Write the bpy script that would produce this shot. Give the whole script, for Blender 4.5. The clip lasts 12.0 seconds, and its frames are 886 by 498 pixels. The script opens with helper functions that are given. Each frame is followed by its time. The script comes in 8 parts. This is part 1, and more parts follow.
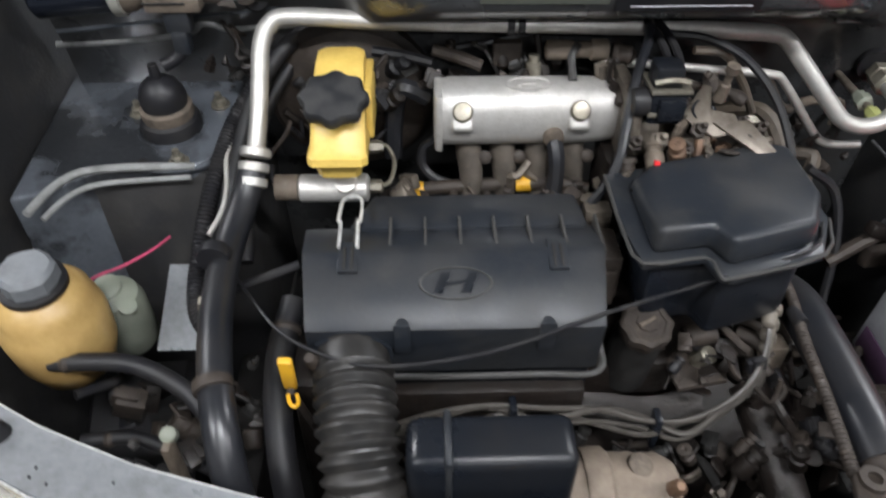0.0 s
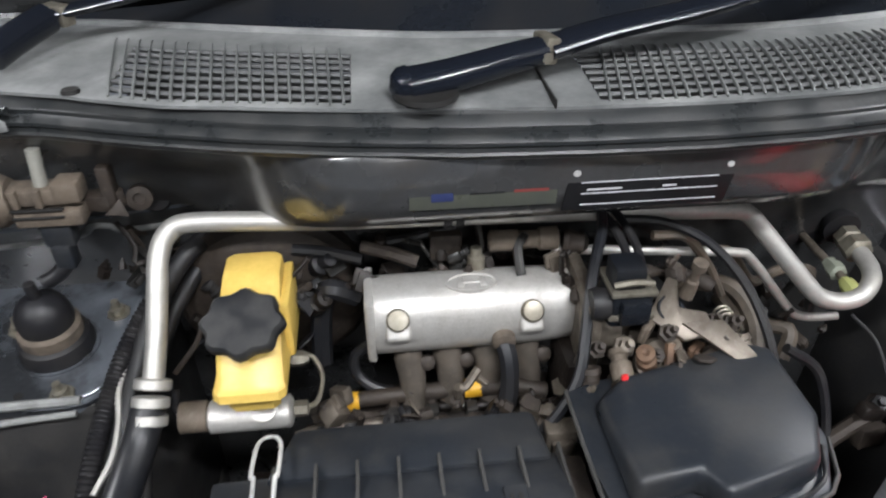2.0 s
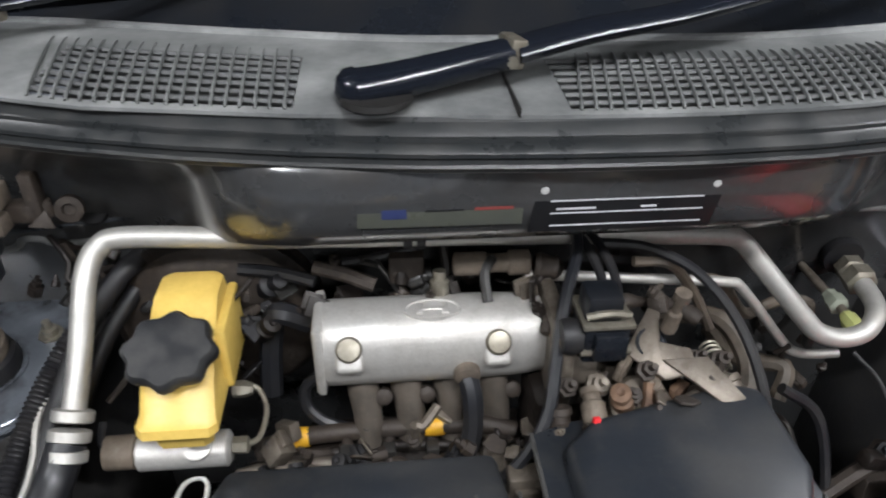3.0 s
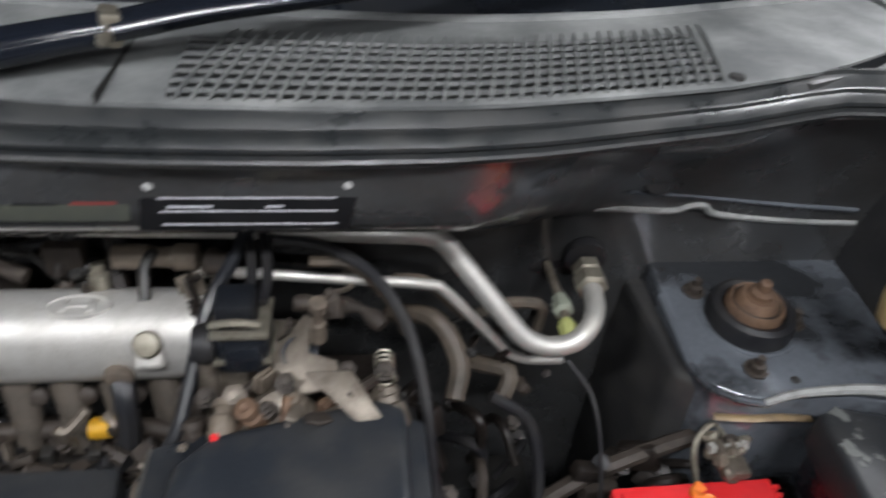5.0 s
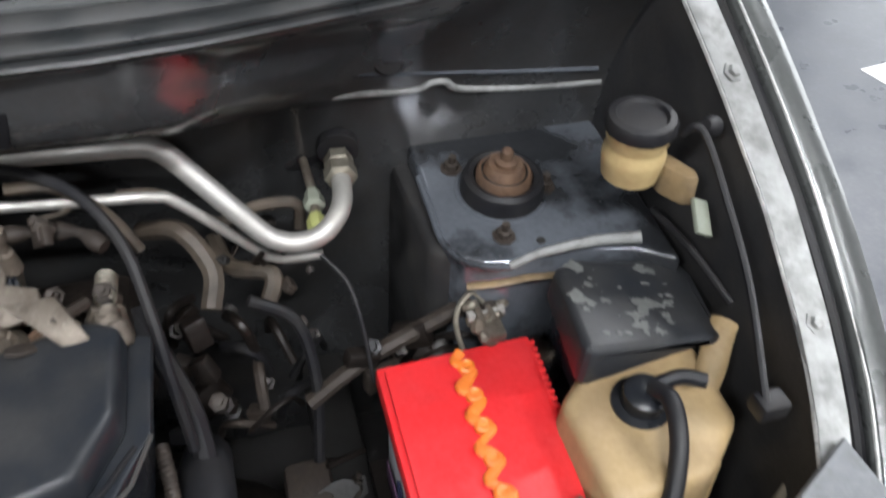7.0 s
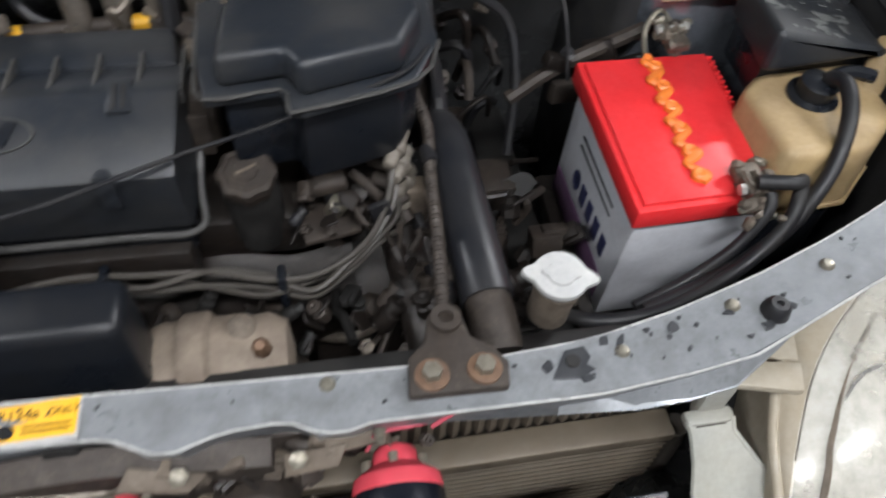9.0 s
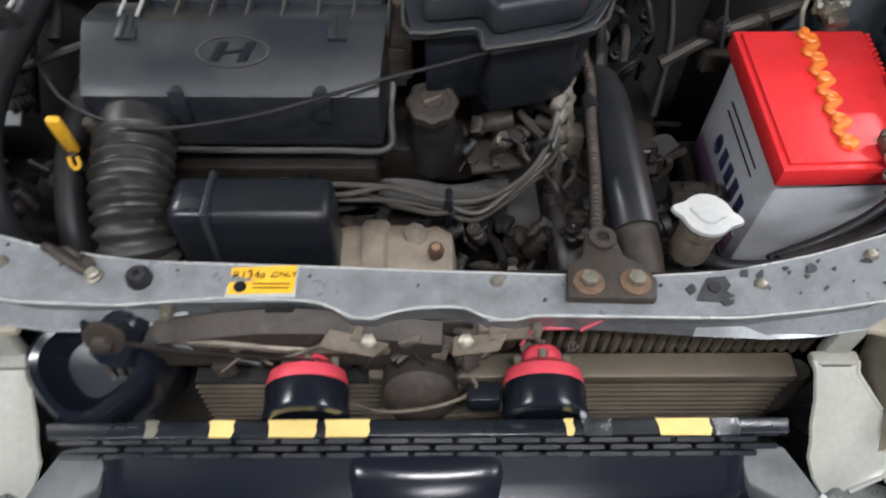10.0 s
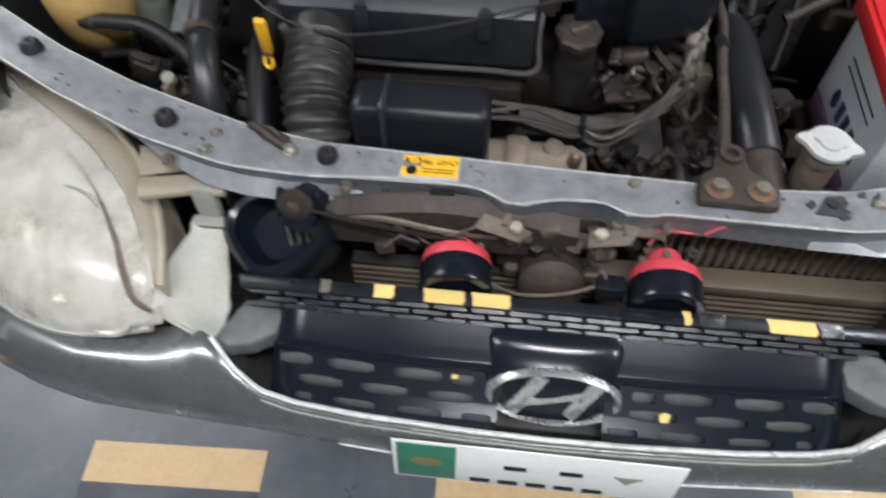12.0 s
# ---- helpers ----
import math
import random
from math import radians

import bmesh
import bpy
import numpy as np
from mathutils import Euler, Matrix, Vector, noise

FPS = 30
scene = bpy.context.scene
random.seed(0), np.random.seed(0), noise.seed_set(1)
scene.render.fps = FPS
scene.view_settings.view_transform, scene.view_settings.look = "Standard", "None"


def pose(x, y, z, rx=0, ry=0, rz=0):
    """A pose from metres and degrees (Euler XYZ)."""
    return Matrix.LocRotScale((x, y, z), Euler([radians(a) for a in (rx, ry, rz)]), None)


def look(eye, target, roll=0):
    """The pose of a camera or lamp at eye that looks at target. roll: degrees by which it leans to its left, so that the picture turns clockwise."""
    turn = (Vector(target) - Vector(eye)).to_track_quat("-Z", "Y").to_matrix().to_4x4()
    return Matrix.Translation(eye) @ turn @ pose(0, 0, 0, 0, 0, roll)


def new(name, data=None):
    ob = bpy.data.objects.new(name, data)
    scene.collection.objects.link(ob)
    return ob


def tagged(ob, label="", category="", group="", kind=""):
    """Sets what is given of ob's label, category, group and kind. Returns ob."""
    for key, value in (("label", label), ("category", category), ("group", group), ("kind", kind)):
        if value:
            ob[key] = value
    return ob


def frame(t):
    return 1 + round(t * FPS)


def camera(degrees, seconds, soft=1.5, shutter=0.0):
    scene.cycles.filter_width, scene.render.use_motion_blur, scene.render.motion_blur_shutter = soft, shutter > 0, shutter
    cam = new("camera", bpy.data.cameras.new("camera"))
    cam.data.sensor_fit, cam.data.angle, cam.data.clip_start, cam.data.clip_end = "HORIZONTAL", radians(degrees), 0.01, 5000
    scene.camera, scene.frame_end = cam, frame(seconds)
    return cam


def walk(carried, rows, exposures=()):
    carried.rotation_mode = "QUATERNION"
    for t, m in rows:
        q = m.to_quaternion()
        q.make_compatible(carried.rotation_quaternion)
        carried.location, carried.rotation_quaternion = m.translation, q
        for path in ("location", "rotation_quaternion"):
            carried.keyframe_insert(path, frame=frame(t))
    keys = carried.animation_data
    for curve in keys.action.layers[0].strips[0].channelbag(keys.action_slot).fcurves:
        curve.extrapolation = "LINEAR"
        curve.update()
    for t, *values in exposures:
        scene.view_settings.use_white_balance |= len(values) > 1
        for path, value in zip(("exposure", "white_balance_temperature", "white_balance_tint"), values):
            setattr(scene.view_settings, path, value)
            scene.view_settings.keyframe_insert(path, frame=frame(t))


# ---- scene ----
cam = camera(63.9, 12.0, 2.0, 0.65)
PATH = [
    (0, (-0.203, -0.276, 1.327), (-0.157, 1.218, -0.001), 0.2),
    (0.5, (-0.235, -0.242, 1.342), (-0.169, 1.277, 0.043), -0.1),
    (1, (-0.238, -0.202, 1.348), (-0.133, 1.342, 0.082), 0.8),
    (1.5, (-0.207, -0.164, 1.362), (-0.077, 1.444, 0.18), -0.4),
    (2, (-0.173, -0.116, 1.357), (0.002, 1.528, 0.232), -0.3),
    (2.5, (-0.156, -0.079, 1.338), (0.003, 1.582, 0.235), 0.2),
    (2.7, (-0.148, -0.072, 1.332), (0.024, 1.602, 0.251), 0.5),
    (4.3, (0.037, -0.061, 1.294), (0.108, 1.63, 0.228), 1.1),
    (4.5, (0.062, -0.049, 1.305), (0.181, 1.607, 0.189), 1.9),
    (5, (0.137, -0.032, 1.331), (0.376, 1.574, 0.163), 4.3),
    (5.5, (0.196, 0.009, 1.361), (0.599, 1.555, 0.157), 1.9),
    (6, (0.253, 0.028, 1.363), (0.849, 1.449, 0.089), 4.8),
    (6.5, (0.275, 0.01, 1.338), (0.765, 1.427, 0.014), 2.8),
    (6.7, (0.295, -0.021, 1.332), (0.752, 1.392, -0.007), 2.4),
    (8.3, (0.155, -0.19, 1.276), (0.699, 1.073, -0.177), 5.4),
    (8.5, (0.128, -0.214, 1.268), (0.608, 1.034, -0.219), 4.3),
    (9, (0.08, -0.27, 1.255), (0.384, 0.959, -0.293), 5.0),
    (9.5, (0.048, -0.323, 1.26), (0.238, 0.923, -0.293), 3.7),
    (10, (0.008, -0.361, 1.282), (0.049, 0.862, -0.299), 1.5),
    (10.5, (0.0, -0.396, 1.286), (0.034, 0.815, -0.305), 2.8),
    (11, (-0.034, -0.427, 1.292), (-0.109, 0.782, -0.299), 0.3),
    (11.5, (-0.035, -0.463, 1.279), (-0.094, 0.667, -0.369), 2.2),
    (12, (-0.067, -0.49, 1.3), (-0.197, 0.698, -0.304), -0.1),
]
walk(cam, [(t, look(eye, target, roll)) for t, eye, target, roll in PATH], [(0, 0.24), (1.0, 0.18), (1.5, 0.33), (2.0, 0.34), (2.7, 0.28), (4.4, 0.06), (5.2, 0.06), (5.6, 0.0), (6.0, -0.04), (6.5, 0.33), (6.7, 0.33), (8.4, 0.06), (10.6, 0.04), (11.4, -0.05), (12, -0.06)])

# ---- world and lamps ----
world = bpy.data.worlds.new("workshop_air")
scene.world = world
world.use_nodes = True
world.node_tree.nodes["Background"].inputs[0].default_value = (0.75, 0.85, 1.0, 1)
world.node_tree.nodes["Background"].inputs[1].default_value = 0.02
LAMPS = [(-2.3, -1.5), (0.3, -1.3), (2.9, -1.5), (-3.1, 1.9), (3.0, 1.4), (0.4, -4.2), (0.3, 3.8), (4.4, 3.4)]
LAMP_Z, LAMP_WATTS = 3.4, 93.0
for lx, ly in LAMPS:
    lamp = bpy.data.lights.new("tube_light", "AREA")
    lamp.shape, lamp.size, lamp.size_y, lamp.energy, lamp.color = "RECTANGLE", 1.2, 0.16, LAMP_WATTS, (0.945, 0.96, 1.0)
    new("tube_light", lamp).matrix_world = pose(lx, ly, LAMP_Z - 0.06)


# ---- mesh helpers ----
def box(x0, x1, y0, y1, z0, z1, bev=0.003, seg=2):
    bm = bmesh.new()
    bmesh.ops.create_cube(bm, size=1)
    for v in bm.verts:
        v.co = ((x0 + x1) / 2 + v.co.x * (x1 - x0), (y0 + y1) / 2 + v.co.y * (y1 - y0), (z0 + z1) / 2 + v.co.z * (z1 - z0))
    if bev:
        bmesh.ops.bevel(bm, geom=bm.edges[:], offset=bev, segments=seg, affect="EDGES", profile=0.5)
    return bm


def spline(pts, sub=6):
    """Points of a smooth line through pts."""
    p = [Vector(q) for q in pts]
    if len(p) < 3:
        return [p[0].lerp(p[1], i / sub) for i in range(sub + 1)]
    p = [2 * p[0] - p[1]] + p + [2 * p[-1] - p[-2]]
    out = []
    for i in range(1, len(p) - 2):
        a, b, c, d = p[i - 1:i + 3]
        for k in range(sub):
            t = k / sub
            out.append(0.5 * (2 * b + (c - a) * t + (2 * a - 5 * b + 4 * c - d) * t * t + (3 * b - a - 3 * c + d) * t ** 3))
    return out + [p[-2]]


def loft(rings, cap=True, closed=True):
    bm = bmesh.new()
    rows = [[bm.verts.new(v) for v in ring] for ring in rings]
    n = len(rows[0])
    for a, b in zip(rows, rows[1:]):
        for i in range(n if closed else n - 1):
            j = (i + 1) % n
            bm.faces.new((a[i], a[j], b[j], b[i]))
    if cap and closed:
        bm.faces.new(list(reversed(rows[0])))
        bm.faces.new(rows[-1])
    bmesh.ops.recalc_face_normals(bm, faces=bm.faces[:])
    return bm


def tube(pts, r, seg=10, sub=6, rad=None, flat=1.0):
    """A round bar along a smooth line; rad(s) changes its radius with the length s run so far."""
    line = spline(pts, sub)
    rings, up, s = [], None, 0.0
    for i, p in enumerate(line):
        d = (line[min(i + 1, len(line) - 1)] - line[max(i - 1, 0)]).normalized()
        if up is None:
            up = d.orthogonal().normalized() if abs(d.z) > 0.9 else d.cross(Vector((0, 0, 1))).cross(d).normalized()
        up = (up - d * up.dot(d)).normalized()
        side = d.cross(up)
        if i:
            s += (p - line[i - 1]).length
        rr = rad(s) if rad else r
        rings.append([p + rr * (math.cos(a) * side + flat * math.sin(a) * up) for a in (2 * math.pi * k / seg for k in range(seg))])
    return loft(rings)


def lathe(prof, at=(0, 0, 0), axis=(0, 0, 1), seg=24, wob=None):
    turn = Vector(axis).to_track_quat("Z", "Y").to_matrix()
    rings = []
    for r, h in prof:
        ring = []
        for k in range(seg):
            a = 2 * math.pi * k / seg
            rr = max(r, 1e-4) * (wob(a) if wob else 1)
            ring.append(Vector(at) + turn @ Vector((rr * math.cos(a), rr * math.sin(a), h)))
        rings.append(ring)
    return loft(rings)


def prism(poly, z0, z1, bev=0.003, top=1.0, seg=2, lift=None):
    """A block over a polygon in the plan; top scales its upper face, lift(x, y) adds to its height."""
    cx, cy = sum(p[0] for p in poly) / len(poly), sum(p[1] for p in poly) / len(poly)
    lo = [Vector((x, y, z0)) for x, y in poly]
    hi = [Vector((cx + (x - cx) * top, cy + (y - cy) * top, z1)) for x, y in poly]
    if lift:
        for v in hi:
            v.z += lift(v.x, v.y)
    bm = loft([lo, hi])
    if bev:
        bmesh.ops.bevel(bm, geom=bm.edges[:], offset=bev, segments=seg, affect="EDGES", profile=0.5)
    return bm


def sheet(fn, us, vs, thick=0.002, hole=None):
    """A curved plate fn(u, v) with real thickness and openings where hole(u, v)."""
    bm = bmesh.new()
    P = [[Vector(fn(u, v)) for v in vs] for u in us]
    N = [[None] * len(vs) for _ in us]
    for i in range(len(us)):
        for j in range(len(vs)):
            a = P[min(i + 1, len(us) - 1)][j] - P[max(i - 1, 0)][j]
            b = P[i][min(j + 1, len(vs) - 1)] - P[i][max(j - 1, 0)]
            N[i][j] = a.cross(b).normalized()
    T = [[bm.verts.new(P[i][j]) for j in range(len(vs))] for i in range(len(us))]
    B = [[bm.verts.new(P[i][j] - N[i][j] * thick) for j in range(len(vs))] for i in range(len(us))]
    keep = lambda i, j: 0 <= i < len(us) - 1 and 0 <= j < len(vs) - 1 and not (hole and hole((us[i] + us[i + 1]) / 2, (vs[j] + vs[j + 1]) / 2))
    for i in range(len(us) - 1):
        for j in range(len(vs) - 1):
            if not keep(i, j):
                continue
            q = [(i, j), (i + 1, j), (i + 1, j + 1), (i, j + 1)]
            bm.faces.new([T[a][b] for a, b in q])
            bm.faces.new([B[a][b] for a, b in reversed(q)])
            for k, (di, dj) in enumerate(((0, -1), (1, 0), (0, 1), (-1, 0))):
                if not keep(i + di, j + dj):
                    (a, b), (c, d) = q[k], q[(k + 1) % 4]
                    bm.faces.new((T[c][d], T[a][b], B[a][b], B[c][d]))
    loose = [v for v in bm.verts if not v.link_faces]
    bmesh.ops.delete(bm, geom=loose, context="VERTS")
    bmesh.ops.recalc_face_normals(bm, faces=bm.faces[:])
    return bm


def join(*bms):
    out = bmesh.new()
    for b in bms:
        me = bpy.data.meshes.new("tmp")
        b.to_mesh(me)
        out.from_mesh(me)
        bpy.data.meshes.remove(me)
        b.free()
    return out


def moved(bm, m):
    bmesh.ops.transform(bm, matrix=m, verts=bm.verts[:])
    return bm


def mirror(bm, c):
    for v in bm.verts:
        v.co.x = 2 * c - v.co.x
    bmesh.ops.reverse_faces(bm, faces=bm.faces[:])
    return bm


def lin(a, b, n):
    return [a + (b - a) * i / n for i in range(n + 1)]


def interp(x, xs, ys):
    return float(np.interp(x, xs, ys))


BASE = {}


def thing(name, at, label, category, group="", kind=""):
    """An empty at the base of a thing; its parts are given in world metres."""
    ob = new(name)
    ob.empty_display_size = 0.05
    ob.location = at
    BASE[ob.name] = Vector(at)
    return tagged(ob, label, category, group, kind)


def part(name, bm, material, parent=None, label="", smooth=40):
    me = bpy.data.meshes.new(name)
    bm.to_mesh(me)
    bm.free()
    me.materials.append(material)
    me.polygons.foreach_set("use_smooth", [True] * len(me.polygons))
    me.set_sharp_from_angle(angle=radians(smooth))
    return place(name, me, parent, label)


def place(name, me, parent=None, label="", m=None):
    ob = new(name, me)
    if parent:
        ob.parent = parent
        ob.matrix_parent_inverse = Matrix.Translation(-BASE.get(parent.name, Vector()))
    if m:
        ob.matrix_basis = m
    return tagged(ob, label)


def single(name, bm, material, label, category, group="", kind="", smooth=40):
    """A thing of one mesh."""
    return tagged(part(name, bm, material, None, "", smooth), label, category, group, kind)


def settle(ob, shift, scale=(1, 1, 1), about=(0, 0, 0)):
    """Moves a thing's meshes, with a scale about a point."""
    m = Matrix.Translation(Vector(about) + Vector(shift)) @ Matrix.Diagonal((*scale, 1)) @ Matrix.Translation(-Vector(about))
    for o in [ob] + list(ob.children_recursive):
        if o.type == "MESH":
            o.data.transform(m)
    return ob


# ---- materials ----
def surf(name, col, rough=0.5, metal=0.0, dirt=None, amount=0.5, scale=18.0, bump=0.15, fine=160.0, coat=0.0, spec=0.5, dust=None, piece=0.0, vary=1.0, edge=(0.42, 0.68)):
    """A painted, cast or moulded surface: broad stains, fine grain, uneven gloss and relief."""
    m = bpy.data.materials.new(name)
    m.use_nodes = True
    nt = m.node_tree
    b = nt.nodes["Principled BSDF"]
    link = nt.links.new
    co = nt.nodes.new("ShaderNodeTexCoord").outputs["Object"]

    def noise_at(s, detail=5.0, rough_=0.6):
        n = nt.nodes.new("ShaderNodeTexNoise")
        n.inputs["Scale"].default_value, n.inputs["Detail"].default_value, n.inputs["Roughness"].default_value = s, detail, rough_
        link(co, n.inputs["Vector"])
        return n.outputs["Fac"]

    def ramp(fac, a, c):
        r = nt.nodes.new("ShaderNodeMapRange")
        r.inputs["From Min"].default_value, r.inputs["From Max"].default_value = a, c
        link(fac, r.inputs["Value"])
        return r.outputs["Result"]

    def mix(fac, a, c, mode="MIX"):
        x = nt.nodes.new("ShaderNodeMix")
        x.data_type, x.blend_type = "RGBA", mode
        if isinstance(fac, float):
            x.inputs["Factor"].default_value = fac
        else:
            link(fac, x.inputs["Factor"])
        for sock, val in ((x.inputs["A"], a), (x.inputs["B"], c)):
            if isinstance(val, tuple):
                sock.default_value = (*val, 1)
            else:
                link(val, sock)
        return x.outputs["Result"]

    def mult(fac, k):
        x = nt.nodes.new("ShaderNodeMath")
        x.operation = "MULTIPLY"
        link(fac, x.inputs[0])
        if isinstance(k, float):
            x.inputs[1].default_value = k
        else:
            link(k, x.inputs[1])
        return x.outputs[0]

    broad, grain = noise_at(scale), noise_at(fine, 3.0)
    dirt = dirt or tuple(c * 0.55 for c in col)
    stain = mult(ramp(broad, edge[0], edge[1]), amount)
    colour = mix(stain, col, dirt)
    if dust:
        colour = mix(mult(ramp(noise_at(scale * 3.3, 8.0, 0.75), 0.52, 0.78), 0.55), colour, dust)
    g = ramp(grain, 0.25, 0.75)
    colour = mix(g, mix(0.12, colour, (0.0, 0.0, 0.0)), mix(0.02 * min(1.0, max(col) / 0.25), colour, (1.0, 1.0, 1.0)))
    if piece:
        rnd = nt.nodes.new("ShaderNodeObjectInfo").outputs["Random"]
        colour = mix(mult(rnd, piece), colour, dirt)
    link(colour, b.inputs["Base Color"])
    rr = nt.nodes.new("ShaderNodeMapRange")
    rr.inputs["To Min"].default_value, rr.inputs["To Max"].default_value = max(rough - 0.1 * vary, 0.03), min(rough + 0.22 * vary, 1.0)
    link(ramp(broad, 0.3, 0.75), rr.inputs["Value"])
    link(rr.outputs["Result"], b.inputs["Roughness"])
    b.inputs["Metallic"].default_value = metal
    b.inputs["Specular IOR Level"].default_value = spec
    b.inputs["Coat Weight"].default_value = coat
    b.inputs["Coat Roughness"].default_value = 0.12
    if bump:
        bp = nt.nodes.new("ShaderNodeBump")
        bp.inputs["Strength"].default_value, bp.inputs["Distance"].default_value = bump, 0.002
        link(grain, bp.inputs["Height"])
        link(bp.outputs["Normal"], b.inputs["Normal"])
    return m


GRIME = (0.036, 0.027, 0.021)
SAND = (0.12, 0.094, 0.068)
badge_chrome = surf("worn_badge_chrome", (0.86, 0.86, 0.86), 0.24, 0.88, (0.6, 0.6, 0.6), 0.4, 60, 0.05)
paint = surf("grey_body_paint", (0.115, 0.122, 0.118), 0.26, 0.4, (0.05, 0.05, 0.05), 0.4, 14, 0.05, coat=0.6)
bay_paint = surf("bay_paint", (0.060, 0.062, 0.064), 0.26, 0.3, (0.040, 0.035, 0.031), 0.7, 9, 0.05, coat=0.9, dust=(0.050, 0.044, 0.037))
# darker copy of the bay paint: shade on the side walls is in the colour
shaded_bay = surf("shaded_bay_paint", (0.020, 0.020, 0.021), 0.5, 0, (0.038, 0.035, 0.031), 0.6, 14, 0.25, dust=(0.05, 0.046, 0.04))
# pale blue-grey against sharp dark patches: reflections on worn paint put into the colour
tower_paint = surf("tower_paint", (0.135, 0.15, 0.172), 0.2, 0.4, (0.014, 0.015, 0.017), 0.9, 8, 0.03, coat=0.6, edge=(0.45, 0.56))
# pale base paints in the sheen on wing flange and edges; the mottle is dust
lit_edge_paint = surf("dusty_lit_paint", (0.29, 0.295, 0.288), 0.4, 0.2, (0.13, 0.13, 0.124), 0.75, 45, 0.15)
# near-white for edge highlights painted as colour, also for worn and bright metal
worn_glint = surf("worn_glint_edge", (0.66, 0.66, 0.64), 0.32, 0.4, (0.3, 0.3, 0.29), 0.7, 55, 0.15)
dusty_rubber = surf("dusty_rubber", (0.015, 0.0145, 0.014), 0.42, 0, (0.036, 0.032, 0.028), 0.6, 24, 0.15, dust=(0.075, 0.068, 0.06))
beam_paint = surf("support_paint", (0.26, 0.272, 0.285), 0.34, 0.4, (0.13, 0.134, 0.138), 0.75, 26, 0.1, dust=(0.12, 0.118, 0.112))
black_plastic = surf("black_plastic", (0.008, 0.010, 0.014), 0.26, 0, (0.014, 0.013, 0.012), 0.5, 9, 0.05, spec=0.32)
slate_plastic = surf("dusty_black_plastic", (0.015, 0.018, 0.023), 0.36, 0, (0.030, 0.030, 0.030), 0.8, 13, 0.08, spec=0.34, dust=(0.046, 0.045, 0.043))
dusty_edge = surf("dusty_plastic_edge", (0.046, 0.045, 0.043), 0.5, 0, (0.035, 0.033, 0.03), 0.7, 45, 0.15)
gloss_black = surf("gloss_black", (0.006, 0.008, 0.013), 0.19, 0, (0.009, 0.010, 0.013), 0.3, 8, 0.01, spec=0.45, vary=0.25)
rubber = surf("black_rubber", (0.011, 0.011, 0.013), 0.46, 0, (0.022, 0.020, 0.018), 0.6, 30, 0.15, spec=0.36)
hose_rubber = surf("hose_rubber", (0.012, 0.013, 0.016), 0.34, 0, (0.022, 0.020, 0.019), 0.5, 10, 0.06)
seal_rubber = surf("seal_rubber", (0.016, 0.018, 0.019), 0.32, 0, (0.03, 0.029, 0.027), 0.6, 30, 0.1)
cowl_grey = surf("weathered_cowl_plastic", (0.11, 0.115, 0.115), 0.52, 0, (0.30, 0.305, 0.30), 0.95, 8, 0.1, spec=0.35)
rib_grey = surf("cowl_rib_plastic", (0.10, 0.105, 0.105), 0.42, 0, (0.20, 0.205, 0.20), 0.7, 20, 0.05, piece=0.5)
grille_bar = surf("cowl_slat_plastic", (0.075, 0.079, 0.08), 0.5, 0, (0.07, 0.07, 0.07), 0.6, 20, 0.05, piece=0.5)
alu = surf("cast_aluminium", (0.60, 0.585, 0.555), 0.46, 0.6, (0.36, 0.335, 0.30), 0.5, 26, 0.25, fine=320)
alu_pipe = surf("brushed_pipe", (0.50, 0.49, 0.46), 0.46, 0.65, (0.33, 0.30, 0.26), 0.4, 30, 0.08)
dirty_alu = surf("dirty_aluminium", (0.16, 0.135, 0.108), 0.45, 0.5, (0.07, 0.055, 0.042), 0.8, 38, 0.3, dust=(0.3, 0.27, 0.23))
engine_dirt = surf("oily_engine_metal", (0.016, 0.012, 0.010), 0.42, 0.3, (0.008, 0.007, 0.006), 0.6, 28, 0.6, dust=(0.055, 0.041, 0.031))
brown_metal = surf("dusty_brown_metal", GRIME, 0.6, 0.2, (0.024, 0.019, 0.016), 0.6, 35, 0.4, dust=SAND)
sand_metal = surf("sand_coated_metal", (0.13, 0.102, 0.076), 0.7, 0.1, (0.04, 0.03, 0.023), 0.75, 30, 0.4, dust=(0.26, 0.22, 0.17))
clay_metal = surf("clay_coated_casting", (0.19, 0.15, 0.112), 0.7, 0.0, (0.12, 0.09, 0.068), 0.7, 30, 0.3)
sand_runner = surf("dusty_cast_runner", (0.085, 0.070, 0.055), 0.65, 0.1, (0.03, 0.024, 0.019), 0.7, 40, 0.4, dust=(0.16, 0.135, 0.105))
lime_cap = surf("lime_cap_plastic", (0.28, 0.30, 0.10), 0.45, 0, (0.28, 0.28, 0.10), 0.6, 60, 0.1)
tan_dark = surf("dirty_tan_plastic", (0.24, 0.165, 0.08), 0.5, 0, (0.10, 0.07, 0.04), 0.7, 30, 0.1)
cap_black = surf("dusty_cap_plastic", (0.014, 0.015, 0.017), 0.45, 0, (0.045, 0.044, 0.042), 0.7, 45, 0.1)
rust = surf("rusty_steel", (0.17, 0.10, 0.06), 0.65, 0.4, (0.07, 0.045, 0.035), 0.6, 60, 0.4)
zinc = surf("zinc_steel", (0.28, 0.26, 0.21), 0.4, 0.7, (0.12, 0.09, 0.06), 0.6, 60, 0.15)
chrome = surf("chrome", (0.82, 0.83, 0.84), 0.16, 1.0, (0.6, 0.6, 0.6), 0.4, 60, 0.05)
yellow_tank = surf("yellow_tank_plastic", (0.70, 0.49, 0.11), 0.38, 0, (0.50, 0.31, 0.06), 0.5, 14, 0.06)
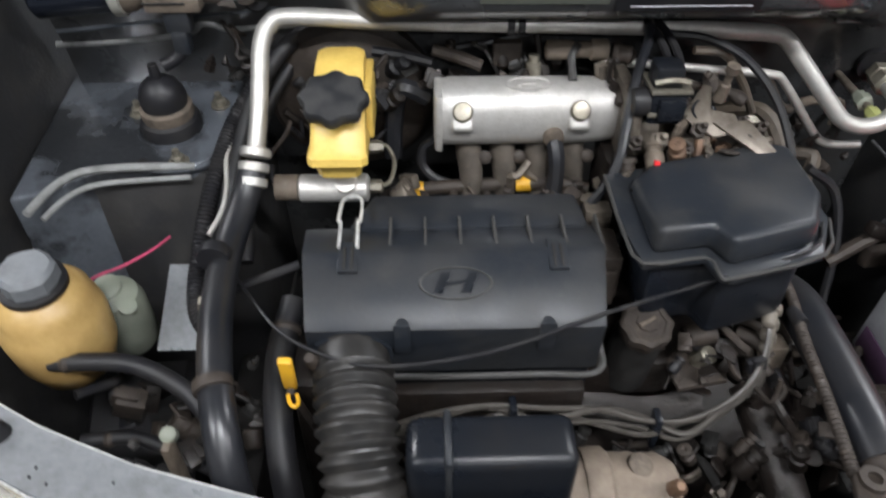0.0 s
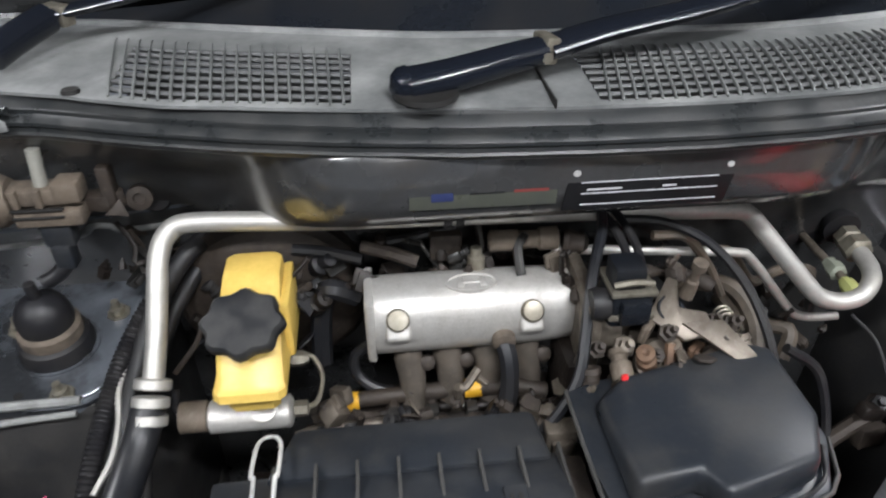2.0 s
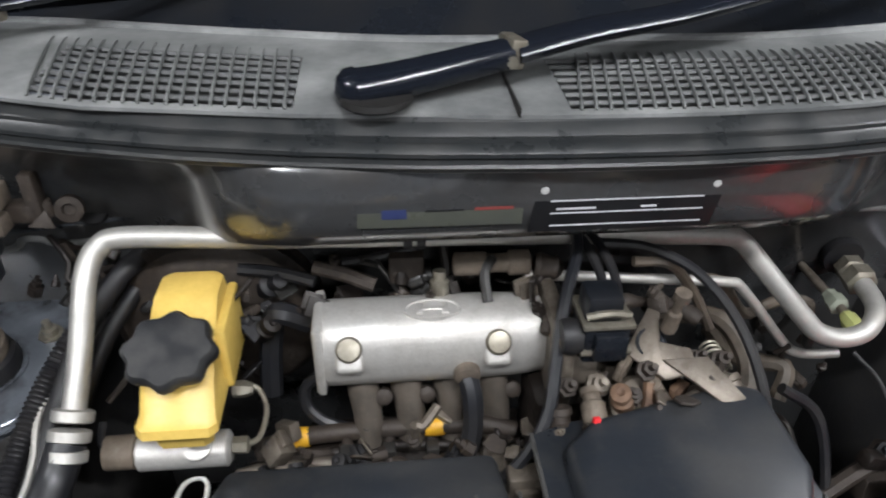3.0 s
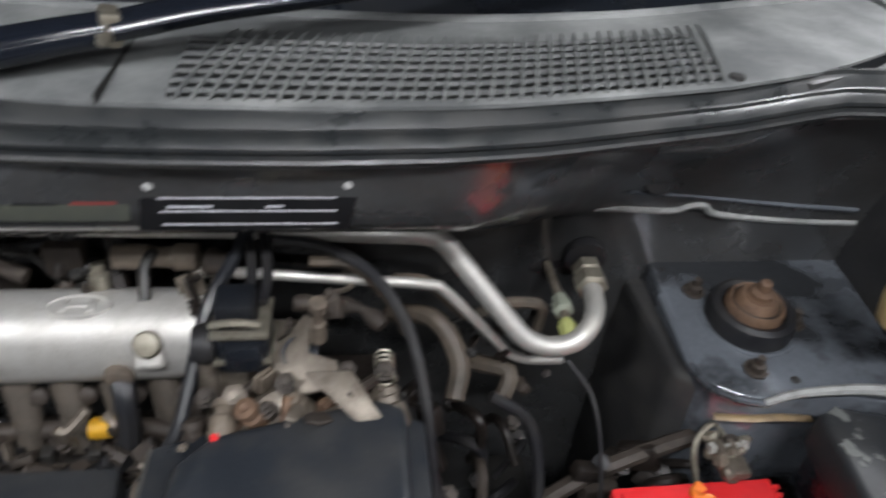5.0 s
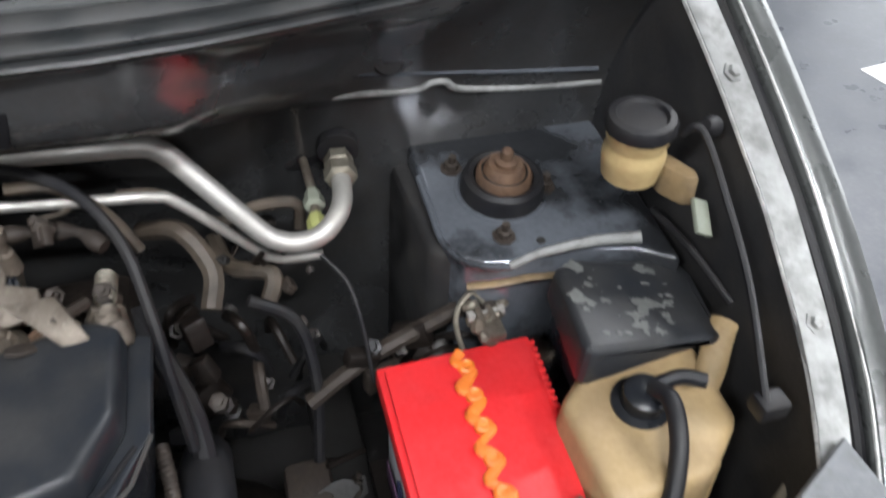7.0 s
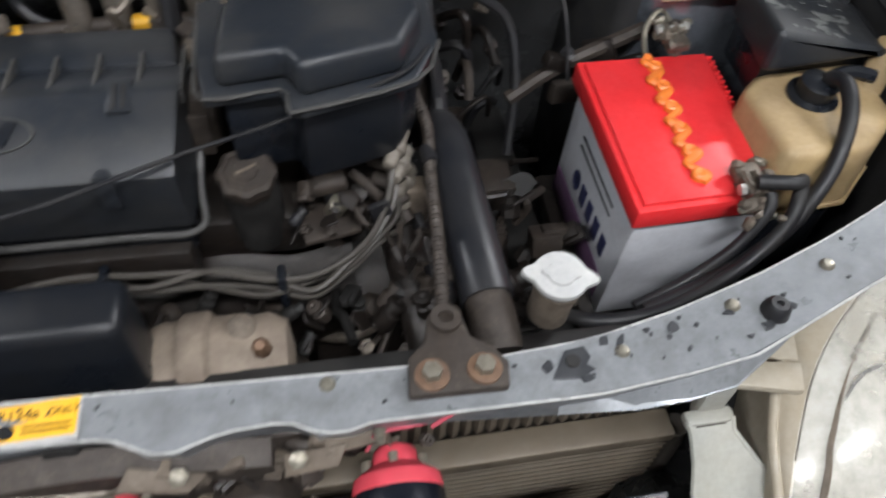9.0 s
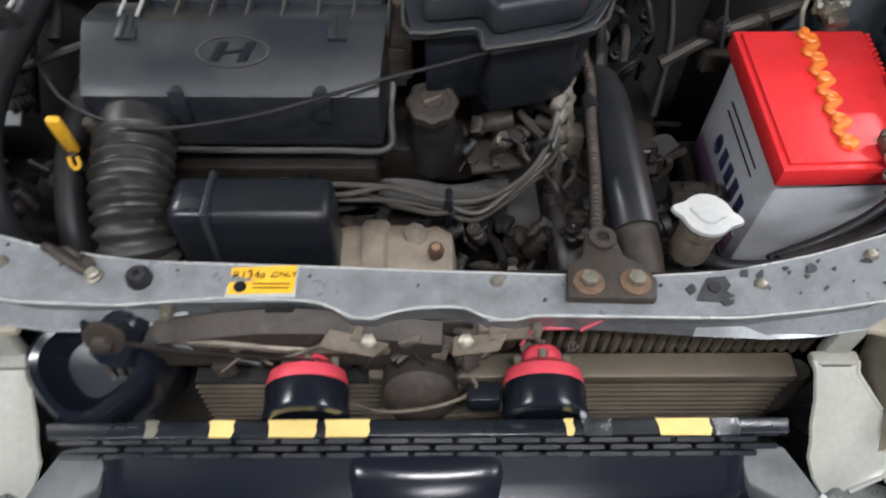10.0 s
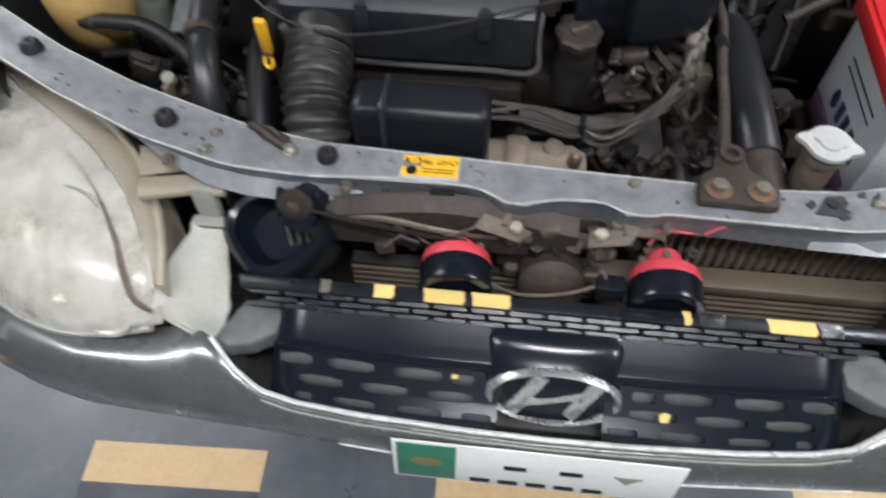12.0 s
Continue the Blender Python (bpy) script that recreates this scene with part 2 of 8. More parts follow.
cream_tank = surf("cream_tank_plastic", (0.48, 0.36, 0.17), 0.4, 0, (0.32, 0.21, 0.09), 0.6, 14, 0.06)
amber_tank = surf("amber_tank_plastic", (0.44, 0.29, 0.10), 0.35, 0, (0.30, 0.17, 0.05), 0.6, 12, 0.06)
tan_tank = surf("dusty_tan_plastic", (0.38, 0.27, 0.13), 0.5, 0, (0.22, 0.15, 0.08), 0.6, 14, 0.1)
green_grey = surf("grey_green_plastic", (0.22, 0.24, 0.19), 0.45, 0, (0.15, 0.15, 0.12), 0.5, 20, 0.1)
signal_yellow = surf("yellow_plastic", (0.75, 0.40, 0.015), 0.4, 0, (0.5, 0.25, 0.02), 0.4, 40, 0.05)
red_plastic = surf("red_plastic", (0.72, 0.018, 0.022), 0.38, 0, (0.55, 0.015, 0.02), 0.5, 20, 0.06)
horn_red = surf("horn_red", (0.68, 0.06, 0.09), 0.42, 0, (0.4, 0.02, 0.03), 0.5, 40, 0.05)
orange_plastic = surf("orange_plastic", (0.78, 0.19, 0.02), 0.4, 0, (0.6, 0.12, 0.02), 0.5, 30, 0.06)
case_grey = surf("battery_case_plastic", (0.50, 0.51, 0.54), 0.4, 0, (0.36, 0.35, 0.36), 0.6, 9, 0.05)
ink_blue = surf("blue_ink", (0.018, 0.022, 0.07), 0.45, 0, (0.03, 0.03, 0.06), 0.3, 30, 0.02)
ink_black = surf("black_ink", (0.006, 0.006, 0.007), 0.45, 0, (0.015, 0.015, 0.015), 0.3, 30, 0.02, spec=0.25)
pearl = surf("dusty_silver_paint", (0.30, 0.30, 0.27), 0.4, 0.2, (0.30, 0.28, 0.23), 0.6, 14, 0.08)
beige = surf("yellowed_plastic", (0.30, 0.265, 0.205), 0.45, 0, (0.24, 0.19, 0.12), 0.6, 12, 0.08)
cap_white = surf("white_metal_cap", (0.44, 0.44, 0.43), 0.42, 0.2, (0.5, 0.49, 0.46), 0.4, 40, 0.05)
core_dark = surf("radiator_fins", (0.055, 0.046, 0.036), 0.7, 0.2, (0.04, 0.034, 0.028), 0.5, 40, 0.2, piece=0.4)
tube_tan = surf("condenser_rail", (0.13, 0.107, 0.08), 0.5, 0.4, (0.12, 0.095, 0.065), 0.6, 40, 0.2, piece=0.3)
core_tan = surf("condenser_tubes", (0.08, 0.063, 0.045), 0.65, 0.3, (0.09, 0.07, 0.05), 0.5, 40, 0.2, piece=0.4)
# near-black: paints the shade in holes and gaps, also used on dark parts
dark_void = surf("black_shade_and_parts", (0.008, 0.0075, 0.007), 0.6, 0, (0.014, 0.012, 0.010), 0.6, 30, 0.2)


def clutter(parent, n, lo, hi, mats, seed, size=1.0):
    """Small brackets, bolts, stubs and pipes strewn through a block of space, each a part of its thing."""
    rnd = random.Random(seed)
    for i in range(n):
        p = Vector([rnd.uniform(a, b) for a, b in zip(lo, hi)])
        m = mats[rnd.randrange(len(mats))]
        kind = rnd.randrange(5)
        turn = Matrix.Translation(p) @ pose(0, 0, 0, rnd.uniform(-70, 30), rnd.uniform(-45, 45), rnd.uniform(-90, 90))
        if kind == 0:
            k = rnd.randrange(5, 9)
            pts = [(size * rnd.uniform(0.007, 0.019) * math.cos(a), size * rnd.uniform(0.007, 0.019) * math.sin(a)) for a in (2 * math.pi * j / k for j in range(k))]
            part("bracket", moved(prism(pts, 0, 0.003 * size, 0.0008, 1.0, 1), turn), m, parent)
        elif kind == 1:
            r = size * rnd.uniform(0.003, 0.0065)
            part("bolt", moved(lathe([(r * 1.5, -r * 2), (r * 1.5, 0), (r, 0.0005), (r, r * 1.1), (r * 0.5, r * 1.2), (r * 0.5, r * 2.2), (0.0005, r * 2.3)], seg=6), turn), m, parent)
        elif kind == 2:
            d = [Vector([rnd.uniform(-0.02, 0.02) for _ in range(3)]) * size for _ in range(3)]
            part("pipe", tube([p + d[0] * 1.6, p + d[0] * 0.4 + d[1] * 0.4, p + d[1], p + d[2] * 1.5 + Vector((0, 0.01, -0.015))], size * rnd.uniform(0.002, 0.006), 7, 3), m, parent)
        elif kind == 3:
            r = size * rnd.uniform(0.006, 0.012)
            part("fitting", moved(lathe([(r * 0.7, -r * 2), (r, -r * 1.6), (r, -0.2 * r), (r * 0.75, 0), (r * 0.75, r * 0.5), (r * 0.95, r * 0.6), (r * 0.9, r * 1.1), (r * 0.4, r * 1.2), (0.0005, r * 0.9)], seg=12), turn), m, parent)
        else:
            w, h, d = (size * rnd.uniform(0.004, 0.013) for _ in range(3))
            part("lug", moved(join(box(-w, w, -h, h, -d, d, 0.0015 * size), box(-w * 0.5, w * 0.4, -h * 1.4, h * 0.2, -d * 0.4, d * 1.3, 0.001 * size)), turn), m, parent)

# ---- workshop ----
def workshop():
    floor_mat = surf("dark_epoxy_floor", (0.075, 0.082, 0.095), 0.33, 0, (0.13, 0.135, 0.145), 0.55, 5, 0.1, fine=60, dust=(0.16, 0.165, 0.175))
    wall_mat = surf("white_wall_paint", (0.58, 0.58, 0.57), 0.6, 0, (0.5, 0.5, 0.48), 0.4, 0.8, 0.1)
    # unseen south wall is greyer than the rest to lower fill on the front
    low_fill_wall = surf("grey_wall_paint", (0.26, 0.265, 0.27), 0.6, 0, (0.2, 0.2, 0.2), 0.4, 0.8, 0.1)
    # unseen ceiling is dark so that black plastics reflect less light
    ceil_mat = surf("low_fill_ceiling", (0.16, 0.165, 0.175), 0.6, 0.2, (0.10, 0.10, 0.11), 0.4, 0.6, 0.05)
    tagged(part("floor", box(-9, 9, -8, 10, -0.1, 0, 0), floor_mat), "dark grey glossy epoxy workshop floor with scuffs", "floor", kind="structure")
    for n, (a, b, c, d) in {"wall_west": (-9.2, -9, -8, 10), "wall_east": (9, 9.2, -8, 1.5), "wall_east_rear": (9, 9.2, 8.5, 10), "wall_south": (-9, 9, -8.2, -8), "wall_north": (-9, 9, 10, 10.2)}.items():
        tagged(part(n, box(a, b, c, d, 0, 4.2, 0), low_fill_wall if n == "wall_south" else wall_mat), "plain painted workshop wall", "wall", kind="structure")
    tagged(part("wall_east_lintel", box(9, 9.2, 1.5, 8.5, 3.3, 4.2, 0), wall_mat), "white lintel over an unseen added door opening", "wall", kind="structure")
    # glowing panel added out of view to brighten the floor and right wing
    day = bpy.data.materials.new("east_fill_glow")
    day.use_nodes = True
    d = day.node_tree.nodes["Principled BSDF"]
    d.inputs["Base Color"].default_value = (0.8, 0.8, 0.8, 1)
    d.inputs["Emission Color"].default_value, d.inputs["Emission Strength"].default_value = (0.92, 0.96, 1, 1), 3.2
    tagged(part("backdrop", box(9.8, 9.9, 0.5, 9.5, -0.1, 4.3, 0), day), "glowing panel added beyond an unseen door opening", "backdrop", kind="structure")
    tagged(part("ceiling", box(-9, 9, -8, 10, 4.2, 4.3, 0), ceil_mat), "unseen workshop ceiling, dark to cut reflections", "ceiling", kind="structure")
    glow = bpy.data.materials.new("lamp_diffuser")
    glow.use_nodes = True
    g = glow.node_tree.nodes["Principled BSDF"]
    g.inputs["Emission Color"].default_value, g.inputs["Emission Strength"].default_value = (0.95, 0.98, 1, 1), 4.0
    for lx, ly in LAMPS:
        t = thing("ceiling_light", (lx, ly, LAMP_Z), "white tube light hung below the workshop ceiling", "ceiling light", "ceiling lights")
        part("frame", box(lx - 0.64, lx + 0.64, ly - 0.11, ly + 0.11, LAMP_Z, LAMP_Z + 0.05, 0.005), cap_white, t)
        part("diffuser", box(lx - 0.6, lx + 0.6, ly - 0.08, ly + 0.08, LAMP_Z - 0.05, LAMP_Z - 0.002, 0.01), glow, t)
        for s in (-0.5, 0.5):
            part("hanger", box(lx + s - 0.004, lx + s + 0.004, ly - 0.004, ly + 0.004, LAMP_Z + 0.05, 4.2, 0), zinc, t)
    tape = surf("tan_floor_tape", (0.50, 0.35, 0.19), 0.45, 0, (0.36, 0.26, 0.15), 0.4, 8, 0.05, fine=90)
    tile_mat = surf("dark_floor_tile", (0.050, 0.055, 0.066), 0.3, 0, (0.10, 0.105, 0.115), 0.6, 7, 0.08, fine=60)
    white_tape = surf("white_floor_tape", (0.75, 0.75, 0.74), 0.45, 0, (0.55, 0.55, 0.55), 0.4, 8, 0.05)
    for x in (-1.43, -0.78, -0.13, 0.517, 1.17):
        o = single("floor_marking", box(x, x + 0.33, -0.091, -0.014, 0, 0.002, 0), tape, "tan tape strip stuck on the dark floor", "floor marking", "tan floor tape", "structure")
        o.rotation_euler.z = 0.045
        q = single("floor_tile", box(x, x + 0.33, -0.43, -0.093, 0, 0.0012, 0), tile_mat, "darker floor tile beside the tan tape", "floor tile", "dark floor tiles", "structure")
        q.rotation_euler.z = 0.045
    for x, y in ((2.1, 0.76), (2.8, 1.36), (3.54, 2.0), (4.36, 2.75), (2.9, 1.85), (3.5, 2.57), (4.07, 3.32)):
        o = single("floor_marking", box(-0.26, 0.26, -0.07, 0.07, 0, 0.002, 0), white_tape, "white tape dash stuck on the dark floor", "floor marking", "white floor tape", "structure")
        o.matrix_basis = pose(x, y, 0, 0, 0, 8)


workshop()

# ---- car body ----
C = 0.015  # centre line of the car
body = thing("car_body", (C, 0.4, 0.2), "dark grey painted car front with its bonnet open", "car")


def hood_z(y):
    return interp(y, [0.0, 0.1, 0.22, 0.4, 0.47, 0.52, 0.7, 1.2], [0.80, 0.838, 0.895, 1.022, 1.066, 1.094, 1.115, 1.16])


def radiator_support():
    xs = [-0.66, -0.6, -0.54, -0.48, -0.43, -0.39, -0.35, -0.31, -0.27, -0.2, -0.112, -0.095, -0.075, -0.058, -0.036, -0.021, 0.0, 0.03, 0.045, 0.058, 0.08, 0.095, 0.16, 0.24, 0.3, 0.34, 0.38, 0.42, 0.46, 0.5, 0.56, 0.62, 0.68]
    bx = [-0.66, -0.611, -0.522, -0.441, -0.386, -0.314, -0.226, -0.095, 0.054, 0.124, 0.2, 0.272, 0.343, 0.413, 0.485, 0.549, 0.61, 0.68]
    by = [0.145, 0.115, 0.069, 0.040, 0.028, 0.012, 0.004, 0.001, -0.004, -0.007, -0.008, -0.003, 0.007, 0.023, 0.044, 0.067, 0.095, 0.13]
    fx = [-0.66, -0.575, -0.505, -0.411, -0.326, -0.24, -0.164, -0.095, -0.075, -0.058, -0.036, -0.021, 0.0, 0.03, 0.045, 0.058, 0.08, 0.095, 0.157, 0.259, 0.337, 0.387, 0.445, 0.504, 0.56, 0.62, 0.68]
    fy = [0.075, 0.041, 0.008, -0.026, -0.041, -0.038, -0.030, -0.032, -0.036, -0.048, -0.049, -0.042, -0.038, -0.037, -0.040, -0.050, -0.050, -0.046, -0.047, -0.049, -0.047, -0.043, -0.023, -0.003, 0.012, 0.03, 0.05]
    zx = [-0.66, -0.54, -0.47, -0.40, -0.33, -0.25, 0.0, 0.27, 0.35, 0.42, 0.5, 0.56, 0.68]
    zz = [0.862, 0.840, 0.828, 0.815, 0.803, 0.793, 0.788, 0.788, 0.80, 0.811, 0.826, 0.84, 0.865]
    rings = []
    for x in xs:
        b, f, z = interp(x, bx, by), interp(x, fx, fy), interp(x, zx, zz)
        q = min(max((abs(x - 0.02) - 0.18) / 0.12, 0), 1)
        e = min(max((abs(x - 0.01) - 0.37) / 0.08, 0), 1)
        rings.append([Vector((x, y, h)) for y, h in ((b, z - 0.022), (b + 0.001, z - 0.003), (b - 0.002, z + 0.0012), (b - 0.006, z), ((b + f) / 2, z + 0.001), (f + 0.012, z), (f + 0.0045, z - 0.0012), (f + 0.001, z - 0.0015), (f - 0.001, z - 0.004), (f + 0.001, z - 0.010),
                                                   (f + 0.005 + 0.004 * e, z - 0.018 + 0.005 * e), (f + 0.008 - 0.002 * q + 0.008 * e, z - 0.032 + 0.002 * q + 0.010 * e), (f + 0.012 - 0.020 * q + 0.020 * e, z - 0.045 + 0.010 * q + 0.018 * e), (f + 0.018 - 0.026 * q + 0.018 * e, z - 0.046 + 0.010 * q + 0.016 * e), (f + 0.012, z - 0.014), (b - 0.012, z - 0.012))])
    sup = part("radiator_support", loft(rings), beam_paint, body, "scuffed grey painted radiator support bar", 30)
    part("worn_front_edge", tube([(x, interp(x, fx, fy) - 0.0006, interp(x, zx, zz) - 0.0022) for x in lin(-0.60, 0.60, 90)], 0.0011, 6, 1), worn_glint, sup, "bright line along the worn front edge")
    part("worn_rear_edge", tube([(x, interp(x, bx, by) - 0.0006, interp(x, zx, zz) + 0.0006) for x in lin(-0.60, 0.60, 60)], 0.0009, 6, 1), worn_glint, sup, "bright line along the rear edge")
    bare = surf("worn_dark_patch", (0.03, 0.032, 0.036), 0.4, 0.2, (0.06, 0.06, 0.065), 0.5, 60, 0.1)
    for x, y in ((-0.395, -0.001), (-0.233, -0.015), (0.414, -0.012), (-0.548, 0.058), (0.577, 0.052)):
        z = interp(x, zx, zz) + 0.001
        part("rubber_stop", lathe([(0.0022, 0.009), (0.003, 0.012), (0.007, 0.012), (0.0098, 0.009), (0.0102, 0.004), (0.0118, 0.001), (0.0122, -0.006)], (x, y, z - 0.002), seg=18), rubber, sup, "black round rubber stop")
    for x, y in ((-0.345, -0.006), (-0.35, -0.030), (0.385, 0.0), (0.066, -0.014), (0.29, -0.02), (0.47, 0.018)):
        z = interp(x, zx, zz) + 0.001
        part("rivet", lathe([(0.001, 0.004), (0.004, 0.0035), (0.006, 0.001), (0.006, -0.003)], (x, y, z), seg=10), zinc, sup)
    part("worn_patch", prism([(0.232, -0.034), (0.246, -0.012), (0.262, -0.010), (0.268, -0.030), (0.252, -0.036)], 0.7865, 0.7905, 0), bare, sup, "dark worn patch round a hole")
    part("hole_rim", lathe([(0.003, 0.001), (0.0055, 0.001), (0.006, -0.003)], (0.25, -0.022, 0.7910), seg=14), dark_void, sup)
    rnd = random.Random(3)
    for k in range(60):
        x = rnd.uniform(0.20, 0.56) if k < 34 else rnd.uniform(-0.56, 0.2)
        b, f, z = interp(x, bx, by), interp(x, fx, fy), interp(x, zx, zz)
        y, w = rnd.uniform(f + 0.012, b - 0.006), rnd.choice((0.0012, 0.002, 0.003, 0.006)) if k < 34 else rnd.uniform(0.0008, 0.0022)
        slope = (interp(x + 0.01, zx, zz) - interp(x - 0.01, zx, zz)) / 0.02
        pts = [(w * rnd.uniform(0.4, 1.3) * math.cos(a), 0.7 * w * rnd.uniform(0.4, 1.3) * math.sin(a)) for a in (i * 0.785 for i in range(8))]
        part("paint_chip", moved(prism(pts, 0, 0.0022, 0), pose(x, y, z, 0, -math.degrees(math.atan(slope)), rnd.uniform(0, 90))), bare, sup, "dark chip in the paint")
    # torn lug at the rear edge, bolts and a slot in the front face
    lug = part("torn_lug", join(tube([(-0.318, 0.014, 0.800), (-0.310, 0.008, 0.806), (-0.298, 0.000, 0.806), (-0.286, -0.007, 0.802), (-0.274, -0.012, 0.799)], 0.0042, 8, 4), tube([(-0.306, 0.013, 0.798), (-0.294, 0.008, 0.803), (-0.284, 0.002, 0.800)], 0.003, 8, 4), prism([(-0.31, 0.004), (-0.30, 0.014), (-0.275, 0.004), (-0.268, -0.010), (-0.28, -0.014)], 0.7955, 0.8005, 0.001)), brown_metal, sup, "torn dirty lug on the bar")
    part("lug_bolt", lathe([(0.001, 0.006), (0.004, 0.006), (0.006, 0.004), (0.006, 0.001), (0.008, 0.0), (0.008, -0.002)], (-0.270, -0.014, 0.7985), seg=10), zinc, lug)
    for x, z, r, m in ((-0.211, 0.777, 0.0042, zinc), (-0.390, 0.792, 0.0036, zinc), (0.10, 0.768, 0.003, zinc)):
        part("face_bolt", lathe([(r * 1.6, -0.004), (r * 1.6, 0.0015), (r, 0.002), (r, 0.006), (r * 0.5, 0.007), (0.0005, 0.007)], (x, interp(x, fx, fy) - 0.003, z), (0, -1, 0.1), 8), m, sup, "small bolt in the front face")
    part("face_slot", moved(lathe([(0.001, 0.0), (0.012, 0.0), (0.0125, -0.004)], seg=20), pose(-0.118, -0.0345, 0.774, 84, 0, 0) @ Matrix.Diagonal((1, 0.55, 1, 1))), dark_void, sup, "oval hole in the front face")
    # sticker
    st = part("sticker", prism([(-0.159, -0.0285), (-0.104, -0.0275), (-0.104, 0.0005), (-0.159, -0.0005)], 0.7895, 0.7917, 0), signal_yellow, sup, "yellow refrigerant sticker")
    part("sticker_margin", prism([(-0.1605, -0.0325), (-0.1025, -0.0310), (-0.1025, 0.0012), (-0.1605, 0.0002)], 0.7893, 0.7912, 0), cap_white, st, "white paper margin")
    for txt, x, size in (("R134a", -0.1570, 0.0110), ("ONLY", -0.1240, 0.0078)):
        cu = bpy.data.curves.new("lettering", "FONT")
        cu.body, cu.size, cu.extrude = txt, size, 0.0002
        tmp = bpy.data.objects.new("tmp", cu)
        me = bpy.data.meshes.new_from_object(tmp)
        me.materials.append(ink_black)
        place("lettering", me, st, "", pose(x, -0.0135 if txt == "R134a" else -0.0120, 0.7919, 0, 0, 2))
        bpy.data.objects.remove(tmp)
    part("mark", lathe([(0.001, 0.0004), (0.0055, 0.0004), (0.0055, -0.0004)], (-0.149, -0.0215, 0.7919), seg=16), ink_black, st)
    for k in range(2):
        part("text_bar", box(-0.139, -0.108, -0.0192 - k * 0.004, -0.0180 - k * 0.004, 0.7916, 0.7921, 0), ink_black, st)
    # lower cross panel with its wavy lip
    rings = []
    for x in lin(-0.25, 0.02, 14):
        d = 0.012 * math.sin((x + 0.2) * 18)
        rings.append([Vector((x, y, z)) for y, z in ((-0.05, 0.752 + d), (-0.032, 0.762 + d), (-0.028, 0.758 + d), (-0.03, 0.70), (-0.045, 0.70))])
    part("lower_panel", loft(rings), brown_metal, body, "dusty lower grille panel with a wavy lip")
    return sup


radiator_support()


def firewall():
    PM = pose(0.063, 0.4015, 1.0635, 86.9, 0, 0) @ Matrix.Diagonal((1.03, 1.0, 1, 1))
    def top_y(x):
        return 0.006 + interp(x, [-0.62, -0.55, -0.463, -0.365, -0.275, -0.188, -0.1, 0.0, 0.1, 0.2, 0.27, 0.33, 0.426, 0.5, 0.54, 0.6, 0.65], [0.478, 0.487, 0.482, 0.450, 0.426, 0.409, 0.397, 0.391, 0.389, 0.394, 0.404, 0.418, 0.441, 0.466, 0.477, 0.474, 0.462])

    def fw(x, v):
        a = abs(x - C)
        k = min(max((a - 0.20) / 0.18, 0), 1)
        k = k * k * (3 - 2 * k)
        mid = [(top_y(x), 1.098), (0.4015, 1.092), (0.4060, 1.040), (0.420, 1.024), (0.528, 0.995), (0.580, 0.75), (0.62, 0.12)]
        side = [(top_y(x), 1.096), (0.51, 1.045), (0.53, 1.005), (0.545, 0.965), (0.552, 0.94), (0.580, 0.75), (0.62, 0.12)]
        i = min(int(v), 5)
        f = v - i
        p = [(1 - k) * m + k * s for m, s in zip(mid[i], side[i])]
        q = [(1 - k) * m + k * s for m, s in zip(mid[i + 1], side[i + 1])]
        return (x, p[0] + (q[0] - p[0]) * f, p[1] + (q[1] - p[1]) * f)

    part("firewall", sheet(fw, lin(-0.64, 0.67, 44), [0, 0.5, 1, 1.5, 2, 2.5, 3, 3.5, 4, 5, 6], 0.004), bay_paint, body, "dark painted steel firewall", 60)
    # flange under the weatherstrip
    part("flange", tube([(x, top_y(x) - 0.006, 1.095) for x in lin(-0.605, 0.635, 36)], 0.0032, 8, 2), lit_edge_paint, body, "pale edge of the firewall flange")
    prof = [(0.004, -0.012), (-0.010, -0.010), (-0.0125, -0.006), (-0.0105, -0.004), (-0.0095, 0.000), (-0.0120, 0.002), (-0.0118, 0.0050), (-0.0070, 0.0098), (-0.0045, 0.0108), (-0.0040, 0.0136), (-0.0020, 0.0144), (-0.0005, 0.0136), (0.004, 0.0180), (0.0085, 0.0214), (0.0098, 0.0246), (0.0130, 0.0250), (0.015, 0.0225), (0.016, -0.004)]
    taper = lambda x: min(1.0, 0.35 + (0.642 - abs(x - 0.015)) / 0.06)
    rings = [[Vector((x, top_y(x) + dy * taper(x), 1.104 + dz * taper(x))) for dy, dz in prof] for x in lin(-0.615, 0.645, 70)]
    part("weatherstrip", loft(rings), seal_rubber, body, "ridged black rubber bonnet weatherstrip", 30)
    for s in (1, -1):
        for pts, h in (([(0.295, 0.534, 0.966), (0.378, 0.541, 0.963), (0.450, 0.543, 0.958), (0.468, 0.541, 0.965), (0.484, 0.541, 0.965), (0.504, 0.545, 0.952), (0.588, 0.549, 0.941), (0.665, 0.550, 0.937)], 0.0042), ([(0.344, 0.531, 0.993), (0.465, 0.537, 0.979), (0.56, 0.541, 0.967), (0.655, 0.543, 0.957)], 0.0032)):
            bm = tube(pts, h, 8, 5)
            # thick beads are pale: their highlight is put into the colour
            part("bead", bm if s > 0 else mirror(bm, 0.008), tower_paint if h < 0.004 else lit_edge_paint, body, "pressed bead in the sheet metal")
        bm = lathe([(0.001, 0.002), (0.014, 0.002), (0.016, 0.0), (0.014, -0.004)], (0.424, 0.532, 1.000), (-0.05, -0.9, 0.35), 18)
        part("plug", bm if s > 0 else mirror(bm, C), rubber, body, "round rubber plug")
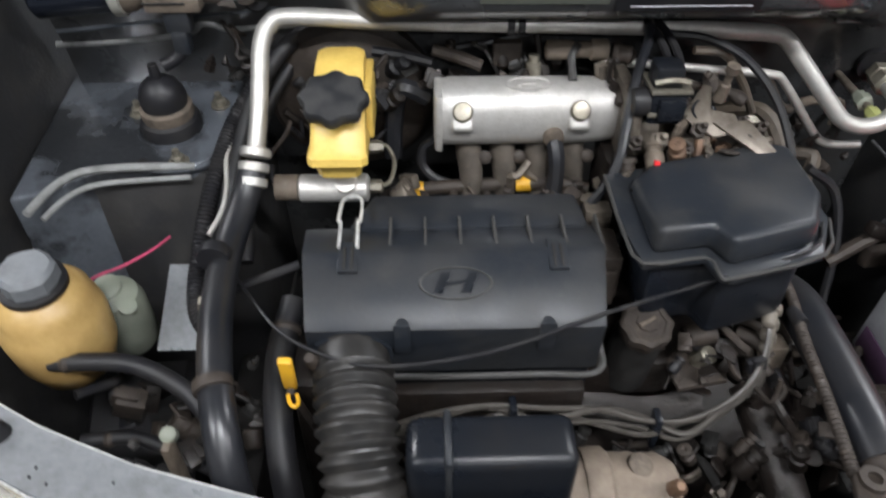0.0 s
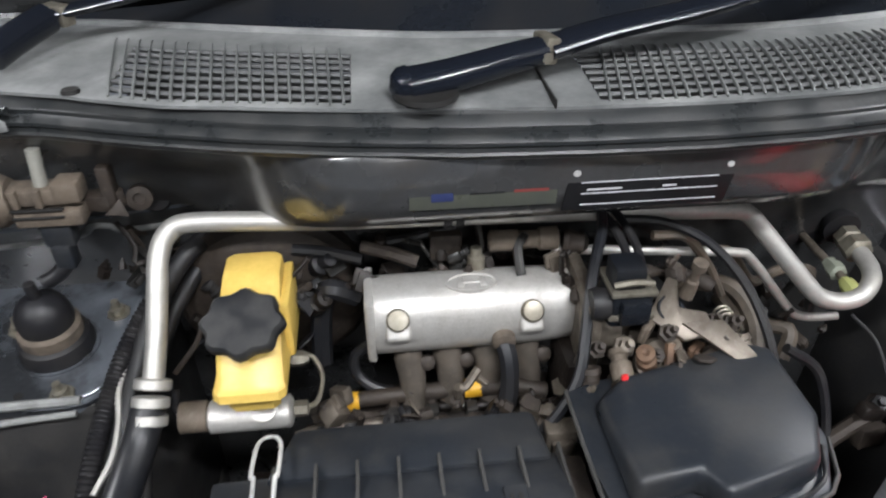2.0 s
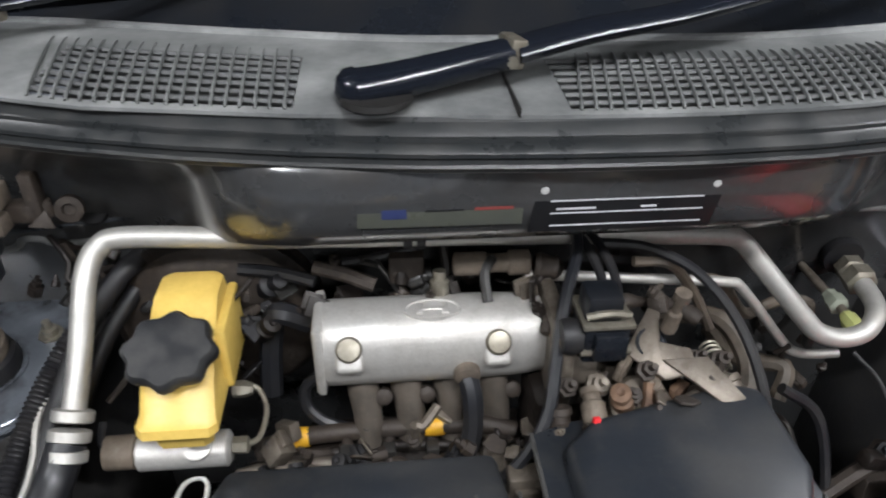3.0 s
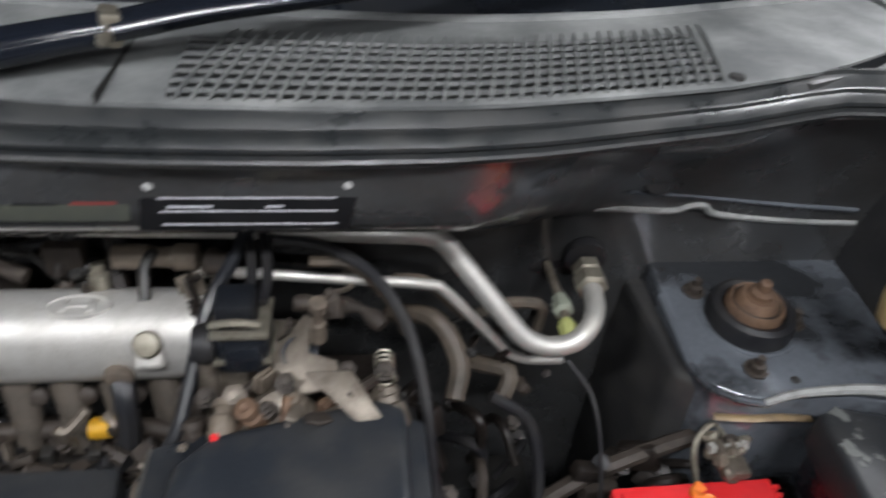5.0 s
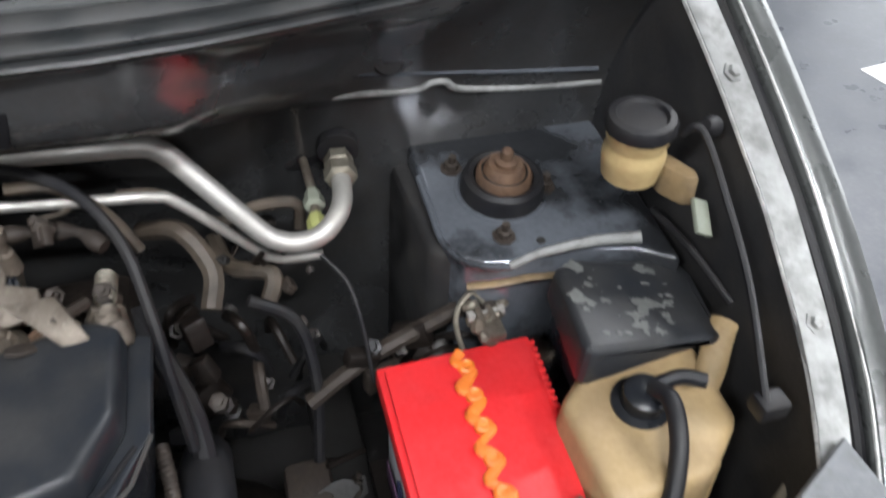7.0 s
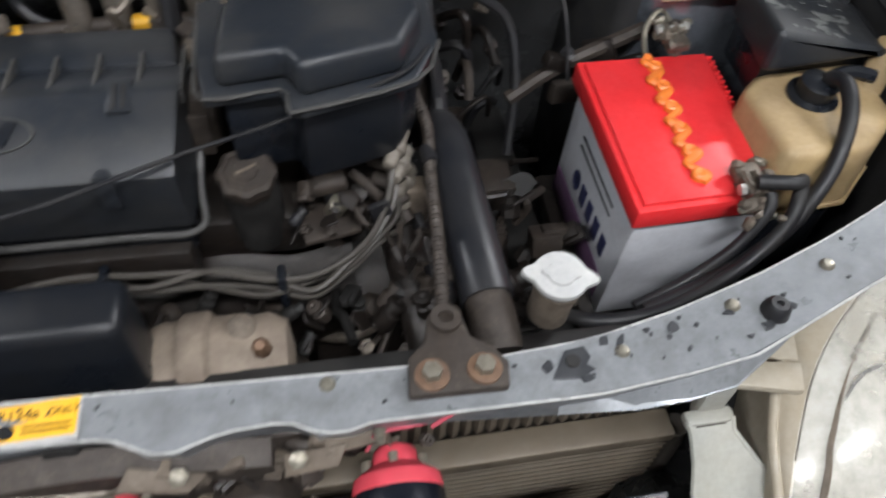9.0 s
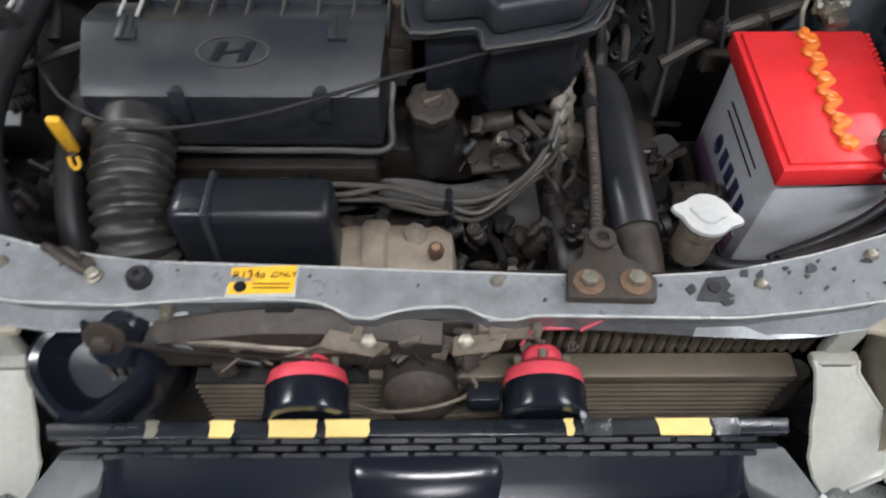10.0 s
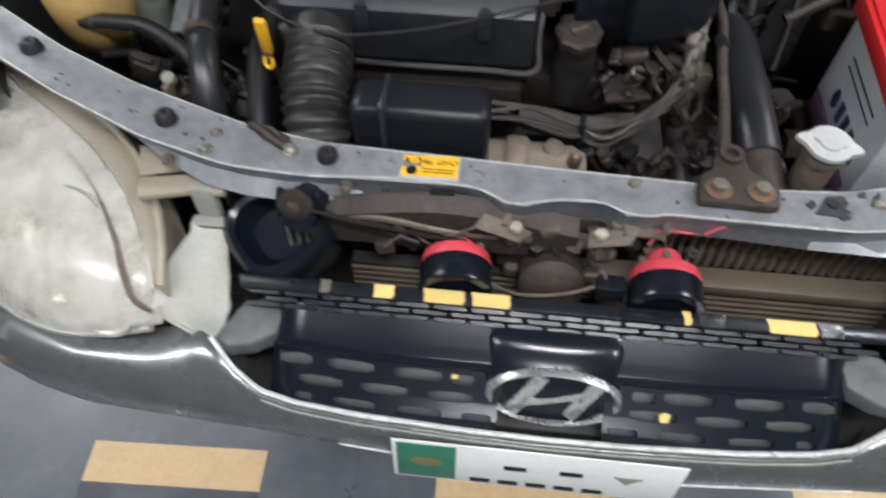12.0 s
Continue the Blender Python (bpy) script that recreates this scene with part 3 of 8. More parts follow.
    # plate with riveted corners; its writing is bars
    pl = part("maker_plate", moved(prism([(-0.076, -0.027), (0.066, -0.027), (0.078, 0.024), (-0.068, 0.024)], 0, 0.0015, 0.0006), PM), ink_black, body, "black riveted identification plate with white rules")
    for k in range(5):
        part("rule", moved(box(-0.060, 0.058, 0.0198 - k * 0.0105, 0.0207 - k * 0.0105, 0.0015, 0.0021, 0), PM), case_grey, pl)
    for k, (a, b) in enumerate(((-0.055, -0.035), (0.0, 0.02), (-0.055, -0.04), (-0.02, -0.005), (0.02, 0.03), (-0.055, -0.025), (0.01, 0.022))):
        y = (0.0125, 0.0125, 0.002, 0.002, 0.002, -0.0085, -0.0085)[k]
        part("text_bar", moved(box(a, b, y, y + 0.0016, 0.0015, 0.0018, 0), PM), case_grey, pl)
    LM = pose(-0.083, 0.4020, 1.0660, 85.2, 0, 0)
    lb = part("warning_label", moved(prism([(-0.064, -0.021), (0.063, -0.022), (0.066, 0.022), (-0.061, 0.024)], 0, 0.0008, 0.0002), LM), surf("faded_label_film", (0.062, 0.066, 0.052), 0.3, 0, (0.045, 0.047, 0.044), 0.6, 40, 0.03), body, "faded warning label stuck on the firewall")
    label_red, label_blue = surf("faded_red_ink", (0.21, 0.035, 0.03), 0.4), surf("faded_blue_ink", (0.02, 0.03, 0.10), 0.4)
    for a, b, c, d, m in ((-0.054, -0.018, 0.009, 0.015, label_red), (-0.045, -0.026, -0.014, 0.001, label_blue), (0.026, 0.056, -0.009, 0.001, label_red), (-0.012, 0.022, -0.002, 0.0, ink_black), (-0.012, 0.018, -0.009, -0.0075, ink_black)):
        part("printed_bar", moved(box(a, b, c, d, 0.0007, 0.0012, 0.0002), LM), m, lb)
    for x, y in ((-0.065, 0.009), (0.066, 0.010)):
        part("rivet", moved(lathe([(0.001, 0.002), (0.003, 0.0018), (0.0045, 0)], seg=10), PM @ pose(x, y, 0.0015)), cap_white, pl)
    return top_y


top_y = firewall()


def cowl():
    def back_y(x):
        return interp(x, [-0.68, -0.533, -0.414, -0.3, -0.138, -0.06, 0.078, 0.185, 0.26, 0.38, 0.45, 0.58, 0.71], [0.728, 0.684, 0.655, 0.623, 0.584, 0.575, 0.571, 0.566, 0.569, 0.592, 0.614, 0.664, 0.728])

    def front_y(x):
        return interp(x, [-0.66, -0.58, -0.51, -0.451, -0.355, -0.186, -0.02, 0.11, 0.22, 0.34, 0.424, 0.49, 0.52, 0.585, 0.67, 0.71], [0.60, 0.53, 0.50, 0.483, 0.446, 0.417, 0.402, 0.399, 0.404, 0.427, 0.446, 0.470, 0.482, 0.523, 0.578, 0.61])

    def fn(x, v):
        y0, y1 = front_y(x) + 0.004, back_y(x)
        z = 1.1300 - 0.04 * max(0, abs(x - C) - 0.48) + 0.003 * math.sin(v * 3.14) + 0.005 * v
        return (x, y0 + (y1 - y0) * v, z)

    holes = ((-0.394, -0.189), (0.014, 0.420))
    us = sorted(set(lin(-0.66, 0.69, 30) + [h for p in holes for h in p]))
    vs = [0, 0.03, 0.06, 0.3, 0.5, 0.64, 0.80, 0.92, 1.0]
    cw = part("cowl_panel", sheet(fn, us, vs, 0.003, lambda u, v: any(a < u < b for a, b in holes) and 0.06 < v < 0.64), cowl_grey, body, "weathered grey plastic cowl panel with two grilles", 60)
    # black sheet below the grilles paints the shade under the cowl
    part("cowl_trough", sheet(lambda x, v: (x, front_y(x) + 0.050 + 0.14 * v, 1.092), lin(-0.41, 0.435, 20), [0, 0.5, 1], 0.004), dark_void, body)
    part("cowl_edge", tube([(x, back_y(x) + 0.003, fn(x, 1)[2]) for x in lin(-0.66, 0.69, 18)], 0.005, 8, 2), cowl_grey, body, "rolled rear edge of the cowl")
    # ribs of the two grilles, tapering out over the panel, and the lower cross bars
    for (a, b), n, leans in zip(holes, (19, 37), ((-0.026, -0.004), (0.022, 0.022))):
        for i in range(n):
            k = (i + 0.5) / n
            x, lean = a + (b - a) * k, leans[0] + (leans[1] - leans[0]) * k
            p = [Vector(fn(x + lean * v / 0.65, v)) + Vector((0, 0, h)) for v, h in ((0.04, 0.0), (0.09, 0.0022), (0.4, 0.0024), (0.64, 0.0024), (0.76, 0.0002))]
            part("rib", tube(p, 0.0018, 6, 2, lambda s: 0.0014 if s < 0.095 else max(0.0014 - (s - 0.095) * 0.04, 0.0005), 1.5), rib_grey, cw)
        for k in range(7):
            v = 0.11 + 0.083 * k
            part("cross_bar", tube([Vector(fn(x, v)) + Vector((0, 0, 0.0)) for x in lin(a, b, 4)], 0.0026, 6, 3, None, 1.0), grille_bar, cw)
    part("hole", lathe([(0.001, 0.0012), (0.006, 0.0012), (0.007, -0.002)], (0.430, 0.464, 1.1320), seg=14), dark_void, cw)
    part("hole", lathe([(0.001, 0.0012), (0.007, 0.0012), (0.008, -0.002)], (-0.424, 0.484, 1.1325), seg=14), dark_void, cw)
    part("seam", box(-0.027, -0.025, 0.405, 0.545, 1.129, 1.1365, 0.0005), dark_void, cw)
    for s in (1, -1):
        bm = prism([(0.50, 0.470), (0.56, 0.486), (0.62, 0.480), (0.668, 0.462), (0.700, 0.520), (0.704, 0.60), (0.66, 0.572), (0.585, 0.520), (0.53, 0.488)], 1.100, 1.1165, 0.004, 1.0, 2, lambda x, y: 0.06 * (y - 0.48))
        part("corner_plate", bm if s > 0 else mirror(bm, 0.012), cowl_grey, body, "dusty painted corner below the windscreen")
        bm = tube([(0.50, 0.476, 1.1195), (0.56, 0.498, 1.121), (0.62, 0.503, 1.120), (0.682, 0.490, 1.114)], 0.004, 8, 5)
        part("corner_seal", bm if s > 0 else mirror(bm, 0.012), seal_rubber, body, "rubber seal turning into the corner")
    # windscreen: black edge band and dark glass
    ws = lambda x, v: (x, back_y(x) + 0.010 + v * 0.5, 1.130 - 0.04 * max(0, abs(x - C) - 0.48) + v * 0.34)
    wsc = thing("windscreen", (C, 0.6, 1.12), "dark glossy windscreen with a black edge band", "windscreen")
    part("glass", sheet(ws, lin(-0.68, 0.71, 24), lin(0.1, 1, 6), 0.005), gloss_black, wsc, "dark windscreen glass")
    part("edge_band", sheet(ws, lin(-0.68, 0.71, 24), [0, 0.05, 0.1], 0.006), black_plastic, wsc, "black edge band")
    part("seal", tube([Vector(ws(x, 0)) + Vector((0, -0.002, 0.002)) for x in lin(-0.68, 0.71, 24)], 0.004, 8, 2), rubber, wsc, "rubber windscreen seal")
    return back_y


back_y = cowl()


def side_panels(s):
    mid = 0.008
    mk = lambda bm: bm if s > 0 else mirror(bm, mid)
    lift = lambda x, y: 0.1 * (y - 0.45)
    # strut tower: a dished plate with a curled front lip
    if s > 0:
        edge = [(0.450, 0.572), (0.449, 0.511), (0.448, 0.458), (0.448, 0.418), (0.460, 0.391), (0.480, 0.379), (0.504, 0.373), (0.532, 0.379), (0.578, 0.378), (0.626, 0.365)]
        at, studs, drain = (0.527, 0.470, 0.872), ((0.485, 0.511), (0.572, 0.464), (0.507, 0.407)), (0.541, 0.394)
    else:
        edge = [(0.450, 0.572), (0.449, 0.511), (0.448, 0.458), (0.449, 0.425), (0.462, 0.405), (0.481, 0.392), (0.530, 0.389), (0.568, 0.387), (0.603, 0.379), (0.626, 0.352)]
        at, studs, drain = (0.519, 0.463, 0.872), ((0.470, 0.505), (0.565, 0.490), (0.497, 0.398)), (0.538, 0.401)
    tw = part("strut_tower", mk(prism(edge + [(0.668, 0.34), (0.672, 0.58), (0.452, 0.585)], 0.60, 0.871, 0.006, 1.0, 3, lift)), tower_paint, body, "painted strut tower, reflections and dark patches in its colour")
    rim = [(x, y - 0.002, 0.868 + lift(x, y)) for x, y in edge]
    part("tower_edge", mk(tube(rim[1:7], 0.0035, 8, 4)), tower_paint, tw, "folded side edge of the tower plate")
    # front lips carry their highlight as pale colour
    if s > 0:
        part("tower_lip", mk(tube([(0.500, 0.371, 0.862), (0.53, 0.376, 0.866), (0.555, 0.375, 0.870), (0.59, 0.372, 0.874), (0.628, 0.360, 0.880)], 0.006, 8, 5, lambda q: 0.0035 + 0.02 * min(q, 0.15))), lit_edge_paint, tw, "curled front lip of the tower, highlight in its colour")
    else:
        part("tower_lip", mk(tube([(0.478, 0.390, 0.866), (0.53, 0.387, 0.868), (0.568, 0.385, 0.868), (0.603, 0.378, 0.867), (0.622, 0.352, 0.866), (0.633, 0.31, 0.864)], 0.0045, 8, 5)), lit_edge_paint, tw, "front lip of the tower, highlight in its colour")
        part("second_lip", mk(tube([(0.483, 0.384, 0.855), (0.55, 0.378, 0.855), (0.588, 0.370, 0.855), (0.608, 0.350, 0.855), (0.622, 0.315, 0.853)], 0.0032, 8, 5)), lit_edge_paint, tw, "second pressed lip")
    part("back_fold", mk(tube([(0.447, 0.566, 0.884), (0.54, 0.569, 0.886), (0.64, 0.572, 0.889)], 0.0022 if s > 0 else 0.005, 6, 4)), lit_edge_paint, tw, "thin fold along the back of the tower")
    # tower side takes the darkened copy of the bay paint
    part("skirt", mk(prism([(0.430, 0.60), (0.436, 0.42), (0.470, 0.392), (0.53, 0.386), (0.672, 0.375), (0.672, 0.60)], 0.42, 0.856, 0.012, 1.0)), shaded_bay, tw, "side of the tower, shade in its colour")
    ax = (0, -0.1, 1)
    k = 1.0 if s > 0 else 0.82
    turn = lambda prof, n: mk(lathe([(r * k, z * k) for r, z in prof], at, ax, n))
    part("mount_ring", turn([(0.050, -0.003), (0.049, 0.002), (0.046, 0.003), (0.042, 0.001)], 36), tower_paint, tw, "bare flange ring of the strut mount")
    part("strut_cup", turn([(0.0435, -0.004), (0.0435, 0.010), (0.041, 0.020), (0.036, 0.023), (0.031, 0.021), (0.030, 0.012), (0.001, 0.010)], 32), rubber, tw, "black rubber strut mount")
    if s > 0:
        part("strut_seat", mk(lathe([(0.028, 0.008), (0.029, 0.024), (0.026, 0.029), (0.022, 0.027), (0.020, 0.033), (0.017, 0.037), (0.001, 0.037)], at, ax, 28)), rust, tw, "rusty stepped strut top plate")
        part("seat_groove", mk(lathe([(0.0225, 0.0275), (0.0235, 0.0285), (0.0245, 0.0275)], at, ax, 28)), dark_void, tw)
        part("strut_nut", mk(lathe([(0.0115, 0.034), (0.0115, 0.042), (0.009, 0.044), (0.0065, 0.044), (0.006, 0.053), (0.004, 0.055), (0.001, 0.055)], at, ax, 12)), rust, tw, "rusty hex nut")
    else:
        part("strut_band", turn([(0.035, 0.020), (0.0365, 0.026), (0.0365, 0.038), (0.031, 0.042)], 32), sand_metal, tw, "tan band under the domed cap")
        part("strut_cap", turn([(0.031, 0.040), (0.0325, 0.052), (0.031, 0.062), (0.026, 0.073), (0.016, 0.082), (0.008, 0.085), (0.006, 0.105), (0.001, 0.106)], 28), rubber, tw, "black domed strut cap")
    for x, y in studs:
        z = 0.871 + lift(x, y)
        part("stud", mk(lathe([(0.012, 0), (0.012, 0.002), (0.0075, 0.002), (0.0075, 0.009), (0.004, 0.010), (0.004, 0.018), (0.001, 0.018)], (x, y, z), (0.02, -0.1, 1), 8)), brown_metal if s > 0 else zinc, tw, "strut mounting stud with nut")
    for (x, y), r in ((drain, 0.0045), ((0.462, 0.545), 0.003)):
        part("drain_hole", mk(lathe([(0.001, 0.0008), (r, 0.0008), (r + 0.0005, -0.002)], (x, y, 0.871 + lift(x, y)), ax, 12)), dark_void, tw)
    # inner wing wall and the narrow gutter along the bonnet's edge
    wx = lambda y: interp(y, [0.03, 0.10, 0.16, 0.22, 0.3, 0.4, 0.47, 0.6, 1.2], [0.612, 0.652, 0.678, 0.694, 0.697, 0.690, 0.684, 0.682, 0.675])
    rings, skin = [], []
    for y in lin(0.03, 1.2, 30):
        x, z = wx(y), hood_z(y)
        rings.append([Vector((x + dx, y, z + dz)) for dx, dz in ((-0.001, -0.008), (0.0, 0.0), (0.004, 0.0015), (0.012, 0.0005), (0.028, 0.001), (0.031, -0.006), (0.032, -0.014), (0.047, -0.015), (0.047, -0.02), (0.01, -0.02))])
        skin.append([Vector((x + dx, y, z + dz)) for dx, dz in ((0.046, -0.020), (0.046, -0.004), (0.0475, 0.002), (0.052, 0.006), (0.062, 0.006), (0.078, 0.002), (0.086, -0.008), (0.092, -0.04), (0.094, -0.45), (0.088, -0.45), (0.086, -0.05), (0.07, -0.012))])
    # flange is paler than the skin: reflected light painted into its colour
    fe = part("fender", mk(loft(rings)), lit_edge_paint, body, "dusty wing flange with a bonnet gutter, sheen in its colour", 40)
    part("wing_skin", mk(loft(skin)), paint, fe, "dark grey painted outer wing", 40)
    part("skin_edge", mk(tube([(wx(y) + 0.049, y, hood_z(y) + 0.0035) for y in lin(0.06, 1.1, 20)], 0.0016, 6, 2)), worn_glint, fe, "pale line along the wing edge")
    part("gutter_seal", mk(tube([(wx(y) + 0.040, y, hood_z(y) - 0.011) for y in lin(0.06, 0.60, 12)], 0.0055, 8, 3)), rubber, fe)
    # near-white fold paints the light caught by the flange edge
    part("flange_fold", mk(tube([(wx(y) + 0.001, y, hood_z(y) - 0.004) for y in lin(0.05, 0.47, 10)], 0.0028, 6, 3)), worn_glint, fe, "inner fold of the wing flange, lit edge in its colour")
    for y in (0.215, 0.40):
        part("wing_bolt", mk(lathe([(0.001, 0.006), (0.005, 0.006), (0.006, 0.004), (0.006, 0.002), (0.0095, 0.002), (0.0095, -0.001)], (wx(y) + 0.014, y, hood_z(y) + 0.001), (0, -0.55, 0.83), 6)), lit_edge_paint, fe, "painted wing bolt")
    wall = lambda y, v: (wx(y) - 0.001 - 0.012 * math.sin(v * 3.1), y, hood_z(y) * (1 - v) - 0.006 * (1 - v) + 0.45 * v)
    # wing wall takes the darkened copy too, so its shade is painted
    part("inner_wing", mk(sheet(wall, lin(0.06, 0.6, 12), lin(0, 1, 8), 0.003)), shaded_bay, body, "inner wing panel, shade in its colour")


side_panels(1)
side_panels(-1)


def hood():
    m = pose(C, 0.70, 1.14, -68, 0, 0)
    fn = lambda x, v: (x, -v * 0.74, 0.02 * math.sin(v * 3))
    o = part("bonnet", moved(sheet(fn, lin(-0.63, 0.63, 10), lin(0, 1, 8), 0.012), m), bay_paint, body, "raised bonnet with a dark underside")
    # matt black sheet added out of view so the windscreen reflects dark
    blocker_mat = surf("blocker_black", (0.012, 0.012, 0.013), 0.9, 0, (0.02, 0.019, 0.018), 0.5, 20, 0.3)
    part("bonnet_liner", moved(sheet(lambda x, v: (x, -v * 0.74, 0.02 * math.sin(v * 3) - 0.016), lin(-0.57, 0.57, 8), lin(0.03, 0.95, 8), 0.004), m), blocker_mat, body, "unseen black sheet under the bonnet, darkens the windscreen reflection")


hood()


def wheel(x):
    w = part("wheel", lathe([(0.16, -0.075), (0.175, -0.08), (0.255, -0.078), (0.272, -0.06), (0.275, 0.0), (0.272, 0.06), (0.255, 0.078), (0.175, 0.08), (0.16, 0.075)], (x, 0.45, 0.275), (1, 0, 0), 40), rubber, body, "black rubber front tyre")
    part("rim", lathe([(0.16, -0.07), (0.165, -0.06), (0.15, -0.02), (0.06, 0.03), (0.05, 0.05), (0.001, 0.05)], (x, 0.45, 0.275), (1, 0, 0), 28), zinc, w, "steel wheel rim")
    part("strut", tube([(x * 0.93, 0.45, 0.30), (x * 0.9, 0.45, 0.62)], 0.03, 10, 3), dark_void, body, "dark suspension strut")


wheel(C - 0.62)
wheel(C + 0.62)

# ---- engine and what stands round it ----
def engine():
    e = thing("engine", (-0.1, 0.3, 0.4), "oil-stained engine with its cast aluminium intake manifold", "engine")
    part("block", box(-0.36, 0.08, 0.215, 0.42, 0.36, 0.69, 0.015), engine_dirt, e, "dark oily engine block")
    part("cylinder_head", box(-0.33, 0.06, 0.20, 0.40, 0.68, 0.735, 0.01), engine_dirt, e)
    part("gearbox", join(lathe([(0.14, -0.1), (0.145, 0.0), (0.11, 0.08), (0.06, 0.15)], (0.15, 0.30, 0.50), (1, 0, 0), 20)), engine_dirt, e, "dusty aluminium gearbox housing")
    # intake manifold: a plenum with a bellied front, bolt pockets and a hose port
    prof = [(0.468, 0.900), (0.468, 0.926), (0.462, 0.935), (0.450, 0.940), (0.434, 0.941), (0.420, 0.939), (0.410, 0.931), (0.405, 0.920), (0.4035, 0.906), (0.4045, 0.890), (0.409, 0.878), (0.418, 0.872), (0.455, 0.874)]
    rings = []
    for x, k in ((-0.185, 0.96), (-0.182, 1.0), (-0.15, 1.005), (-0.09, 1.0), (-0.04, 1.0), (-0.005, 0.97), (0.010, 0.92), (0.024, 0.84), (0.040, 0.74)):
        rings.append([Vector((x, 0.436 + (y - 0.436) * k, 0.906 + (z - 0.906) * k)) for y, z in prof])
    mf = part("intake_manifold", loft(rings), alu, e, "cast aluminium intake plenum")
    part("mounting_flange", prism([(-0.192, 0.406), (-0.183, 0.403), (-0.183, 0.471), (-0.192, 0.469)], 0.870, 0.941, 0.003), alu, mf)
    part("emblem", moved(join(lathe([(0.026, -0.003), (0.026, 0.0018), (0.0235, 0.0022), (0.0225, 0.001), (0.001, 0.001)], seg=32), box(-0.014, -0.008, -0.014, 0.014, 0, 0.0022, 0.0005), box(0.008, 0.014, -0.014, 0.014, 0, 0.0022, 0.0005), box(-0.012, 0.012, -0.003, 0.003, 0, 0.0022, 0.0005)),
                         pose(-0.087, 0.4310, 0.9410, 4, 0, 0) @ Matrix.Diagonal((1, 0.5, 1, 1))), alu, mf, "raised oval emblem")
    for x in (-0.161, -0.031):
        b = part("boss", moved(box(-0.0125, 0.0125, -0.020, 0.013, -0.020, 0.0025, 0.005, 3), pose(x, 0.4075, 0.9185, 52, 0, 0)), alu, mf, "square bolt pocket")
        part("bolt", moved(lathe([(0.0115, 0.0), (0.0115, 0.0045), (0.0095, 0.007), (0.001, 0.0078)], seg=24), pose(x, 0.4075, 0.9185, 52, 0, 0) @ pose(0, 0.001, 0.002)), zinc, b)
    part("hose_port", lathe([(0.017, -0.02), (0.016, -0.002), (0.013, 0.002), (0.001, 0.002)], (-0.058, 0.408, 0.892), (0, -0.8, -0.1), 18), alu, mf, "cast hose port")
    for i in range(4):
        x = -0.152 + i * 0.040
        part("runner", tube([(x, 0.432, 0.880), (x, 0.424, 0.858), (x + 0.003, 0.416, 0.836), (x + 0.004, 0.405, 0.80)], 0.0165, 12, 4, lambda s: 0.0175 - 0.05 * s, flat=0.8), sand_runner, mf, "dusty cast intake runner")
        part("runner_boss", lathe([(0.008, -0.006), (0.008, 0.002), (0.005, 0.004), (0.001, 0.004)], (x + 0.019, 0.414, 0.856), (0, -0.8, 0.4), 8), brown_metal, mf)
    part("lower_manifold", box(-0.21, 0.01, 0.385, 0.45, 0.74, 0.80, 0.01), engine_dirt, e)
    rail = part("fuel_rail", tube([(-0.255, 0.409, 0.802), (-0.214, 0.413, 0.811), (-0.14, 0.411, 0.818), (-0.087, 0.407, 0.822), (-0.042, 0.402, 0.825), (-0.012, 0.396, 0.820)], 0.0088, 12, 4), brown_metal, e, "dusty fuel rail")
    part("fuel_pipe", tube([(-0.26, 0.398, 0.790), (-0.18, 0.402, 0.800), (-0.12, 0.401, 0.805), (-0.05, 0.396, 0.804)], 0.0055, 10, 4), engine_dirt, e, "oily fuel pipe")
    part("return_pipe", tube([(-0.27, 0.385, 0.795), (-0.24, 0.389, 0.799), (-0.175, 0.388, 0.801), (-0.115, 0.382, 0.797)], 0.0062, 10, 4), dirty_alu, e, "pale dirty return pipe")
    for i in range(4):
        x = -0.170 + i * 0.040
        part("injector", lathe([(0.006, -0.022), (0.008, -0.016), (0.008, 0.0), (0.0055, 0.004), (0.0055, 0.012)], (x, 0.405, 0.804), (0.05, 0.25, 1), 12), brown_metal, e, "dusty injector")
        part("injector_plug", box(x - 0.006, x + 0.006, 0.384, 0.398, 0.800, 0.815, 0.002), dusty_rubber, e)
    for x, y, z in ((-0.214, 0.413, 0.811), (-0.087, 0.407, 0.822)):
        part("tag", lathe([(0.0096, -0.009), (0.0099, 0.0), (0.0096, 0.009)], (x, y, z), (1, 0, 0.02), 14), signal_yellow, rail, "yellow plastic tag")
    part("oil_filler_cap", lathe([(0.022, 0), (0.023, 0.010), (0.025, 0.012), (0.0255, 0.022), (0.022, 0.025), (0.018, 0.025), (0.017, 0.0235), (0.011, 0.0235), (0.010, 0.0255), (0.001, 0.0255)], (0.012, 0.196, 0.789), (0, -0.25, 1), 48, lambda a: 1 + 0.05 * math.cos(8 * a)), brown_metal, e, "dusty round oil filler cap")
    part("cap_bar", moved(box(-0.010, 0.010, -0.0015, 0.0015, 0, 0.002, 0.0005), pose(0.012, 0.190, 0.813, 14, 0, 30)), sand_metal, e)
    part("filler_neck", lathe([(0.026, -0.09), (0.026, -0.02), (0.022, 0.0)], (0.012, 0.201, 0.79), (0, -0.2, 1), 18), dark_void, e)
    return e


engine_ob = engine()


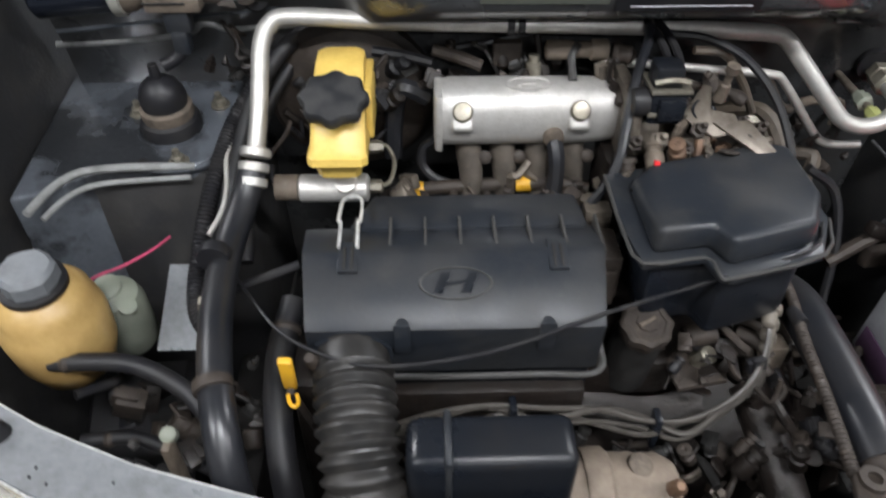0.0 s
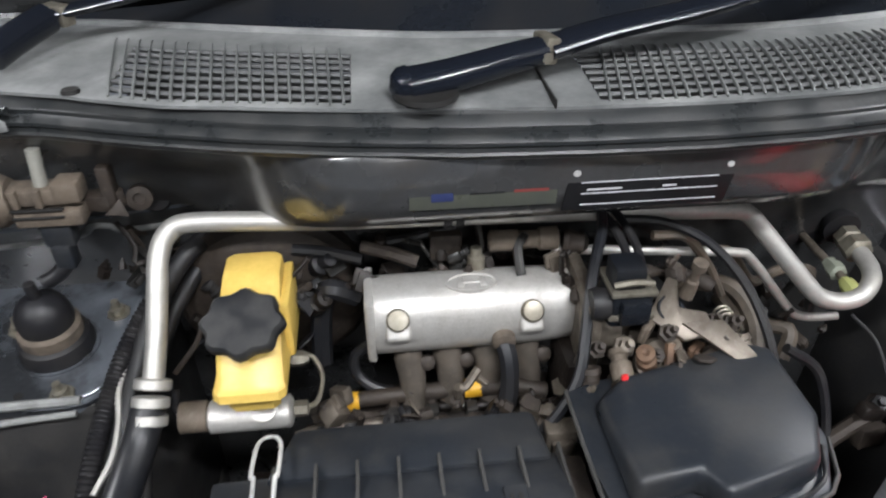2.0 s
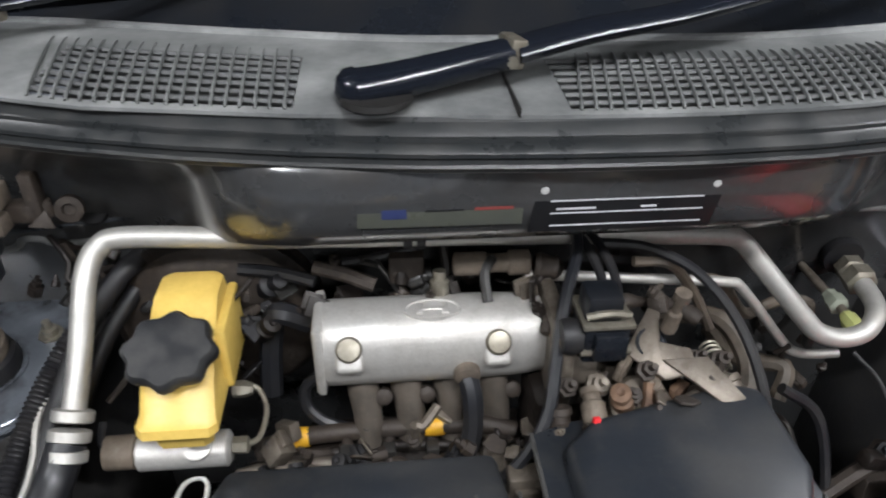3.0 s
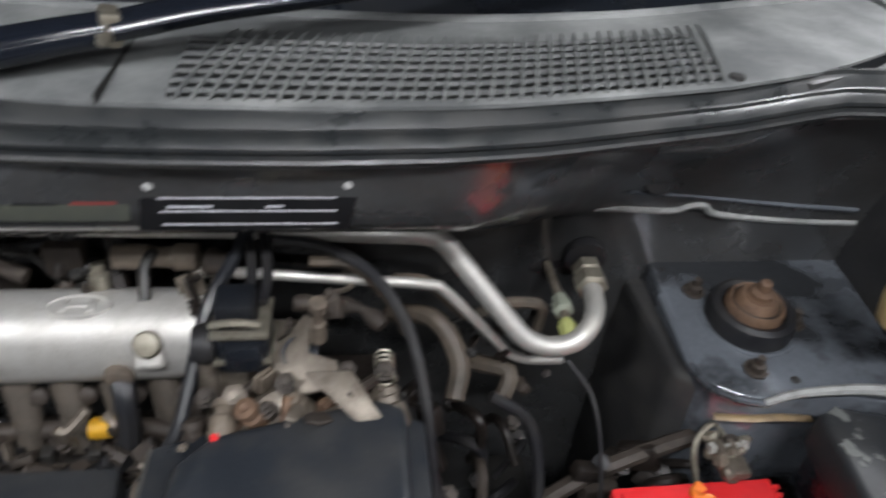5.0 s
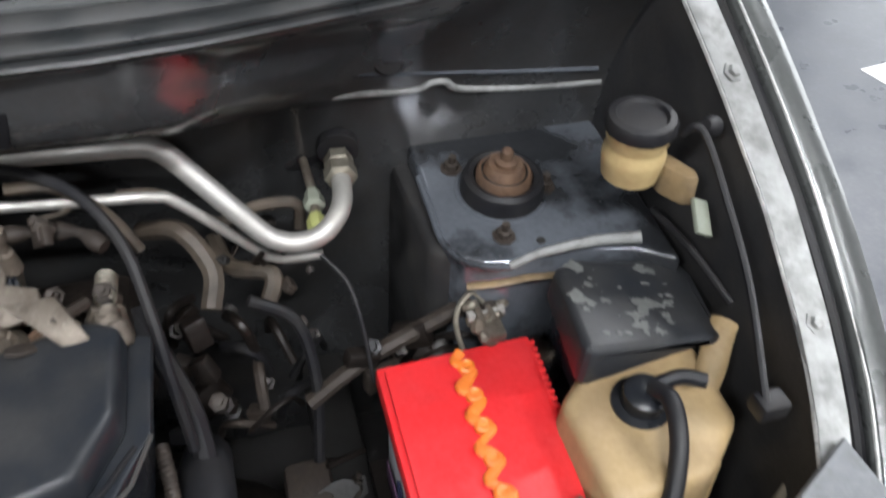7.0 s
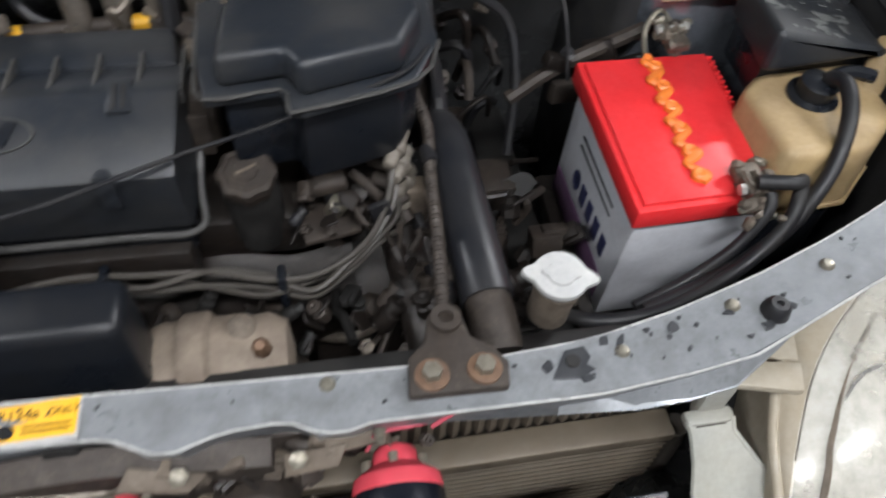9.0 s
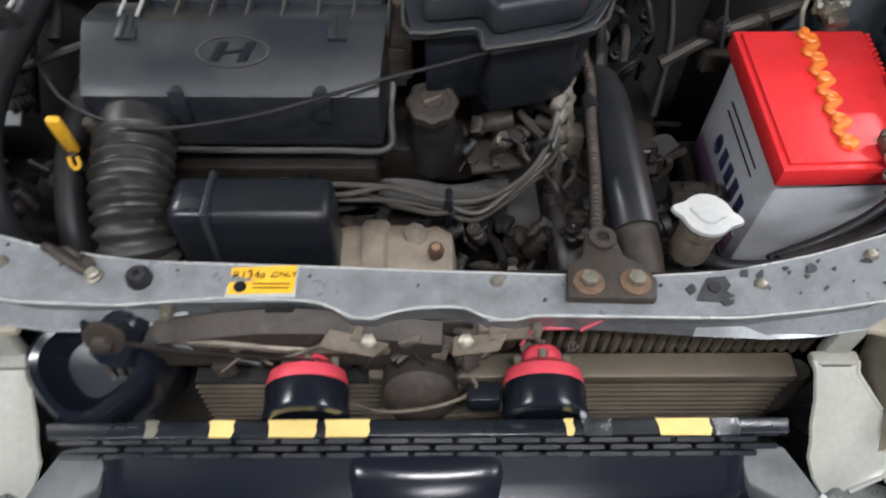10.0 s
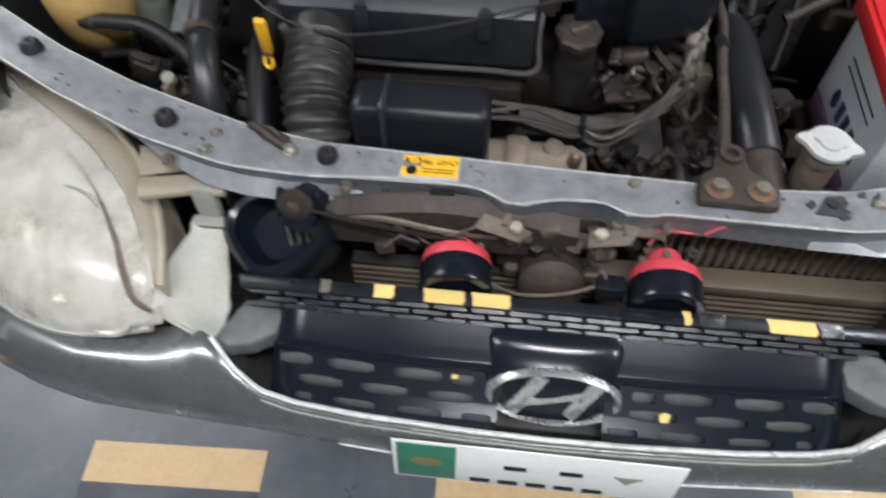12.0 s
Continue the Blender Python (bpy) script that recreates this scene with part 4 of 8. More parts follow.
def air_cleaner():
    a = thing("air_cleaner", (-0.18, 0.22, 0.75), "dusty black plastic air cleaner box with clipped cover", "air filter box")
    prof = [(0.288, 0.825), (0.288, 0.848), (0.280, 0.853), (0.228, 0.869), (0.219, 0.868), (0.160, 0.840), (0.152, 0.832), (0.157, 0.765), (0.163, 0.757), (0.27, 0.78)]
    rings = []
    for x in (-0.326, -0.320, -0.24, -0.1, -0.042, -0.036):
        k = 0.985 if x in (-0.326, -0.036) else 1.0
        w = lambda y: (0.010 * (0.285 - y) / 0.13) if x < -0.3 else (-0.012 * (0.285 - y) / 0.13 if x > -0.06 else 0)
        rings.append([Vector((x + w(y), 0.22 + (y - 0.22) * k, 0.81 + (z - 0.81) * k)) for y, z in prof])
    cv = part("cover", loft(rings), slate_plastic, a, "black plastic cover")
    part("lip", tube([(-0.305, 0.158, 0.757), (-0.2, 0.157, 0.755), (-0.1, 0.157, 0.755), (-0.043, 0.160, 0.755), (-0.040, 0.20, 0.775), (-0.033, 0.288, 0.842)], 0.0035, 8, 5), dusty_edge, cv, "dusty flange of the cover")
    part("housing", prism([(-0.285, 0.275), (-0.045, 0.275), (-0.052, 0.335), (-0.262, 0.335)], 0.75, 0.860, 0.008), slate_plastic, a, "housing behind the cover")
    part("base", box(-0.30, -0.05, 0.165, 0.30, 0.715, 0.775, 0.008), black_plastic, a)
    for i in range(8):
        x = -0.275 + i * 0.0335
        part("rib", box(x - 0.0014, x + 0.0014, 0.226, 0.286, 0.850, 0.8655, 0.0005), dusty_edge, cv)
    for x in (-0.279, -0.086):
        c = part("clip_seat", moved(box(-0.009, 0.009, -0.020, 0.018, -0.004, 0.0025, 0.001), pose(x, 0.222, 0.866, 10, 0, 0)), slate_plastic, cv)
        for d in (-0.0035, 0.0035):
            part("clip_slot", moved(box(d - 0.0016, d + 0.0016, -0.016, 0.012, 0.001, 0.0034, 0.0003), pose(x, 0.220, 0.866, 11, 0, 0)), dark_void, c)
    part("wire_bail", tube([(-0.288, 0.229, 0.872), (-0.289, 0.269, 0.872), (-0.291, 0.271, 0.873), (-0.290, 0.304, 0.871), (-0.286, 0.316, 0.869), (-0.280, 0.319, 0.868), (-0.274, 0.316, 0.869), (-0.270, 0.304, 0.871), (-0.270, 0.271, 0.873), (-0.272, 0.269, 0.872), (-0.271, 0.229, 0.872)], 0.0019, 6, 5), worn_glint, a, "bright wire latch")
    for x in (-0.23, -0.10):
        part("gusset", prism([(x - 0.008, 0.150), (x + 0.008, 0.150), (x, 0.170)], 0.80, 0.840, 0.002), slate_plastic, cv)
    # emblem moulded into the sloping face
    em = join(tube([(0.0325 * math.cos(a), 0.0325 * math.sin(a), 0) for a in lin(0, 2 * math.pi, 36)], 0.0014, 6, 1))
    letter = join(prism([(-0.021, -0.021), (-0.012, -0.021), (-0.004, 0.021), (-0.013, 0.021)], 0, 0.001, 0), prism([(0.004, -0.021), (0.013, -0.021), (0.021, 0.021), (0.012, 0.021)], 0, 0.001, 0), prism([(-0.012, -0.007), (0.010, 0.001), (0.013, 0.007), (-0.009, 0.001)], 0, 0.001, 0))
    part("emblem", moved(em, pose(-0.181, 0.192, 0.8558, 24, 0, 0) @ Matrix.Diagonal((1, 0.52, 1, 1))), dusty_edge, cv, "moulded oval emblem rim")
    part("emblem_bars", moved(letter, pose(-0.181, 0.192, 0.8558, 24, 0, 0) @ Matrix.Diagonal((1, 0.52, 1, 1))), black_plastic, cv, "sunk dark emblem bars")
    # corrugated intake duct
    corr = lambda s: (0.0345 - 0.02 * max(0, s - 0.12)) + (0.0 if s < 0.055 else 0.0030 * math.cos((s - 0.055) * 2 * math.pi / 0.0140))
    part("duct", tube([(-0.278, 0.185, 0.795), (-0.277, 0.155, 0.795), (-0.273, 0.120, 0.790), (-0.268, 0.07, 0.775), (-0.262, 0.03, 0.745), (-0.258, 0.01, 0.69)], 0.036, 18, 24, corr), dusty_rubber, a, "corrugated dusty rubber intake duct")
    part("duct_collar", tube([(-0.278, 0.175, 0.797), (-0.277, 0.150, 0.796)], 0.039, 18, 4, flat=0.8), slate_plastic, a)
    return settle(a, (0.0056, 0.0047, 0.009), (1.033, 0.94, 0.95), (-0.158, 0.203, 0.832))


air_cleaner()


def resonator_box():
    bx = thing("coil_cover", (-0.155, 0.06, 0.7), "black plastic box with a moulded strap on the engine front", "plastic box")
    part("body", box(-0.224, -0.086, 0.030, 0.092, 0.70, 0.800, 0.012, 3), black_plastic, bx)
    part("strap", join(box(-0.1935, -0.1865, 0.0275, 0.0945, 0.70, 0.8035, 0.004)), slate_plastic, bx, "moulded strap")
    part("foot", box(-0.235, -0.222, 0.04, 0.08, 0.70, 0.73, 0.003), brown_metal, bx)
    settle(bx, (0.004, 0.004, 0.010), (1.06, 0.85, 1), (-0.162, 0.067, 0.801))


resonator_box()


def alternator():
    al = thing("alternator", (-0.02, 0.07, 0.62), "clay-dusted alternator beside the black plastic box", "alternator")
    part("body", lathe([(0.02, -0.058), (0.042, -0.055), (0.045, -0.045), (0.045, 0.02), (0.042, 0.03), (0.044, 0.045), (0.036, 0.060), (0.012, 0.065)], (-0.028, 0.075, 0.685), (1, 0, 0), 28), clay_metal, al)
    part("lug", lathe([(0.012, -0.02), (0.012, 0.004), (0.006, 0.008), (0.001, 0.008)], (-0.005, 0.085, 0.728), (0.2, -0.3, 1), 12), sand_metal, al)
    part("slip_ring_cover", lathe([(0.049, -0.012), (0.051, -0.009), (0.051, 0.010), (0.047, 0.014)], (-0.046, 0.075, 0.685), (1, 0, 0), 28), clay_metal, al, "clay-coloured housing band")
    part("terminal", lathe([(0.008, 0), (0.008, 0.012), (0.004, 0.02), (0.001, 0.02)], (0.015, 0.05, 0.745), (0, -0.4, 1), 8), rust, al)


alternator()


def plenum_box():
    f = thing("fuse_box", (0.08, 0.26, 0.78), "black plastic engine-bay box with a stepped lid", "fuse box")
    grow = lambda pts, k: [(0.085 + (x - 0.085) * k, 0.26 + (y - 0.26) * k) for x, y in pts]
    poly = [(0.004, 0.300), (0.004, 0.199), (0.057, 0.207), (0.067, 0.182), (0.150, 0.206), (0.172, 0.250), (0.172, 0.330), (0.150, 0.340), (0.03, 0.318)]
    back = lambda x, y: -0.03 * max(0.0, (0.04 - x) / 0.04) * max(0.0, (y - 0.26) / 0.05)
    part("lid", prism(grow(poly, 1.02), 0.892, 0.924, 0.008, 0.98, 3, back), slate_plastic, f, "sooty black stepped lid")
    rim = [(-0.016, 0.325), (-0.016, 0.240), (-0.008, 0.189), (0.051, 0.196), (0.057, 0.172), (0.068, 0.168), (0.162, 0.197), (0.188, 0.248), (0.188, 0.340), (0.15, 0.354), (0.02, 0.336)]
    part("rim", prism(rim, 0.882, 0.893, 0.003), slate_plastic, f, "rim of the lid")
    part("rim_edge", tube([(x, y, 0.892) for x, y in rim[:8]], 0.0019, 6, 3), dusty_edge, f, "dusty pale edge")
    part("base", prism(grow(poly, 0.99), 0.80, 0.884, 0.006, 1.0), black_plastic, f)
    part("latch", box(-0.030, -0.008, 0.235, 0.285, 0.80, 0.855, 0.004), brown_metal, f, "dusty side latch")


plenum_box()


def ps_tank():
    t = thing("fluid_tank", (-0.305, 0.41, 0.84), "yellow plastic fluid tank with a black lobed cap", "fluid tank")
    rings = []
    for z, x0, x1, y0, y1 in ((0.845, -0.328, -0.282, 0.352, 0.455), (0.868, -0.330, -0.280, 0.347, 0.46), (0.872, -0.337, -0.273, 0.340, 0.470), (0.882, -0.337, -0.273, 0.342, 0.474), (0.886, -0.334, -0.275, 0.348, 0.474), (0.915, -0.332, -0.275, 0.362, 0.474), (0.945, -0.331, -0.276, 0.405, 0.474), (0.962, -0.329, -0.277, 0.428, 0.472), (0.966, -0.324, -0.281, 0.434, 0.468)):
        c = 0.006
        rings.append([Vector((x, y, z)) for x, y in ((x0 + c, y0), (x1 - c, y0), (x1, y0 + c), (x1, y1 - c), (x1 - c, y1), (x0 + c, y1), (x0, y1 - c), (x0, y0 + c))])
    part("tank", loft(rings), yellow_tank, t)
    part("side_rib", box(-0.277, -0.268, 0.40, 0.476, 0.87, 0.945, 0.003), yellow_tank, t)
    lob = lambda a: 1 + 0.07 * math.cos(8 * a)
    cp = part("cap", lathe([(0.026, -0.004), (0.0335, 0.0), (0.035, 0.004), (0.035, 0.017), (0.032, 0.021), (0.001, 0.022)], (-0.305, 0.380, 0.938), (-0.02, -0.42, 0.9), 48, lob), cap_black, t, "dusty black lobed screw cap")
    part("neck", lathe([(0.026, -0.03), (0.026, 0.0)], (-0.305, 0.380, 0.938), (-0.02, -0.42, 0.9), 24), yellow_tank, t)
    settle(t, (0.0103, -0.0063, 0.0206), (0.982, 0.951, 0.80), (-0.305, 0.386, 0.905))
    v = thing("valve_block", (-0.31, 0.345, 0.83), "bright aluminium brake valve block below the yellow tank", "valve block")
    part("barrel", lathe([(0.012, -0.045), (0.016, -0.042), (0.016, 0.04), (0.012, 0.043)], (-0.312, 0.345, 0.848), (1, 0, 0), 18), alu, v)
    part("end_cap", lathe([(0.006, -0.03), (0.015, -0.028), (0.015, 0.0), (0.012, 0.002)], (-0.358, 0.347, 0.848), (1, 0, 0), 18), sand_metal, v, "tan end cap")
    part("face", lathe([(0.014, 0), (0.014, 0.005), (0.009, 0.006), (0.001, 0.006)], (-0.297, 0.338, 0.862), (0, -0.6, 0.8), 16), alu, v)
    part("port", lathe([(0.008, 0), (0.008, 0.014), (0.004, 0.016)], (-0.268, 0.347, 0.848), (1, 0, 0), 6), zinc, v)
    part("brake_line", tube([(-0.255, 0.347, 0.848), (-0.243, 0.352, 0.852), (-0.238, 0.375, 0.862), (-0.248, 0.392, 0.872), (-0.262, 0.392, 0.872)], 0.0028, 8, 6), zinc, v, "bent steel brake line")
    part("fitting", lathe([(0.008, 0), (0.008, 0.012), (0.005, 0.02)], (-0.272, 0.392, 0.872), (1, 0, 0), 6), zinc, v)
    settle(v, (0.007, 0.0325, -0.006), (0.907, 1, 1), (-0.319, 0.335, 0.856))
    k = thing("vacuum_canister", (-0.3, 0.49, 0.8), "rusty brown round canister behind the yellow tank", "brake booster")
    part("shell", lathe([(0.03, -0.02), (0.085, -0.015), (0.10, 0.0), (0.10, 0.03), (0.09, 0.045)], (-0.30, 0.49, 0.87), (0, 1, 0.1), 32), brown_metal, k)
    part("seam_ring", lathe([(0.100, -0.004), (0.104, -0.002), (0.104, 0.004), (0.100, 0.006)], (-0.30, 0.49, 0.875), (0, 1, 0.1), 40), engine_dirt, k, "rolled seam of the canister")
    part("check_valve", lathe([(0.012, -0.02), (0.012, 0.004), (0.007, 0.006), (0.007, 0.022)], (-0.245, 0.470, 0.925), (0.5, -0.6, 0.6), 14), rubber, k, "black vacuum valve")
    settle(k, (0.010, 0.022, 0.008))


ps_tank()


def ac_pipes():
    p = thing("refrigerant_pipe", (-0.1, 0.47, 0.85), "bare aluminium refrigerant pipe running along the firewall", "pipe")
    main = [(-0.387, 0.376, 0.892), (-0.383, 0.40, 0.920), (-0.380, 0.432, 0.960), (-0.378, 0.452, 0.982), (-0.369, 0.466, 0.997), (-0.345, 0.472, 1.003), (-0.24, 0.474, 0.996), (-0.09, 0.475, 0.991), (0.06, 0.475, 0.986), (0.14, 0.477, 0.980), (0.195, 0.479, 0.975), (0.212, 0.478, 0.968), (0.228, 0.472, 0.952), (0.275, 0.446, 0.900), (0.292, 0.439, 0.884), (0.314, 0.435, 0.878), (0.336, 0.435, 0.883), (0.352, 0.445, 0.892), (0.361, 0.462, 0.897), (0.365, 0.485, 0.899), (0.366, 0.50, 0.900)]
    part("pipe", tube(main, 0.0098, 14, 6), alu_pipe, p)
    part("thin_pipe", tube([(0.0, 0.462, 0.952), (0.05, 0.462, 0.948), (0.14, 0.462, 0.939), (0.198, 0.462, 0.933), (0.218, 0.462, 0.922), (0.275, 0.461, 0.855), (0.292, 0.460, 0.841), (0.312, 0.459, 0.837), (0.338, 0.458, 0.838)], 0.0052, 10, 5), alu_pipe, p, "thin refrigerant line")
    for k in range(3):
        part("crimp", lathe([(0.014, -0.0055), (0.0168, -0.004), (0.0168, 0.004), (0.014, 0.0055)], Vector((-0.387, 0.376, 0.892)) + Vector((-0.003, -0.013, -0.015)) * (k * 0.8), (0.12, 0.66, 0.74), 18), alu_pipe, p, "crimped hose collar")
    part("nut", lathe([(0.0125, 0), (0.0165, 0.003), (0.0165, 0.018), (0.0135, 0.021), (0.0125, 0.022), (0.0150, 0.024), (0.0150, 0.036), (0.011, 0.039)], (0.366, 0.490, 0.8995), (0.08, 1, 0.03), 6), zinc, p, "pair of hexagon union nuts")
    part("grommet", lathe([(0.021, 0), (0.022, 0.010), (0.018, 0.016), (0.012, 0.016)], (0.371, 0.536, 0.902), (0.12, 1, 0.1), 24), rubber, p, "black rubber grommet")
    part("thin_branch", tube([(0.330, 0.440, 0.881), (0.333, 0.452, 0.885), (0.337, 0.485, 0.884), (0.337, 0.52, 0.884), (0.336, 0.556, 0.885)], 0.0048, 10, 5), dirty_alu, p, "thin dull branch pipe")
    part("branch_nut", lathe([(0.007, 0), (0.0105, 0.002), (0.0105, 0.014), (0.008, 0.017), (0.008, 0.024)], (0.336, 0.474, 0.884), (0.05, 1, 0.0), 6), green_grey, p, "small grey-green hexagon nut")
    part("service_valve", lathe([(0.007, -0.012), (0.0088, -0.008), (0.0088, 0.004), (0.0065, 0.006), (0.0065, 0.010), (0.004, 0.012), (0.001, 0.012)], (0.334, 0.452, 0.884), (0.05, 1, 0.0), 14, lambda a: 1 + 0.05 * math.cos(7 * a)), lime_cap, p, "yellow-green service valve cap")
    gk = []
    for k in range(20):
        a = 2 * math.pi * k / 20
        gk.append((0.044 * math.cos(a), 0.020 * math.sin(a)))
    part("gasket_plate", moved(prism(gk, 0, 0.010, 0.003), pose(0.352, 0.563, 0.900, 96, -32, 0)), rubber, p, "black oval gasket plate")
    part("gasket_rim", moved(prism([(x * 1.18, y * 1.3) for x, y in gk], -0.003, 0.004, 0.002), pose(0.352, 0.563, 0.900, 96, -32, 0)), bay_paint, p)
    part("pipe_bracket", lathe([(0.001, 0.008), (0.007, 0.007), (0.008, 0.0), (0.013, -0.002), (0.013, -0.006)], (0.244, 0.556, 0.925), (0, -1, 0.2), 12), pearl, p, "bright bolt head on the firewall")
    hose = thing("refrigerant_hose", (-0.40, 0.2, 0.75), "thick black rubber refrigerant hose clamped to the pipe", "hose")
    part("hose", tube([(-0.391, 0.362, 0.876), (-0.400, 0.335, 0.853), (-0.408, 0.28, 0.838), (-0.402, 0.20, 0.842), (-0.388, 0.12, 0.842), (-0.374, 0.064, 0.825), (-0.367, 0.038, 0.78), (-0.365, 0.03, 0.66)], 0.0155, 14, 8), hose_rubber, hose)
    part("clip", lathe([(0.0165, -0.007), (0.0172, 0.0), (0.0165, 0.007)], (-0.4145, 0.255, 0.8505), (0.08, 1, 0), 18), rubber, hose, "rubber retaining clip")
    part("clamp", lathe([(0.0165, -0.005), (0.0175, 0.0), (0.0165, 0.005)], (-0.385, 0.10, 0.843), (-0.3, 1, 0.25), 18), brown_metal, hose, "dull steel hose clamp")


ac_pipes()


def radiator_hose():
    h = thing("radiator_hose", (0.2, 0.15, 0.7), "thick black rubber radiator hose", "hose")
    part("hose", tube([(0.195, 0.345, 0.70), (0.200, 0.30, 0.745), (0.203, 0.25, 0.765), (0.203, 0.18, 0.768), (0.204, 0.11, 0.764), (0.206, 0.065, 0.757)], 0.024, 16, 8), hose_rubber, h)
    part("neck", tube([(0.206, 0.075, 0.758), (0.207, 0.04, 0.752), (0.207, 0.02, 0.745)], 0.021, 14, 4), brown_metal, h, "dusty metal hose neck")


radiator_hose()


def battery():
    b = thing("battery", (0.432, 0.245, 0.59), "car battery with red lid and grey case", "battery")
    part("case", prism([(0.366, 0.142), (0.498, 0.142), (0.506, 0.352), (0.370, 0.352)], 0.59, 0.775, 0.004, 1.01), case_grey, b, "pale grey plastic case")
    lid = part("lid", prism([(0.357, 0.133), (0.506, 0.137), (0.518, 0.359), (0.359, 0.358)], 0.764, 0.790, 0.003), red_plastic, b, "bright red lid")
    part("lid_top", prism([(0.364, 0.140), (0.500, 0.144), (0.511, 0.352), (0.366, 0.351)], 0.789, 0.794, 0.002), red_plastic, lid)
    for i in range(24):
        y = 0.15 + i * 0.0085
        x = 0.5055 + 0.012 * (y - 0.137) / 0.222
        part("rib", box(x - 0.002, x + 0.004, y, y + 0.004, 0.768, 0.793, 0.0008), red_plastic, lid)
    # wavy vent strip
    pts = [(0.430 + 0.012 * i / 36 + 0.0075 * math.sin(i * 1.05), 0.160 + 0.0053 * i, 0.796 + 0.001 * math.sin(i * 2.1)) for i in range(37)]
    part("vent_strip", tube(pts, 0.006, 8, 4, lambda s: 0.0058 + 0.0018 * math.sin(s * 150) * math.sin(s * 37), flat=0.7), orange_plastic, lid, "wavy orange vent strip")
    for i in range(6):
        y = 0.168 + i * 0.033
        part("vent_cap", lathe([(0.0085, 0), (0.0085, 0.005), (0.006, 0.007), (0.004, 0.0055), (0.001, 0.0055)], (0.431 + 0.012 * i / 5, y, 0.794), seg=14), orange_plastic, lid)
    # brand panel on the side: plain shapes
    for y, h in ((0.185, 0.02), (0.21, 0.018), (0.235, 0.018), (0.26, 0.02), (0.285, 0.02)):
        part("letter_block", join(moved(lathe([(0.010, 0), (0.010, 0.001), (0.006, 0.001), (0.006, 0)], seg=16), Matrix.Translation((0.3662, y, 0.672)) @ pose(0, 0, 0, 0, -90, 0) @ Matrix.Diagonal((1.5, 1, 1, 1)))) if y in (0.285,) else box(0.3652, 0.3668, y - 0.009, y + 0.006, 0.658, 0.686, 0.0004), ink_blue, b)
    for k in range(2):
        part("label_rule", box(0.3650, 0.3668, 0.19, 0.30, 0.715 + k * 0.014, 0.7165 + k * 0.014, 0.0002), ink_black, b)
    part("label_panel", box(0.3652, 0.3668, 0.16, 0.34, 0.60, 0.640, 0.0002), surf("purple_ink", (0.12, 0.06, 0.12), 0.5), b, "faded purple band on the label")
    rnd = random.Random(21)
    for x, y, k, n in ((0.478, 0.362, 1, 16), (0.474, 0.158, -1, 22)):
        t = part("terminal_clamp", join(lathe([(0.009, 0), (0.008, 0.018), (0.001, 0.019)], (x, y, 0.792), seg=14), box(x - 0.014, x + 0.014, y - 0.010, y + 0.012, 0.797, 0.809, 0.004), box(x - 0.010, x - 0.002, y + k * 0.008, y + k * 0.03, 0.797, 0.812, 0.003), box(x + 0.002, x + 0.010, y + k * 0.008, y + k * 0.03, 0.797, 0.812, 0.003)), dirty_alu, b, "corroded lead terminal clamp")
        for i in range(n):
            r = rnd.uniform(0.004, 0.009)
            px, py_, pz = x + rnd.uniform(-0.018, 0.02), y + rnd.uniform(-0.014, 0.014) + k * rnd.uniform(0, 0.022 if k > 0 else 0.05), 0.802 + rnd.uniform(-0.004, 0.012)
            if k < 0 and py_ < 0.135:
                pz -= (0.135 - py_) * 0.6
            part("corrosion", lathe([(r * 0.5, -r), (r, -r * 0.4), (r * 0.9, r * 0.3), (r * 0.4, r * 0.8), (0.0005, r * 0.85)], (px, py_, pz), (rnd.uniform(-1, 1), rnd.uniform(-1, 1), 1), 7, lambda a, q=rnd.random() * 6: 1 + 0.3 * math.sin(2 * a + q)), (sand_metal, dirty_alu, zinc)[i % 3], t, "lump of crusty corrosion", 20)
        part("clamp_bolt", lathe([(0.006, -0.018), (0.006, -0.012), (0.003, -0.012), (0.003, 0.014), (0.006, 0.014), (0.006, 0.02)], (x, y + k * 0.022, 0.808), (1, 0, 0.1), 6), alu_pipe, t)
    part("tray", prism([(0.35, 0.125), (0.51, 0.125), (0.52, 0.37), (0.35, 0.37)], 0.565, 0.592, 0.004), engine_dirt, b, "oily battery tray")
    lean_battery = Matrix.Translation((0.4374, 0.2377, 0.7822)) @ pose(0, 0, 0, 3.5, 0, 0) @ pose(0, 0, 0, 0, 0, 0.4) @ Matrix.Diagonal((0.97, 0.95, 1, 1)) @ Matrix.Translation((-0.435, -0.247, -0.79))
    for ob in b.children_recursive:
        ob.data.transform(lean_battery)
    c = thing("battery_cable", (0.47, 0.1, 0.7), "black battery cable looping along the radiator support", "cable")
    part("cable", tube([(0.470, 0.128, 0.805), (0.500, 0.118, 0.81), (0.515, 0.125, 0.80), (0.50, 0.10, 0.775), (0.45, 0.075, 0.745), (0.38, 0.055, 0.725), (0.32, 0.055, 0.715), (0.28, 0.08, 0.70)], 0.007, 10, 8), rubber, c)
    part("cable", tube([(0.482, 0.14, 0.80), (0.485, 0.115, 0.785), (0.46, 0.10, 0.75), (0.42, 0.09, 0.72), (0.36, 0.075, 0.70)], 0.006, 10, 8), rubber, c)


battery()


